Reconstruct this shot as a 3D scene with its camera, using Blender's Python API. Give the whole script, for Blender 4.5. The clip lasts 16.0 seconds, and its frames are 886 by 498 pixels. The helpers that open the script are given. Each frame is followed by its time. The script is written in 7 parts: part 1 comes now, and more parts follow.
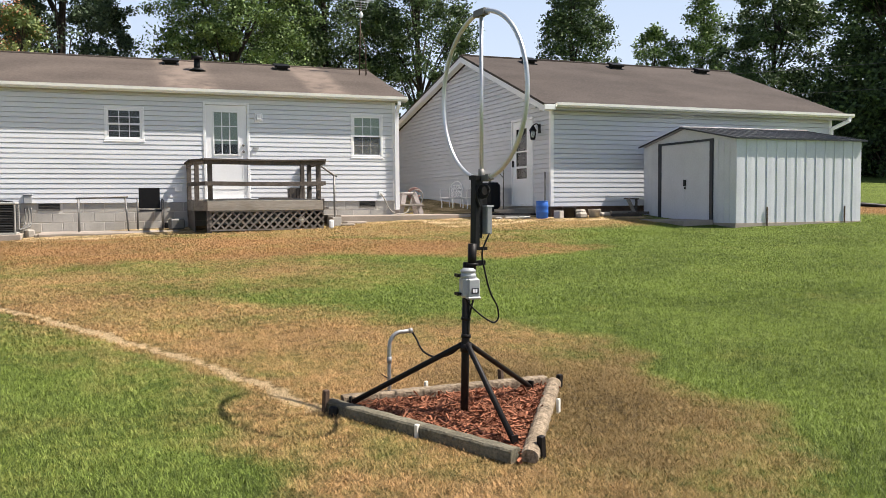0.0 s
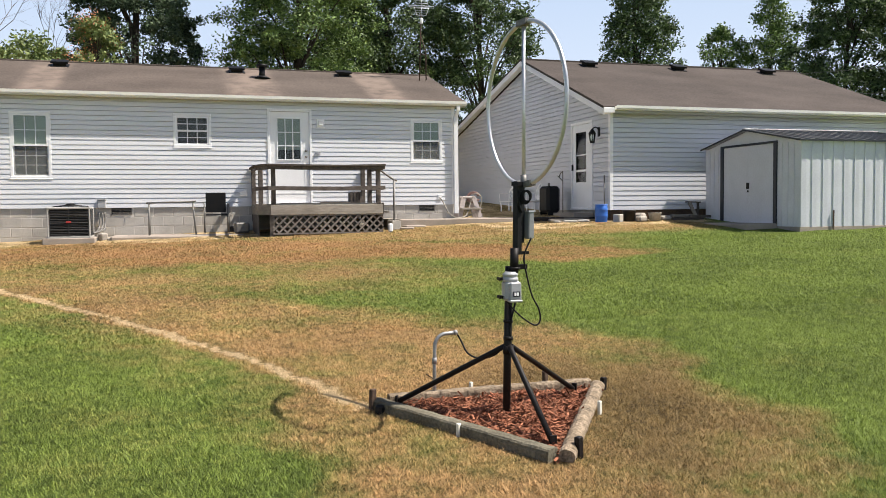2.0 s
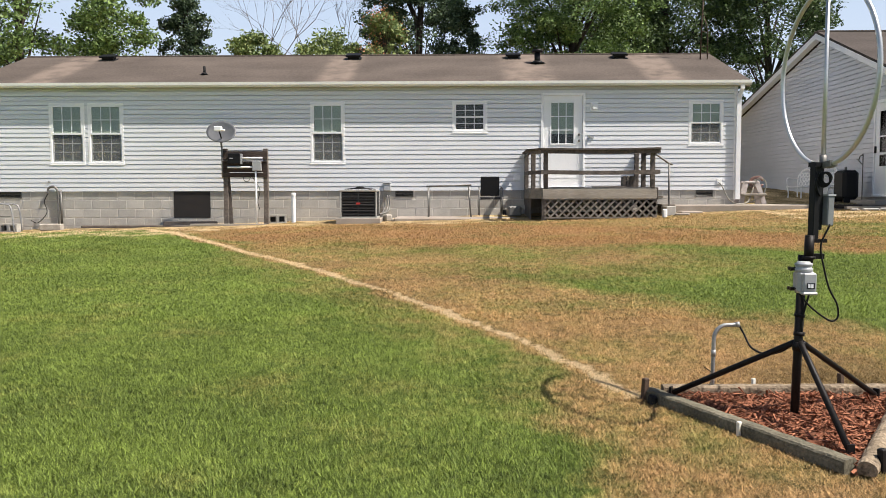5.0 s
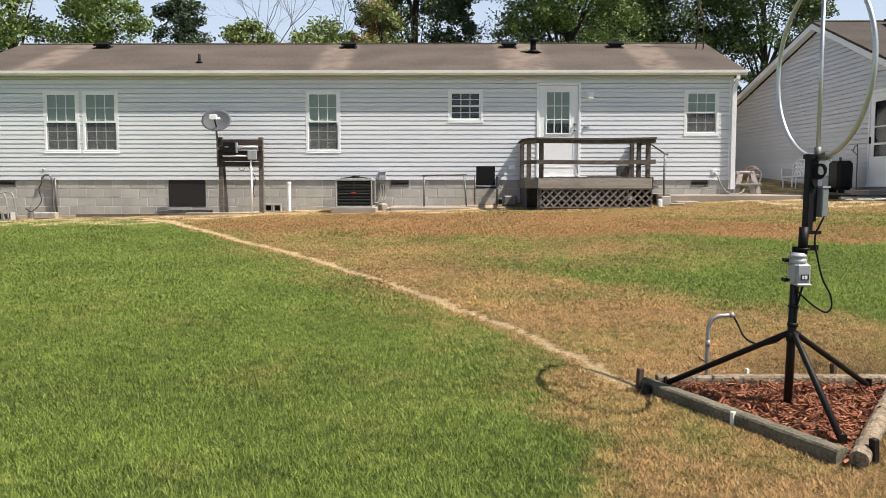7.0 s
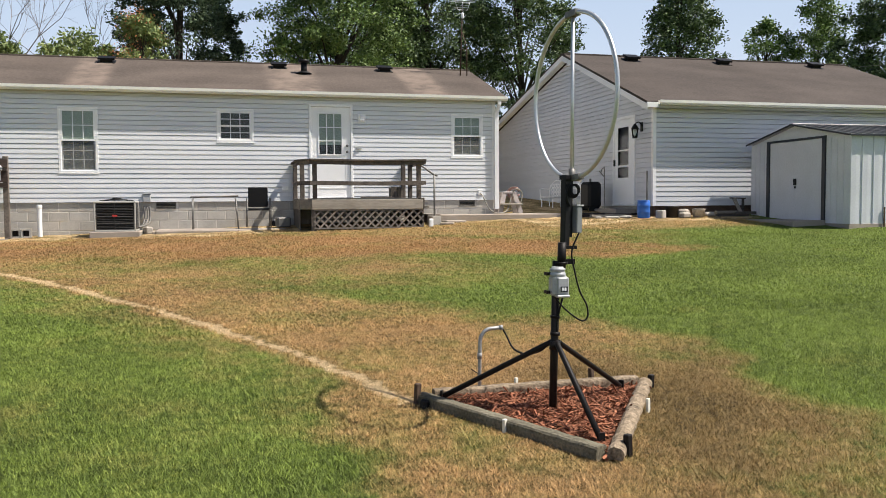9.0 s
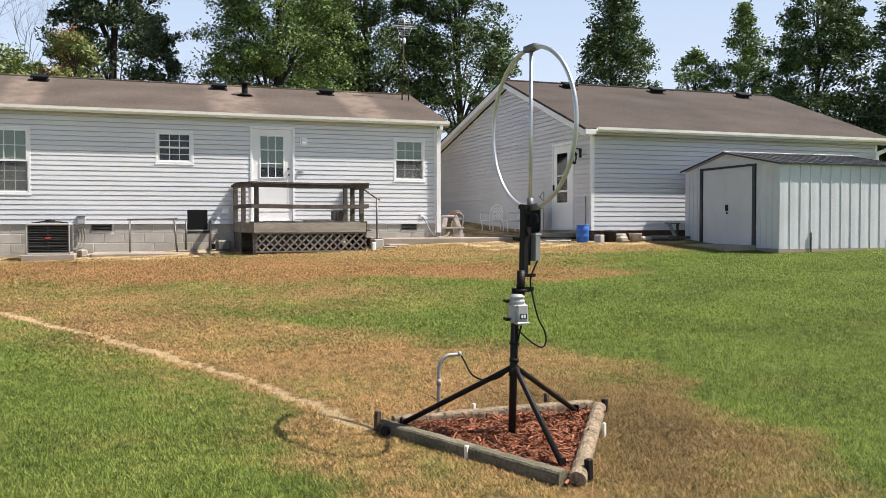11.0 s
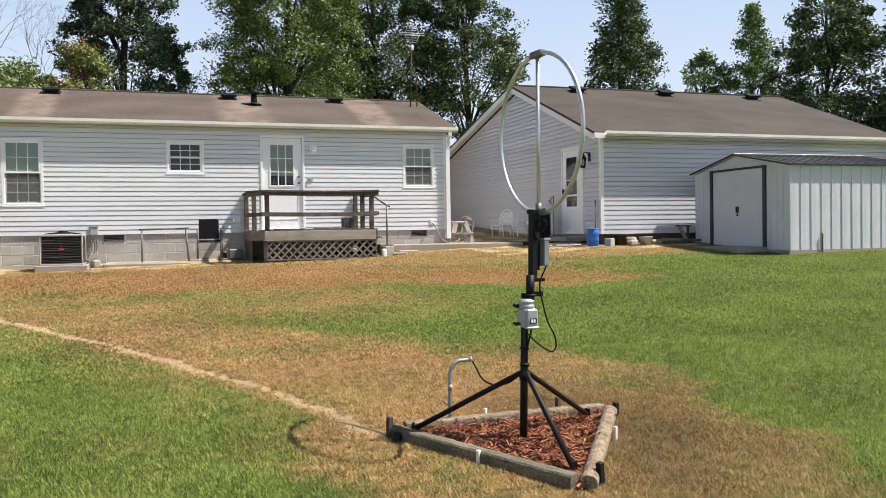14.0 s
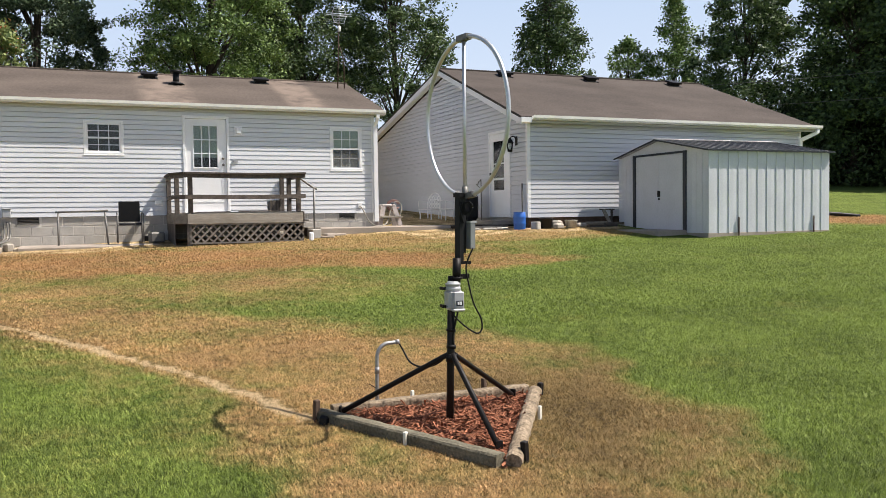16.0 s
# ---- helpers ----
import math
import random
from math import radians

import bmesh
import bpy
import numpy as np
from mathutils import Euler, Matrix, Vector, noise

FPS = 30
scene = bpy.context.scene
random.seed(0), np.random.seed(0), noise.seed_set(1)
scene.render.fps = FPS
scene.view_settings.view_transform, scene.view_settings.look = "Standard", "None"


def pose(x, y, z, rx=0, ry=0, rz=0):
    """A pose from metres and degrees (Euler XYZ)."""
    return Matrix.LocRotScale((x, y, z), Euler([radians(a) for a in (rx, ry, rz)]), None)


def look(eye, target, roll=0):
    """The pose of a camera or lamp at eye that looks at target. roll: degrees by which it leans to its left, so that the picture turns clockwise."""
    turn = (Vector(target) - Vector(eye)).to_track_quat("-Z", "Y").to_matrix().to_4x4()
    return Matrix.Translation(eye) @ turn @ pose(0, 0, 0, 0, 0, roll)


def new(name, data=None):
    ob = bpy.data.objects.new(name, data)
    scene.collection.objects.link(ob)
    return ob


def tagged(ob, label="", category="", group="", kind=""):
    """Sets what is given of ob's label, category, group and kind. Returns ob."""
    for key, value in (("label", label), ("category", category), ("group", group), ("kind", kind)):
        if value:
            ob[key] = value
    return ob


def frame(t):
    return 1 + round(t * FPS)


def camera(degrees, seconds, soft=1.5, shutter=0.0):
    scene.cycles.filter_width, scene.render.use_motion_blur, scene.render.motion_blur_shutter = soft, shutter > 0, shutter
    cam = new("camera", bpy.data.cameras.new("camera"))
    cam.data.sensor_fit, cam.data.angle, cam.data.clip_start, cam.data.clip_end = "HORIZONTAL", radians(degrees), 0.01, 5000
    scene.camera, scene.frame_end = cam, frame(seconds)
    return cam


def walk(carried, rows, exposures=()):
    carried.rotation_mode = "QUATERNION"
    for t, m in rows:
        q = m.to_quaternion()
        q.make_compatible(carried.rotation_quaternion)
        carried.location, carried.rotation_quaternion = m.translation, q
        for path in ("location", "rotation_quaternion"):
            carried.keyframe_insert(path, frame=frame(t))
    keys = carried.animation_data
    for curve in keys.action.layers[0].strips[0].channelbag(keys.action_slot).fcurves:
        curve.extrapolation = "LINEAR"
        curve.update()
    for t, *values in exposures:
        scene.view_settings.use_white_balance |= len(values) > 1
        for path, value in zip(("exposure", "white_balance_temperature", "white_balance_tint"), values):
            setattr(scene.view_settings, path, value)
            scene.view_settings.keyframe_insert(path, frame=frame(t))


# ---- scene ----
cam = camera(55.3, 16.0, soft=0.5)
PATH = [
    (0, (-2.008, -19.375, 1.272), (-1.273, -17.519, 1.163), -0.5),
    (0.5, (-1.941, -19.491, 1.279), (-1.282, -17.606, 1.156), 0.8),
    (1, (-1.923, -19.513, 1.288), (-1.304, -17.615, 1.169), -0.2),
    (1.5, (-1.932, -19.528, 1.287), (-1.322, -17.626, 1.183), -0.6),
    (2, (-1.939, -19.55, 1.284), (-1.346, -17.643, 1.184), -0.6),
    (2.5, (-1.93, -19.521, 1.282), (-1.407, -17.592, 1.2), -0.3),
    (3, (-1.931, -19.51, 1.279), (-1.449, -17.571, 1.2), 0.3),
    (3.5, (-1.958, -19.486, 1.273), (-1.775, -17.498, 1.158), 0.2),
    (4, (-1.957, -19.484, 1.27), (-1.95, -17.489, 1.126), 0.5),
    (4.2, (-1.956, -19.47, 1.263), (-1.971, -17.474, 1.134), 0.0),
    (6.3, (-1.969, -19.491, 1.272), (-2.009, -17.496, 1.126), 0.0),
    (6.5, (-1.968, -19.478, 1.274), (-1.998, -17.484, 1.124), -0.0),
    (7, (-1.969, -19.496, 1.276), (-1.986, -17.503, 1.119), 0.0),
    (7.5, (-1.969, -19.489, 1.268), (-2.005, -17.496, 1.109), 0.3),
    (8, (-1.959, -19.532, 1.285), (-1.758, -17.544, 1.195), 0.4),
    (8.5, (-1.97, -19.536, 1.285), (-1.555, -17.583, 1.183), 0.8),
    (9, (-1.977, -19.497, 1.271), (-1.47, -17.565, 1.162), -0.4),
    (9.2, (-1.997, -19.483, 1.264), (-1.435, -17.568, 1.139), -1.2),
    (11.3, (-2.149, -19.512, 1.313), (-1.494, -17.623, 1.259), -0.1),
    (11.5, (-2.151, -19.511, 1.309), (-1.509, -17.618, 1.25), -0.3),
    (12, (-2.154, -19.516, 1.309), (-1.539, -17.613, 1.247), -0.8),
    (12.5, (-2.158, -19.497, 1.304), (-1.589, -17.581, 1.242), -0.6),
    (13, (-2.152, -19.517, 1.308), (-1.601, -17.596, 1.247), -0.4),
    (13.5, (-2.152, -19.52, 1.307), (-1.599, -17.599, 1.247), -0.1),
    (14, (-2.145, -19.545, 1.313), (-1.515, -17.647, 1.269), -0.9),
    (14.5, (-2.143, -19.546, 1.313), (-1.452, -17.671, 1.253), -0.5),
    (15, (-2.147, -19.559, 1.315), (-1.416, -17.699, 1.247), -0.6),
    (15.5, (-2.144, -19.548, 1.312), (-1.386, -17.698, 1.238), -0.6),
    (16, (-2.139, -19.558, 1.311), (-1.352, -17.721, 1.225), -0.8),
]
walk(cam, [(t, look(eye, target, roll)) for t, eye, target, roll in PATH], exposures=((0.0, 0.84, 6500, 13), (3.0, 0.78, 6500, 13), (6.5, 0.70, 6500, 12), (9.2, 0.66, 6500, 12), (11.5, 0.82, 6500, 13), (16.0, 0.77, 6500, 13)))

# ---- sky, sun, exposure ----
SUN_EL, SUN_AZ = 56.6, 109.5
world = bpy.data.worlds.new("sky")
scene.world = world
world.use_nodes = True
wn = world.node_tree
wn.nodes.clear()
sky = wn.nodes.new("ShaderNodeTexSky")
sky.sky_type = "NISHITA"
sky.sun_disc = False
sky.sun_elevation, sky.sun_rotation = radians(SUN_EL), radians(SUN_AZ)
sky.air_density, sky.dust_density, sky.ozone_density = 1.0, 1.3, 1.5
back = wn.nodes.new("ShaderNodeBackground")
back.inputs["Strength"].default_value = 0.062
wout = wn.nodes.new("ShaderNodeOutputWorld")
wn.links.new(sky.outputs["Color"], back.inputs["Color"])
wn.links.new(back.outputs["Background"], wout.inputs["Surface"])

sun_data = bpy.data.lights.new("sun", "SUN")
sun_data.energy, sun_data.angle, sun_data.color = 5.0, radians(0.6), (1.0, 0.94, 0.84)
sun = new("sun", sun_data)
sun.matrix_world = look((31, -11.0, 50), (0, 0, 0))


# ---- materials ----
def material(name, base, rough=0.6, metal=0.0, var=0.25, scale=8.0, bump=0.0, bump_scale=60.0, stain=0.0, island=0.0, obj_rand=0.0, spec=0.5, stretch=(1, 1, 1)):
    """A procedural surface: base colour varied at two scales, stains, fine relief."""
    m = bpy.data.materials.new(name)
    m.use_nodes = True
    nt = m.node_tree
    bsdf = nt.nodes["Principled BSDF"]
    bsdf.inputs["Roughness"].default_value = rough
    bsdf.inputs["Metallic"].default_value = metal
    bsdf.inputs["Specular IOR Level"].default_value = spec
    geo = nt.nodes.new("ShaderNodeNewGeometry")
    mp = nt.nodes.new("ShaderNodeMapping")
    mp.inputs["Scale"].default_value = stretch
    nt.links.new(geo.outputs["Position"], mp.inputs["Vector"])
    big = nt.nodes.new("ShaderNodeTexNoise")
    big.inputs["Scale"].default_value, big.inputs["Detail"].default_value = scale, 5.0
    fine = nt.nodes.new("ShaderNodeTexNoise")
    fine.inputs["Scale"].default_value, fine.inputs["Detail"].default_value = bump_scale, 4.0
    for n in (big, fine):
        nt.links.new(mp.outputs["Vector"], n.inputs["Vector"])
    add = nt.nodes.new("ShaderNodeMath")
    add.operation = "ADD"
    nt.links.new(big.outputs["Fac"], add.inputs[0])
    nt.links.new(fine.outputs["Fac"], add.inputs[1])
    rng = nt.nodes.new("ShaderNodeMapRange")
    rng.inputs["From Min"].default_value, rng.inputs["From Max"].default_value = 0.7, 1.3
    rng.inputs["To Min"].default_value, rng.inputs["To Max"].default_value = 1.0 - var, 1.0 + var
    nt.links.new(add.outputs[0], rng.inputs["Value"])
    value = rng.outputs["Result"]
    for amount, source in ((island, geo.outputs["Random Per Island"]), (obj_rand, None)):
        if amount:
            if source is None:
                source = nt.nodes.new("ShaderNodeObjectInfo").outputs["Random"]
            r2 = nt.nodes.new("ShaderNodeMapRange")
            r2.inputs["To Min"].default_value, r2.inputs["To Max"].default_value = 1.0 - amount, 1.0 + amount
            nt.links.new(source, r2.inputs["Value"])
            mul = nt.nodes.new("ShaderNodeMath")
            mul.operation = "MULTIPLY"
            nt.links.new(value, mul.inputs[0])
            nt.links.new(r2.outputs["Result"], mul.inputs[1])
            value = mul.outputs[0]
    col = nt.nodes.new("ShaderNodeVectorMath")
    col.operation = "SCALE"
    col.inputs[0].default_value = base
    nt.links.new(value, col.inputs["Scale"])
    colour = col.outputs[0]
    if stain:
        st = nt.nodes.new("ShaderNodeTexNoise")
        st.inputs["Scale"].default_value, st.inputs["Detail"].default_value = scale * 0.35, 6.0
        nt.links.new(geo.outputs["Position"], st.inputs["Vector"])
        r3 = nt.nodes.new("ShaderNodeMapRange")
        r3.inputs["From Min"].default_value, r3.inputs["From Max"].default_value = 0.5, 0.72
        r3.inputs["To Max"].default_value = stain
        nt.links.new(st.outputs["Fac"], r3.inputs["Value"])
        mix = nt.nodes.new("ShaderNodeMix")
        mix.data_type = "RGBA"
        mix.inputs["B"].default_value = (base[0] * 0.5, base[1] * 0.46, base[2] * 0.4, 1)
        nt.links.new(r3.outputs["Result"], mix.inputs["Factor"])
        nt.links.new(colour, mix.inputs["A"])
        colour = mix.outputs["Result"]
    nt.links.new(colour, bsdf.inputs["Base Color"])
    if bump:
        b = nt.nodes.new("ShaderNodeBump")
        b.inputs["Strength"].default_value, b.inputs["Distance"].default_value = bump, 0.01
        nt.links.new(fine.outputs["Fac"], b.inputs["Height"])
        nt.links.new(b.outputs["Normal"], bsdf.inputs["Normal"])
    return m


def leaf_material(name, base, light, rough=0.55):
    """Foliage: hue and value differ leaf by leaf and in larger patches, with light passing through."""
    m = bpy.data.materials.new(name)
    m.use_nodes = True
    nt = m.node_tree
    bsdf = nt.nodes["Principled BSDF"]
    bsdf.inputs["Roughness"].default_value = rough
    bsdf.inputs["Specular IOR Level"].default_value = 0.35
    geo = nt.nodes.new("ShaderNodeNewGeometry")
    noi = nt.nodes.new("ShaderNodeTexNoise")
    noi.inputs["Scale"].default_value, noi.inputs["Detail"].default_value = 1.6, 4.0
    nt.links.new(geo.outputs["Position"], noi.inputs["Vector"])
    add = nt.nodes.new("ShaderNodeMath")
    add.operation = "ADD"
    nt.links.new(geo.outputs["Random Per Island"], add.inputs[0])
    nt.links.new(noi.outputs["Fac"], add.inputs[1])
    rng = nt.nodes.new("ShaderNodeMapRange")
    rng.inputs["From Min"].default_value, rng.inputs["From Max"].default_value = 0.45, 1.4
    nt.links.new(add.outputs[0], rng.inputs["Value"])
    mix = nt.nodes.new("ShaderNodeMix")
    mix.data_type = "RGBA"
    mix.inputs["A"].default_value, mix.inputs["B"].default_value = (*base, 1), (*light, 1)
    nt.links.new(rng.outputs["Result"], mix.inputs["Factor"])
    nt.links.new(mix.outputs["Result"], bsdf.inputs["Base Color"])
    tr = nt.nodes.new("ShaderNodeBsdfTranslucent")
    nt.links.new(mix.outputs["Result"], tr.inputs["Color"])
    ms = nt.nodes.new("ShaderNodeMixShader")
    ms.inputs["Fac"].default_value = 0.12
    nt.links.new(bsdf.outputs[0], ms.inputs[1])
    nt.links.new(tr.outputs[0], ms.inputs[2])
    nt.links.new(ms.outputs[0], nt.nodes["Material Output"].inputs["Surface"])
    return m


def lawn_material(name, blades):
    """Turf whose share of dry, rusty and bare ground comes from the map stored on the mesh."""
    m = bpy.data.materials.new(name)
    m.use_nodes = True
    nt = m.node_tree
    bsdf = nt.nodes["Principled BSDF"]
    bsdf.inputs["Roughness"].default_value = 0.85 if not blades else 0.6
    bsdf.inputs["Specular IOR Level"].default_value = 0.15 if not blades else 0.25
    geo = nt.nodes.new("ShaderNodeNewGeometry")
    att = nt.nodes.new("ShaderNodeAttribute")
    att.attribute_name = "turf"
    sep = nt.nodes.new("ShaderNodeSeparateColor")
    nt.links.new(att.outputs["Color"], sep.inputs["Color"])

    def noise_node(scale, detail=5.0, rough=0.6):
        n = nt.nodes.new("ShaderNodeTexNoise")
        n.inputs["Scale"].default_value, n.inputs["Detail"].default_value, n.inputs["Roughness"].default_value = scale, detail, rough
        nt.links.new(geo.outputs["Position"], n.inputs["Vector"])
        return n.outputs["Fac"]

    def ranged(value, a, b, c=0.0, d=1.0):
        r = nt.nodes.new("ShaderNodeMapRange")
        for key, v in (("From Min", a), ("From Max", b), ("To Min", c), ("To Max", d)):
            r.inputs[key].default_value = v
        nt.links.new(value, r.inputs["Value"])
        return r.outputs["Result"]

    def mixed(fac, a, b):
        x = nt.nodes.new("ShaderNodeMix")
        x.data_type = "RGBA"
        nt.links.new(fac, x.inputs["Factor"])
        for key, v in (("A", a), ("B", b)):
            if isinstance(v, tuple):
                x.inputs[key].default_value = (*v, 1)
            else:
                nt.links.new(v, x.inputs[key])
        return x.outputs["Result"]

    def maths(op, a, b):
        x = nt.nodes.new("ShaderNodeMath")
        x.operation = op
        for i, v in enumerate((a, b)):
            if isinstance(v, float):
                x.inputs[i].default_value = v
            else:
                nt.links.new(v, x.inputs[i])
        return x.outputs[0]

    grain = ranged(geo.outputs["Random Per Island"], 0.0, 1.0, 0.28, 0.74) if blades else ranged(noise_node(45.0, 8.0, 0.85), 0.32, 0.68)
    clump = ranged(noise_node(11.0, 7.0, 0.75), 0.28, 0.72)
    wide = noise_node(0.8, 3.0)
    tone = ranged(maths("ADD", maths("MULTIPLY", grain, 0.75), maths("ADD", maths("MULTIPLY", clump, 0.42), maths("MULTIPLY", wide, 0.4))), 0.42, 1.06)
    k = 1.02 if blades else 0.82
    green = mixed(tone, (0.012 * k, 0.026 * k, 0.005 * k), (0.296 * k, 0.392 * k, 0.076 * k))
    dry = mixed(tone, (0.054 * k, 0.034 * k, 0.014 * k), (0.700 * k, 0.440 * k, 0.195 * k))
    rust = mixed(tone, (0.120 * k, 0.062 * k, 0.022 * k), (0.600 * k, 0.345 * k, 0.150 * k))
    thatch = mixed(tone, (0.030 * k, 0.022 * k, 0.009 * k), (0.365 * k, 0.252 * k, 0.100 * k))
    soil = mixed(tone, (0.520, 0.380, 0.205), (0.840, 0.640, 0.370))
    patch = ranged(noise_node(2.6, 5.0, 0.65), 0.3, 0.7)
    jitter = maths("MULTIPLY", maths("SUBTRACT", maths("ADD", maths("ADD", grain, clump), patch), 1.5), 0.6)

    def share(channel, width):
        return ranged(maths("ADD", channel, maths("MULTIPLY", jitter, maths("MULTIPLY", maths("MULTIPLY", channel, maths("SUBTRACT", 1.0, channel)), 4.0))), 0.5 - width, 0.5 + width)

    colour = mixed(share(sep.outputs["Red"], 0.42), green, dry)
    colour = mixed(share(sep.outputs["Green"], 0.45), colour, rust)
    colour = mixed(share(att.outputs["Alpha"], 0.45), colour, thatch)
    if not blades:
        colour = mixed(share(sep.outputs["Blue"], 0.25), colour, soil)
        b = nt.nodes.new("ShaderNodeBump")
        b.inputs["Strength"].default_value, b.inputs["Distance"].default_value = 1.0, 0.030
        nt.links.new(maths("ADD", grain, clump), b.inputs["Height"])
        nt.links.new(b.outputs["Normal"], bsdf.inputs["Normal"])
    nt.links.new(colour, bsdf.inputs["Base Color"])
    if blades:
        tr = nt.nodes.new("ShaderNodeBsdfTranslucent")
        nt.links.new(colour, tr.inputs["Color"])
        ms = nt.nodes.new("ShaderNodeMixShader")
        ms.inputs["Fac"].default_value = 0.25
        nt.links.new(bsdf.outputs[0], ms.inputs[1])
        nt.links.new(tr.outputs[0], ms.inputs[2])
        nt.links.new(ms.outputs[0], nt.nodes["Material Output"].inputs["Surface"])
    return m


def glass_material(name, tint, clear):
    """Window glass: a thin pane, partly clear, with a mirror reflection."""
    m = bpy.data.materials.new(name)
    m.use_nodes = True
    nt = m.node_tree
    nt.nodes.remove(nt.nodes["Principled BSDF"])
    glossy = nt.nodes.new("ShaderNodeBsdfGlossy")
    glossy.inputs["Roughness"].default_value = 0.03
    thin = nt.nodes.new("ShaderNodeBsdfTransparent")
    thin.inputs["Color"].default_value = (*tint, 1)
    fres = nt.nodes.new("ShaderNodeFresnel")
    fres.inputs["IOR"].default_value = clear
    ms = nt.nodes.new("ShaderNodeMixShader")
    nt.links.new(fres.outputs[0], ms.inputs["Fac"])
    nt.links.new(thin.outputs[0], ms.inputs[1])
    nt.links.new(glossy.outputs[0], ms.inputs[2])
    nt.links.new(ms.outputs[0], nt.nodes["Material Output"].inputs["Surface"])
    return m


M_SIDING = material("vinyl_siding", (0.675, 0.69, 0.715), rough=0.5, var=0.04, scale=0.9, bump_scale=30, obj_rand=0.02, spec=0.4, stain=0.06)
M_SIDING_G = material("garage_siding", (0.58, 0.595, 0.635), rough=0.5, var=0.05, scale=0.8, bump_scale=30, obj_rand=0.03, spec=0.4, stain=0.1)
M_WHITE = material("white_paint", (0.82, 0.825, 0.83), rough=0.45, var=0.05, scale=3, bump_scale=40, stain=0.08)
M_GUTTER = material("gutter_cream", (0.74, 0.73, 0.67), rough=0.45, var=0.06, scale=2, bump_scale=20, stain=0.15)
M_SOFFIT = material("soffit_tan", (0.36, 0.35, 0.29), rough=0.6, var=0.08, scale=3, bump_scale=30)
M_ROOF = material("brown_shingle", (0.070, 0.058, 0.051), rough=0.92, var=0.3, scale=1.1, bump=0.5, bump_scale=28, stain=0.25, spec=0.2, stretch=(0.6, 1.0, 1.0))
M_ROOF_H = material("streaked_brown_shingle", (0.095, 0.077, 0.065), rough=0.92, var=0.3, scale=1.1, bump=0.5, bump_scale=28, stain=0.25, spec=0.2, stretch=(0.6, 1.0, 1.0))


def add_streaks(m, centres, colour):
    """Pale washed streaks running down the slope below the roof fittings."""
    nt = m.node_tree
    bsdf = nt.nodes["Principled BSDF"]
    old = bsdf.inputs["Base Color"].links[0].from_socket
    sep = nt.nodes.new("ShaderNodeSeparateXYZ")
    nt.links.new(nt.nodes.new("ShaderNodeNewGeometry").outputs["Position"], sep.inputs[0])
    total = None
    for c, w in centres:
        d = nt.nodes.new("ShaderNodeMath")
        d.operation, d.inputs[1].default_value = "SUBTRACT", c
        nt.links.new(sep.outputs["X"], d.inputs[0])
        e = nt.nodes.new("ShaderNodeMath")
        e.operation = "ABSOLUTE"
        nt.links.new(d.outputs[0], e.inputs[0])
        r = nt.nodes.new("ShaderNodeMapRange")
        r.interpolation_type = "SMOOTHSTEP"
        for key, v in (("From Min", w), ("From Max", w * 0.45), ("To Min", 0.0), ("To Max", 1.0)):
            r.inputs[key].default_value = v
        nt.links.new(e.outputs[0], r.inputs["Value"])
        if total is None:
            total = r.outputs["Result"]
        else:
            s = nt.nodes.new("ShaderNodeMath")
            s.operation = "MAXIMUM"
            nt.links.new(total, s.inputs[0])
            nt.links.new(r.outputs["Result"], s.inputs[1])
            total = s.outputs[0]
    noi = nt.nodes.new("ShaderNodeTexNoise")
    noi.inputs["Scale"].default_value, noi.inputs["Detail"].default_value = 2.6, 6.0
    fac = nt.nodes.new("ShaderNodeMath")
    fac.operation = "MULTIPLY"
    rr = nt.nodes.new("ShaderNodeMapRange")
    for key, v in (("From Min", 0.3), ("From Max", 0.62), ("To Min", 0.1), ("To Max", 0.8)):
        rr.inputs[key].default_value = v
    nt.links.new(nt.nodes.new("ShaderNodeNewGeometry").outputs["Position"], noi.inputs["Vector"])
    nt.links.new(noi.outputs["Fac"], rr.inputs["Value"])
    nt.links.new(total, fac.inputs[0])
    nt.links.new(rr.outputs["Result"], fac.inputs[1])
    mix = nt.nodes.new("ShaderNodeMix")
    mix.data_type = "RGBA"
    nt.links.new(fac.outputs[0], mix.inputs["Factor"])
    nt.links.new(old, mix.inputs["A"])
    mix.inputs["B"].default_value = (*colour, 1)
    nt.links.new(mix.outputs["Result"], bsdf.inputs["Base Color"])


add_streaks(M_ROOF_H, ((-11.6, 0.6), (-4.75, 0.55), (-0.25, 0.75), (2.9, 0.6)), (0.21, 0.165, 0.135))
M_BLOCK = material("concrete_block", (0.43, 0.41, 0.375), rough=0.95, var=0.16, scale=3.5, bump=0.5, bump_scale=90, obj_rand=0.10, stain=0.2, spec=0.2)
M_MORTAR = material("mortar", (0.60, 0.575, 0.53), rough=0.95, var=0.1, scale=6, bump_scale=80, spec=0.2)
M_CONCRETE = material("concrete", (0.33, 0.285, 0.24), rough=0.93, var=0.18, scale=2.0, bump=0.3, bump_scale=70, stain=0.3, spec=0.2)
M_DARK = material("dark_panel", (0.014, 0.011, 0.010), rough=0.7, var=0.3, scale=4, bump_scale=50)
M_OLDWOOD = material("weathered_wood", (0.118, 0.101, 0.088), rough=0.9, var=0.42, scale=5, bump=0.2, bump_scale=30, obj_rand=0.22, stain=0.4, spec=0.2)
M_BLACKWOOD = material("dark_old_board", (0.050, 0.038, 0.033), rough=0.9, var=0.45, scale=6, bump=0.5, bump_scale=50, obj_rand=0.25, stain=0.4, spec=0.2, stretch=(0.3, 1.0, 2.0))
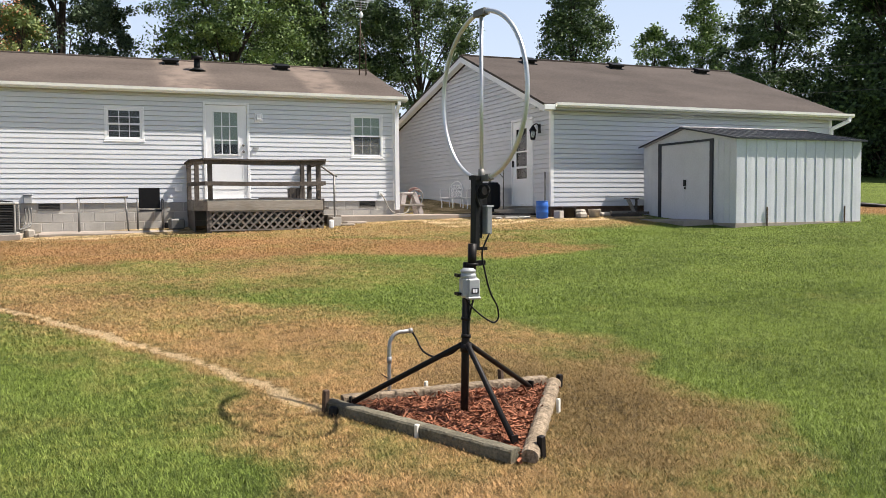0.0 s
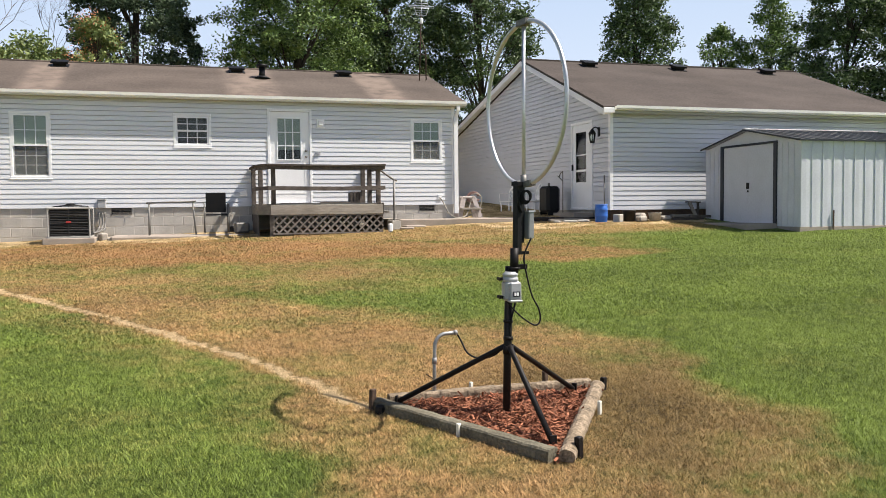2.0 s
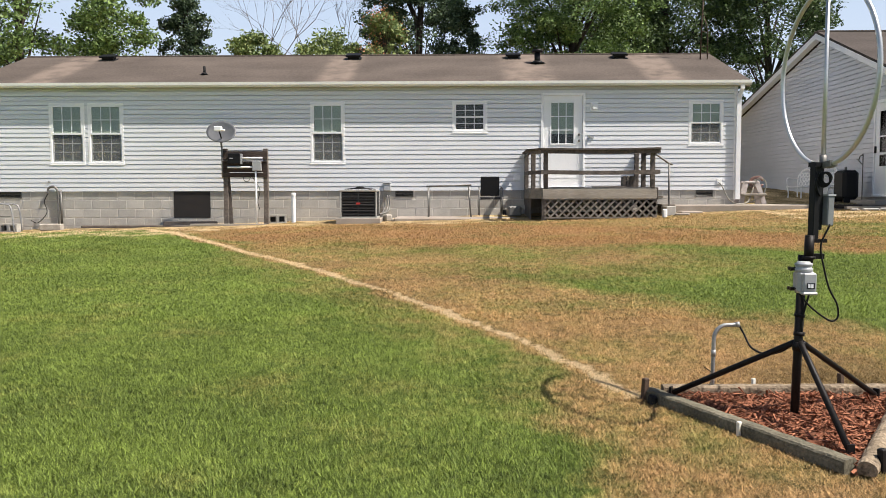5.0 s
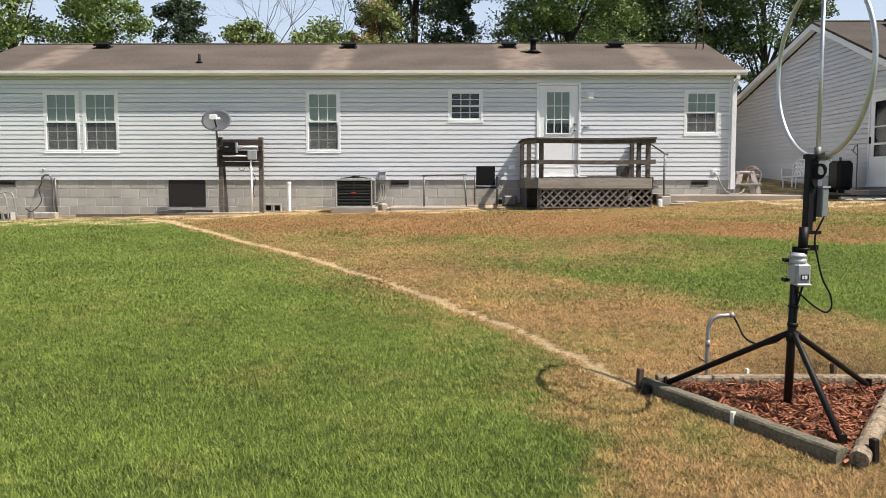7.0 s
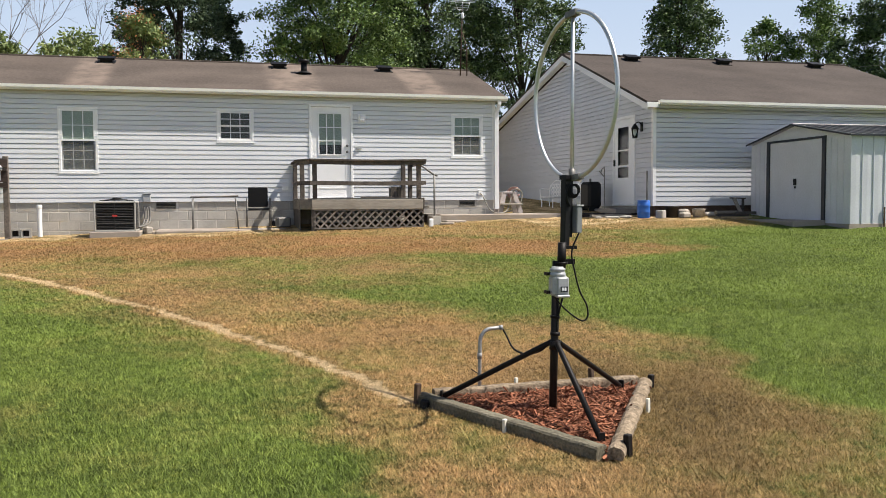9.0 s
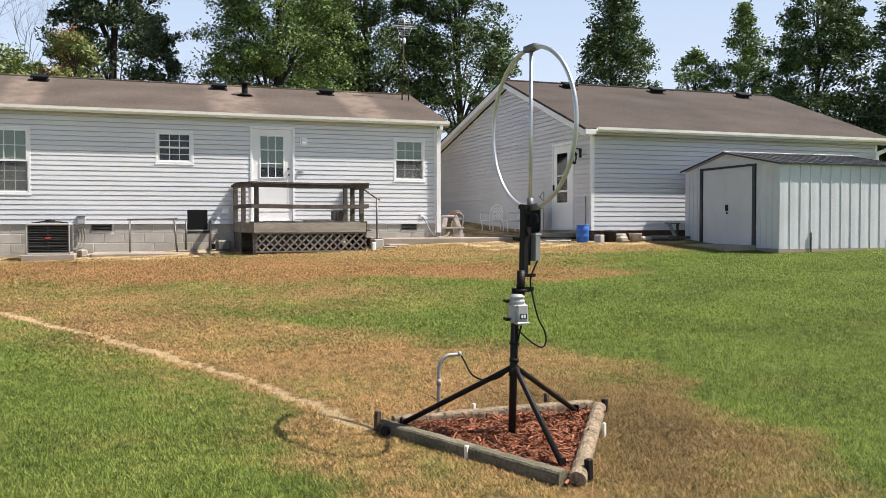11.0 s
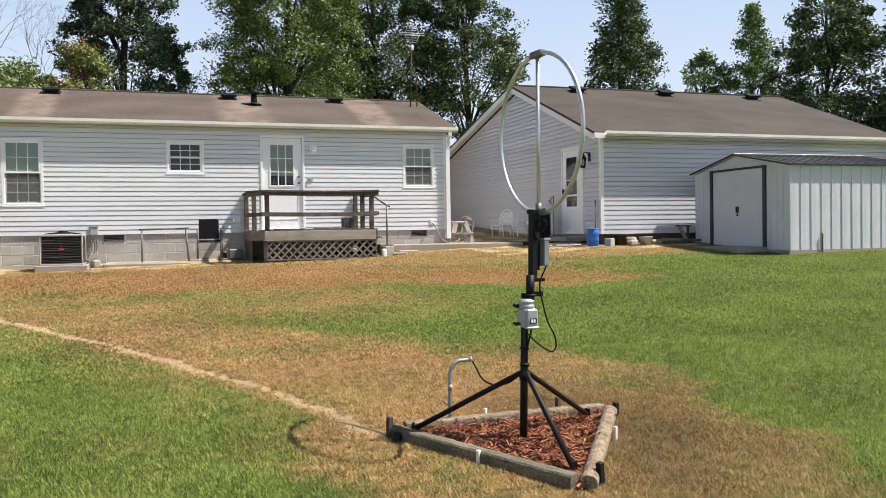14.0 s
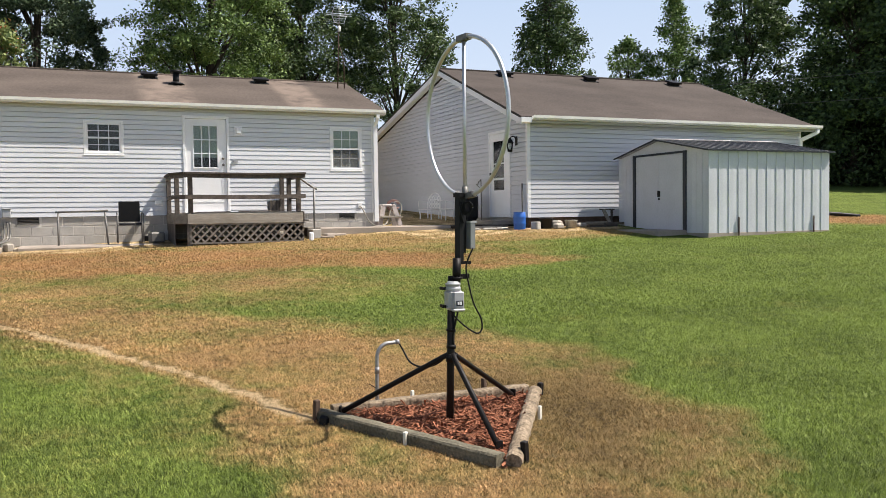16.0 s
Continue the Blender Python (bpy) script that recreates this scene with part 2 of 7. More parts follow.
M_GREYWOOD = material("grey_board", (0.285, 0.255, 0.215), rough=0.92, var=0.3, scale=4, bump=0.5, bump_scale=40, obj_rand=0.2, stain=0.4, spec=0.2, stretch=(0.2, 2.0, 4.0))
M_LATTICE = material("lattice_wood", (0.20, 0.175, 0.15), rough=0.9, var=0.3, scale=6, bump_scale=50, obj_rand=0.2, spec=0.2)
M_TIMBER = material("landscape_timber", (0.135, 0.122, 0.088), rough=0.9, var=0.48, scale=7, bump=0.7, bump_scale=60, stain=0.75, obj_rand=0.1, spec=0.2)
M_STAKE = material("rusty_stake", (0.075, 0.045, 0.028), rough=0.8, var=0.4, scale=20, bump=0.3, bump_scale=120, stain=0.5)
M_PEG = material("white_peg", (0.70, 0.68, 0.60), rough=0.5, var=0.1, scale=20, bump_scale=60)
M_BLACK = material("black_paint", (0.010, 0.008, 0.0075), rough=0.5, var=0.35, scale=9, bump=0.12, bump_scale=140, spec=0.2)
M_BLACKPL = material("black_plastic", (0.008, 0.008, 0.0085), rough=0.5, var=0.2, scale=20, bump_scale=80, spec=0.2)
M_ALU = material("aluminium_tube", (0.56, 0.57, 0.575), rough=0.36, metal=0.65, var=0.08, scale=12, bump_scale=90)
M_GALV = material("galvanised_pipe", (0.34, 0.34, 0.34), rough=0.5, metal=0.7, var=0.22, scale=14, bump_scale=80)
M_GREYPL = material("grey_housing", (0.36, 0.37, 0.38), rough=0.42, var=0.08, scale=10, bump_scale=60, stain=0.15)
M_GREYBOX = material("grey_box", (0.17, 0.18, 0.18), rough=0.45, var=0.12, scale=12, bump_scale=60)
M_MULCH = material("red_mulch", (0.250, 0.102, 0.056), rough=0.9, var=0.35, scale=30, bump=0.4, bump_scale=150, island=0.55, spec=0.2)
M_MULCHBED = material("mulch_bed", (0.095, 0.034, 0.018), rough=0.95, var=0.5, scale=40, bump=0.8, bump_scale=120, spec=0.2)
M_SHED = material("shed_sheet_metal", (0.60, 0.61, 0.645), rough=0.5, var=0.07, scale=2.0, bump_scale=25, stain=0.14, spec=0.4)
M_SHEDROOF = material("shed_roof_metal", (0.25, 0.25, 0.25), rough=0.55, metal=0.3, var=0.2, scale=3, bump_scale=30, stain=0.4)
M_SHEDTRIM = material("black_trim", (0.016, 0.019, 0.026), rough=0.5, var=0.2, scale=6, bump_scale=60)
M_ACDARK = material("ac_louvre", (0.030, 0.029, 0.027), rough=0.55, var=0.2, scale=8, bump_scale=60)
M_ACTAN = material("ac_cap", (0.36, 0.355, 0.33), rough=0.55, var=0.12, scale=6, bump_scale=50)
M_RED = material("red_badge", (0.42, 0.035, 0.030), rough=0.4, var=0.1, scale=30, bump_scale=60)
M_GREYMETAL = material("grey_metal", (0.155, 0.150, 0.140), rough=0.55, metal=0.4, var=0.25, scale=10, bump_scale=60)
M_DISH = material("dish_grey", (0.105, 0.108, 0.115), rough=0.5, var=0.1, scale=8, bump_scale=50)
M_BLUE = material("blue_plastic", (0.030, 0.140, 0.520), rough=0.4, var=0.12, scale=6, bump_scale=50)
M_BLIND = material("window_blind", (0.60, 0.60, 0.55), rough=0.9, var=0.06, scale=3, bump_scale=30)
M_SCREEN = material("dim_room", (0.16, 0.16, 0.155), rough=0.8, var=0.1, scale=5, bump_scale=200)
M_ROOM = material("room_dark", (0.10, 0.095, 0.09), rough=0.9, var=0.1, scale=2, bump_scale=30)
M_GLASS = glass_material("window_glass", (0.80, 0.86, 0.82), 1.5)
M_BARK = material("bark", (0.060, 0.048, 0.038), rough=0.95, var=0.4, scale=3, bump=0.8, bump_scale=18, spec=0.2)
M_DEADWOOD = material("dead_branches", (0.17, 0.152, 0.14), rough=0.95, var=0.25, scale=4, bump_scale=20, spec=0.2)
M_PINKPL = material("faded_plastic", (0.36, 0.315, 0.295), rough=0.6, var=0.2, scale=6, bump_scale=40, stain=0.4)
M_HOSERED = material("red_hose", (0.24, 0.135, 0.115), rough=0.6, var=0.2, scale=10, bump_scale=40)
M_HOSE = material("hose", (0.26, 0.24, 0.20), rough=0.6, var=0.15, scale=10, bump_scale=40)
# brown soil taken near black, the garage's shade is part of this colour
M_SHADESOIL = material("shaded_soil", (0.034, 0.026, 0.020), rough=0.95, var=0.45, scale=3, bump=0.8, bump_scale=40, stain=0.4, spec=0.2)
M_STONE = material("pale_stone", (0.31, 0.28, 0.24), rough=0.9, var=0.25, scale=8, bump=0.5, bump_scale=40, island=0.25)
def net_material():
    """Woven insect screen, half see-through."""
    m = bpy.data.materials.new("insect_screen")
    m.use_nodes = True
    nt = m.node_tree
    b = nt.nodes["Principled BSDF"]
    b.inputs["Base Color"].default_value = (0.15, 0.155, 0.15, 1)
    b.inputs["Roughness"].default_value = 0.8
    thin = nt.nodes.new("ShaderNodeBsdfTransparent")
    ms = nt.nodes.new("ShaderNodeMixShader")
    ms.inputs["Fac"].default_value = 0.62
    nt.links.new(b.outputs[0], ms.inputs[1])
    nt.links.new(thin.outputs[0], ms.inputs[2])
    nt.links.new(ms.outputs[0], nt.nodes["Material Output"].inputs["Surface"])
    return m


M_NET = net_material()
M_TIMBER_TAN = material("tan_timber", (0.23, 0.18, 0.125), rough=0.9, var=0.6, scale=14, bump=1.0, bump_scale=50, stain=0.6, spec=0.2)
M_LEAF_A = leaf_material("leaf_bright", (0.020, 0.046, 0.011), (0.195, 0.290, 0.080))
M_LEAF_B = leaf_material("leaf_mid", (0.013, 0.030, 0.011), (0.120, 0.178, 0.064))
M_LEAF_C = leaf_material("needle_dark", (0.013, 0.027, 0.014), (0.100, 0.146, 0.076), rough=0.7)
M_LEAF_D = leaf_material("leaf_feathery", (0.070, 0.115, 0.030), (0.220, 0.265, 0.090))
M_FLOWER = leaf_material("orange_blossom", (0.300, 0.110, 0.040), (0.500, 0.210, 0.090))
M_TURF = lawn_material("turf", False)
M_BLADE = lawn_material("grass_blades", True)


# ---- building helpers ----
def mesh_object(name, bm, mat):
    data = bpy.data.meshes.new(name)
    bm.normal_update()
    bm.to_mesh(data)
    bm.free()
    data.materials.append(mat)
    return new(name, data)


def part(name, bm, mat, parent, label=""):
    """One mesh under a thing or under a part. Coordinates are the world's unless the parent has been moved later."""
    ob = mesh_object(name, bm, mat)
    ob.parent = parent
    return tagged(ob, label)


def thing(name, label, category, group="", kind="", at=(0, 0, 0)):
    ob = new(name)
    ob.empty_display_size = 0.1
    ob.location = at
    return tagged(ob, label, category, group, kind)


def box(bm, x0, x1, y0, y1, z0, z1, m=None):
    vs = [bm.verts.new(v) for v in ((x0, y0, z0), (x1, y0, z0), (x1, y1, z0), (x0, y1, z0), (x0, y0, z1), (x1, y0, z1), (x1, y1, z1), (x0, y1, z1))]
    if m is not None:
        for v in vs:
            v.co = m @ v.co
    for f in ((0, 3, 2, 1), (4, 5, 6, 7), (0, 1, 5, 4), (1, 2, 6, 5), (2, 3, 7, 6), (3, 0, 4, 7)):
        bm.faces.new([vs[i] for i in f])
    return vs


def boxes(*items, bevel=0.0):
    bm = bmesh.new()
    for it in items:
        box(bm, *it)
    if bevel:
        bmesh.ops.bevel(bm, geom=bm.edges[:], offset=bevel, segments=1, affect="EDGES", profile=0.7)
    return bm


def bar(bm, a, b, w, h, up=(0, 0, 1)):
    """A rectangular bar from a to b, w wide and h deep along up."""
    a, b = Vector(a), Vector(b)
    d = (b - a).normalized()
    side = d.cross(Vector(up))
    if side.length < 1e-4:
        side = d.cross(Vector((1, 0, 0)))
    side.normalize()
    u = side.cross(d)
    vs = []
    for p in (a, b):
        for s, t in ((-1, -1), (1, -1), (1, 1), (-1, 1)):
            vs.append(bm.verts.new(p + side * (s * w / 2) + u * (t * h / 2)))
    for f in ((0, 1, 2, 3), (7, 6, 5, 4), (0, 4, 5, 1), (1, 5, 6, 2), (2, 6, 7, 3), (3, 7, 4, 0)):
        bm.faces.new([vs[i] for i in f])


def tube(bm, pts, r, seg=8, r_end=None, caps=True):
    """A round tube along points, tapering to r_end."""
    pts = [Vector(p) for p in pts]
    n, rings = len(pts), []
    ref = None
    for i, p in enumerate(pts):
        d = (pts[min(i + 1, n - 1)] - pts[max(i - 1, 0)]).normalized()
        if ref is None:
            ref = d.orthogonal().normalized()
        ref = (ref - d * ref.dot(d)).normalized()
        side = d.cross(ref)
        rad = r if r_end is None else r + (r_end - r) * i / max(n - 1, 1)
        rings.append([bm.verts.new(p + (ref * math.cos(2 * math.pi * k / seg) + side * math.sin(2 * math.pi * k / seg)) * rad) for k in range(seg)])
    for a, b in zip(rings, rings[1:]):
        for k in range(seg):
            f = bm.faces.new((a[k], a[(k + 1) % seg], b[(k + 1) % seg], b[k]))
            f.smooth = True
    if caps:
        bm.faces.new(rings[0][::-1])
        bm.faces.new(rings[-1])


def tubes(paths, r, seg=8):
    bm = bmesh.new()
    for p in paths:
        tube(bm, p, r, seg)
    return bm


def arc(centre, radius, a0, a1, n, ax, ay):
    c, ax, ay = Vector(centre), Vector(ax), Vector(ay)
    return [c + ax * (radius * math.cos(radians(a0 + (a1 - a0) * i / n))) + ay * (radius * math.sin(radians(a0 + (a1 - a0) * i / n))) for i in range(n + 1)]


def curve_pts(ctrl, n=8):
    """Catmull-Rom points through ctrl."""
    c = [Vector(p) for p in ctrl]
    c = [c[0] * 2 - c[1]] + c + [c[-1] * 2 - c[-2]]
    out = []
    for i in range(1, len(c) - 2):
        for k in range(n):
            t = k / n
            out.append(0.5 * (2 * c[i] + (c[i + 1] - c[i - 1]) * t + (2 * c[i - 1] - 5 * c[i] + 4 * c[i + 1] - c[i + 2]) * t * t + (3 * c[i] - c[i - 1] - 3 * c[i + 1] + c[i + 2]) * t ** 3))
    out.append(c[-2])
    return out


def lathe(bm, profile, at, seg=16):
    """Revolve (radius, z) pairs round the vertical through at."""
    rings = []
    for r, z in profile:
        rings.append([bm.verts.new((at[0] + r * math.cos(2 * math.pi * k / seg), at[1] + r * math.sin(2 * math.pi * k / seg), at[2] + z)) for k in range(seg)])
    for a, b in zip(rings, rings[1:]):
        for k in range(seg):
            bm.faces.new((a[k], a[(k + 1) % seg], b[(k + 1) % seg], b[k])).smooth = True
    bm.faces.new(rings[0][::-1])
    bm.faces.new(rings[-1])


def array_mesh(name, verts, loops_per_face, mat):
    """A mesh straight from arrays: verts (n, 3), faces of consecutive vertices."""
    data = bpy.data.meshes.new(name)
    n = len(verts)
    nf = n // loops_per_face
    data.vertices.add(n)
    data.loops.add(n)
    data.polygons.add(nf)
    data.vertices.foreach_set("co", np.ascontiguousarray(verts, dtype=np.float32).ravel())
    data.loops.foreach_set("vertex_index", np.arange(n, dtype=np.int32))
    data.polygons.foreach_set("loop_start", np.arange(0, n, loops_per_face, dtype=np.int32))
    data.update(calc_edges=True)
    data.validate()
    data.materials.append(mat)
    return data


def rects_without(u0, u1, v0, v1, holes):
    """Rectangles that cover u0..u1, v0..v1 but for the holes."""
    vs = sorted({v0, v1, *[v for h in holes for v in h[2:4] if v0 < v < v1]})
    out = []
    for a, b in zip(vs, vs[1:]):
        mid, u = (a + b) / 2, u0
        for h in sorted(h for h in holes if h[2] < mid < h[3]):
            if h[0] > u:
                out.append((u, min(h[0], u1), a, b))
            u = max(u, h[1])
        if u < u1:
            out.append((u, u1, a, b))
    return out


# ---- ground ----
def ground_z(x, y):
    """Lawn rising gently towards the house and to the east."""
    x, y = np.asarray(x, float), np.asarray(y, float)
    rise = 0.055 * (np.minimum(y, 42.0) + 14.65)
    rise = np.where(rise < -0.2, -0.2 - 0.12 * (1 - np.exp((rise + 0.2) / 0.12)), rise)
    return rise + 0.03 * np.clip(x, -25, 30) * np.clip((y + 15) / 15, 0, 1)


def gz(x, y):
    return float(ground_z(x, y))


def smooth(a, b, v):
    t = np.clip((v - a) / (b - a), 0, 1)
    return t * t * (3 - 2 * t)


def wobble(x, y, s, seed=0.0):
    """Cheap uneven field in -1..1, about s metres across."""
    a = np.sin(x / s * 2.1 + 1.3 + seed) + np.sin(y / s * 2.7 + 0.4 + seed * 2) + np.sin((x + y) / s * 1.7 + 2.2 + seed) + np.sin((x * 0.8 - y * 1.3) / s * 2.3 + seed * 3)
    return a / 4


TRENCH = ((-0.85, -14.28), (-1.37, -12.9), (-2.17, -11.35), (-3.69, -8.66), (-5.33, -6.2), (-7.7, -2.3), (-8.9, -0.9))


def trench_x(y):
    ys, xs = [p[1] for p in TRENCH], [p[0] for p in TRENCH]
    return np.interp(y, ys, xs)


def turf_map(x, y):
    """Shares of dry, rusty and bare ground at a place of the yard."""
    x, y = np.asarray(x, float), np.asarray(y, float)
    w1, w2 = wobble(x, y, 0.9), wobble(x, y, 0.33, 2.0)
    wx = w1 * 0.35 + w2 * 0.16
    tx = trench_x(y)
    off = x - tx
    east = np.where(y > -14.28, off > 0, x > -1.4)
    # parched round the antenna, west of a green edge
    edge = np.interp(y, (-17.5, -16.5, -15.95, -15.3, -14.5, -13.8, -12.6), (0.1, 0.95, 1.32, 1.55, 1.6, 1.7, 1.75))
    north = -9.35 - 1.02 * (x + 1.53)
    dry = smooth(0.34, -0.34, x - edge + wx) * smooth(0.9, -0.9, y - north + wx * 2)
    west = np.where(y > -12.6, off, x + 1.40)
    dry = dry * smooth(-0.22, 0.22, west + wx * 0.8)
    dry = dry * (0.78 + 0.25 * w1)
    dry = dry * (1 - 0.5 * smooth(-15.5, -16.9, y + wx))
    dry = dry * smooth(-18.4, -17.2, y + wx)
    # strip of half-dry turf beyond
    strip = smooth(0.0, 0.5, off) * smooth(2.2, -1.0, x - 1.0 - (-8.0 - y) * 0.15)
    dry = np.maximum(dry, 0.66 * strip * smooth(-10.5, -8.5, y) * (0.8 + 0.5 * w1))
    # rusty band before the house
    mid = np.interp(x, (-8, -3, 0, 4, 6), (-2.6, -3.7, -4.4, -6.6, -7.0))
    half = np.interp(x, (-8, -3, 0, 4, 6.2), (1.0, 2.3, 1.9, 1.15, 0.3))
    band = smooth(1.25, 0.65, np.abs(y - mid + wx) / half) * smooth(6.2, 5.0, x + wx) * smooth(-0.05, 0.5, off)
    rust = band * (0.80 + 0.3 * w1)
    dry = np.maximum(dry, 0.46 * smooth(-7.5, -5.0, y + wx) * smooth(7.5, 4.5, x + wx) * smooth(0.0, 0.6, off))
    # straw near the walls
    near = smooth(-3.2, -1.6, y + wx * 1.5 - np.interp(x, (-0.5, 1.2), (0.0, -1.7))) * smooth(9.9, 9.2, x) * smooth(-0.2, 0.6, np.where(y > -1.2, 1.0, off))
    dry = np.maximum(dry, 0.75 * near)
    dry = np.maximum(dry, 0.85 * smooth(0.30, 0.08, np.abs(off) + w2 * 0.12) * (y > -14.3) * (y < -1.0))
    soil = smooth(0.125, 0.005, np.abs(off + w2 * 0.05 + 0.035 * wobble(x, y, 0.11, 5.0)) / np.interp(y, (-14, -8, -2), (0.85, 1.1, 1.7))) * (y > -14.33) * (y < -1.2)
    soil = np.clip(soil * (1.25 + 0.3 * w2), 0, 1)
    wall_dirt = smooth(-1.75, -0.95, y + w1 * 0.25 + 1.3 * smooth(-5.5, -8.5, x) + 0.5 * smooth(-10.0, -8.5, x) * smooth(-5.5, -7.5, x) + 0.6 * smooth(-4.6, -3.4, x) * smooth(0.2, -0.6, x)) * smooth(9.5, 8.5, x) * smooth(12, 8, y)
    wall_dirt = np.where((x > 4.6) & (x < 10), np.maximum(wall_dirt, smooth(-3.4, -2.5, y + w1 * 0.3) * smooth(12, 9, y)), wall_dirt)
    soil = np.maximum(soil, wall_dirt * (0.50 + 0.4 * w2))
    mound = smooth(1.6, 0.6, np.hypot((x - 16.6) / 1.6, y + 3.6))
    rust = np.maximum(rust, 0.9 * mound)
    thatch = dry * smooth(-0.1, 0.6, x + wx) * smooth(-12.9, -14.2, y + wx) * (0.95 + 0.25 * w1 + 0.15 * w2)
    sage = 0.34 * smooth(-1.5, -0.1, off + wx) * smooth(-5.0, -8.0, y) * smooth(-15.4, -14.4, y) * (off < 0)
    dry = np.maximum(dry, np.maximum(sage, np.where(x > edge, 0.02, 0.06) + 0.08 * w1 + 0.06 * w2))
    return np.clip(np.stack((dry, rust, soil, thatch), -1), 0, 1)


def build_ground():
    xs = np.concatenate((-np.geomspace(900, 18, 14), np.arange(-15, 18.01, 0.09), np.geomspace(19, 900, 14)))
    ys = np.concatenate((-np.geomspace(900, 24, 10), np.arange(-20, 1.01, 0.07), np.geomspace(1.8, 900, 26)))
    gx, gy = np.meshgrid(xs, ys, indexing="ij")
    z = ground_z(gx, gy) + 0.012 * wobble(gx, gy, 0.5) * (np.abs(gx) < 18)
    off = np.abs(gx - trench_x(gy))
    z = z - 0.006 * smooth(0.2, 0.05, off) * (gy > -14.2) * (gy < -1.5)
    nx, ny = gx.shape
    idx = np.arange(nx * ny).reshape(nx, ny)
    faces = np.stack((idx[:-1, :-1], idx[1:, :-1], idx[1:, 1:], idx[:-1, 1:]), -1).reshape(-1, 4)
    data = bpy.data.meshes.new("ground")
    data.from_pydata(np.stack((gx, gy, z), -1).reshape(-1, 3).tolist(), [], faces.tolist())
    data.polygons.foreach_set("use_smooth", np.ones(len(faces), dtype=bool))
    att = data.color_attributes.new("turf", "FLOAT_COLOR", "POINT")
    att.data.foreach_set("color", turf_map(gx, gy).reshape(-1, 4).astype(np.float32).ravel())
    data.materials.append(M_TURF)
    tagged(new("ground", data), "mown lawn with green, straw-dry and rusty patches and a filled trench line", "lawn", kind="structure")


build_ground()


def build_haze_ring():
    """Added glowing ring that brightens the low sky as summer haze: pale at the ground, bluer higher up."""
    m = bpy.data.materials.new("haze_glow")
    m.use_nodes = True
    nt = m.node_tree
    nt.nodes.remove(nt.nodes["Principled BSDF"])
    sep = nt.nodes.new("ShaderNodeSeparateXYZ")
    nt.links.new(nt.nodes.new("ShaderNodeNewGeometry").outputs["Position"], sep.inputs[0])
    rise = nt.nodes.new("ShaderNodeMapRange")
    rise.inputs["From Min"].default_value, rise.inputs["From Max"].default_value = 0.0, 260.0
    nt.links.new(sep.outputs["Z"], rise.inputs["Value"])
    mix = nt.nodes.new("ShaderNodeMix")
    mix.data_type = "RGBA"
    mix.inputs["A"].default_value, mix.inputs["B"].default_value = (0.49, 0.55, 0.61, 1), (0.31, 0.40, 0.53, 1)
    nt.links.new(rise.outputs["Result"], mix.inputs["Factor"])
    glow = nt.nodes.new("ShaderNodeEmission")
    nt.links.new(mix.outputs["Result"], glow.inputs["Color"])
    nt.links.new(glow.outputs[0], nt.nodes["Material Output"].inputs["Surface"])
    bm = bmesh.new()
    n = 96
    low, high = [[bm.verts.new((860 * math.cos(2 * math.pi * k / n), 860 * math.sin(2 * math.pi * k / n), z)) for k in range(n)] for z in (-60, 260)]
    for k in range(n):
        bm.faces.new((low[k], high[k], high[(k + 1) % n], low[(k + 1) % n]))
    tagged(mesh_object("backdrop", bm, m), "glowing backdrop ring painted as pale hazy sky low over the horizon", "sky", kind="structure")


build_haze_ring()


# ---- siding, windows and doors ----
LAP = 0.1135


def siding(parent, u0, u1, z0, z1, holes, place, mat, top=None, lap=LAP):
    """Overlapping vinyl courses, one mesh each. place(u, depth, z) gives the world point; top(z) the limits of u under a gable."""
    z = z0
    while z < z1 - 1e-3:
        ze = min(z + lap, z1)
        bm = bmesh.new()
        a0, a1 = (u0, u1) if top is None else top(z, u0, u1)
        b0, b1 = (u0, u1) if top is None else top(ze, u0, u1)
        if top is None or (a0 == u0 and b0 == u0 and a1 == u1 and b1 == u1):
            rects = [(a, b, a, b, c, d) for a, b, c, d in rects_without(u0, u1, z, ze, holes)]
        else:
            rects = [(a0, a1, b0, b1, z, ze)] if b1 > b0 else []
        for a, b, at, bt, c, d in rects:
            dc, dd = 0.0085 * (1 - (c - z) / lap) + 0.013, 0.0085 * (1 - (d - z) / lap) + 0.013
            v = [bm.verts.new(place(*p)) for p in ((a, dc, c), (b, dc, c), (bt, dd, d), (at, dd, d), (a, -0.020, c), (b, -0.020, c))]
            if d > ze - 1e-4 and ze - c > 0.03:
                # recessed shadow groove under the next lap
                f = (ze - 0.0145 - c) / (ze - c)
                gz0 = ze - 0.0145
                ga, gb = a + (at - a) * f, b + (bt - b) * f
                dg = dc + (dd - dc) * f
                w = [bm.verts.new(place(*p)) for p in ((ga, dg, gz0), (gb, dg, gz0), (gb, -0.020, gz0), (ga, -0.020, gz0), (bt, -0.020, d), (at, -0.020, d))]
                bm.faces.new((v[0], v[1], w[1], w[0]))
                bm.faces.new((w[0], w[1], w[2], w[3]))
                bm.faces.new((w[3], w[2], w[4], w[5]))
            else:
                bm.faces.new(v[:4])
            bm.faces.new((v[4], v[5], v[1], v[0]))
        if bm.faces:
            part("siding_course", bm, mat, parent)
        else:
            bm.free()
        z = ze


def on_front(y):
    return lambda u, d, z: (u, y - d, z)


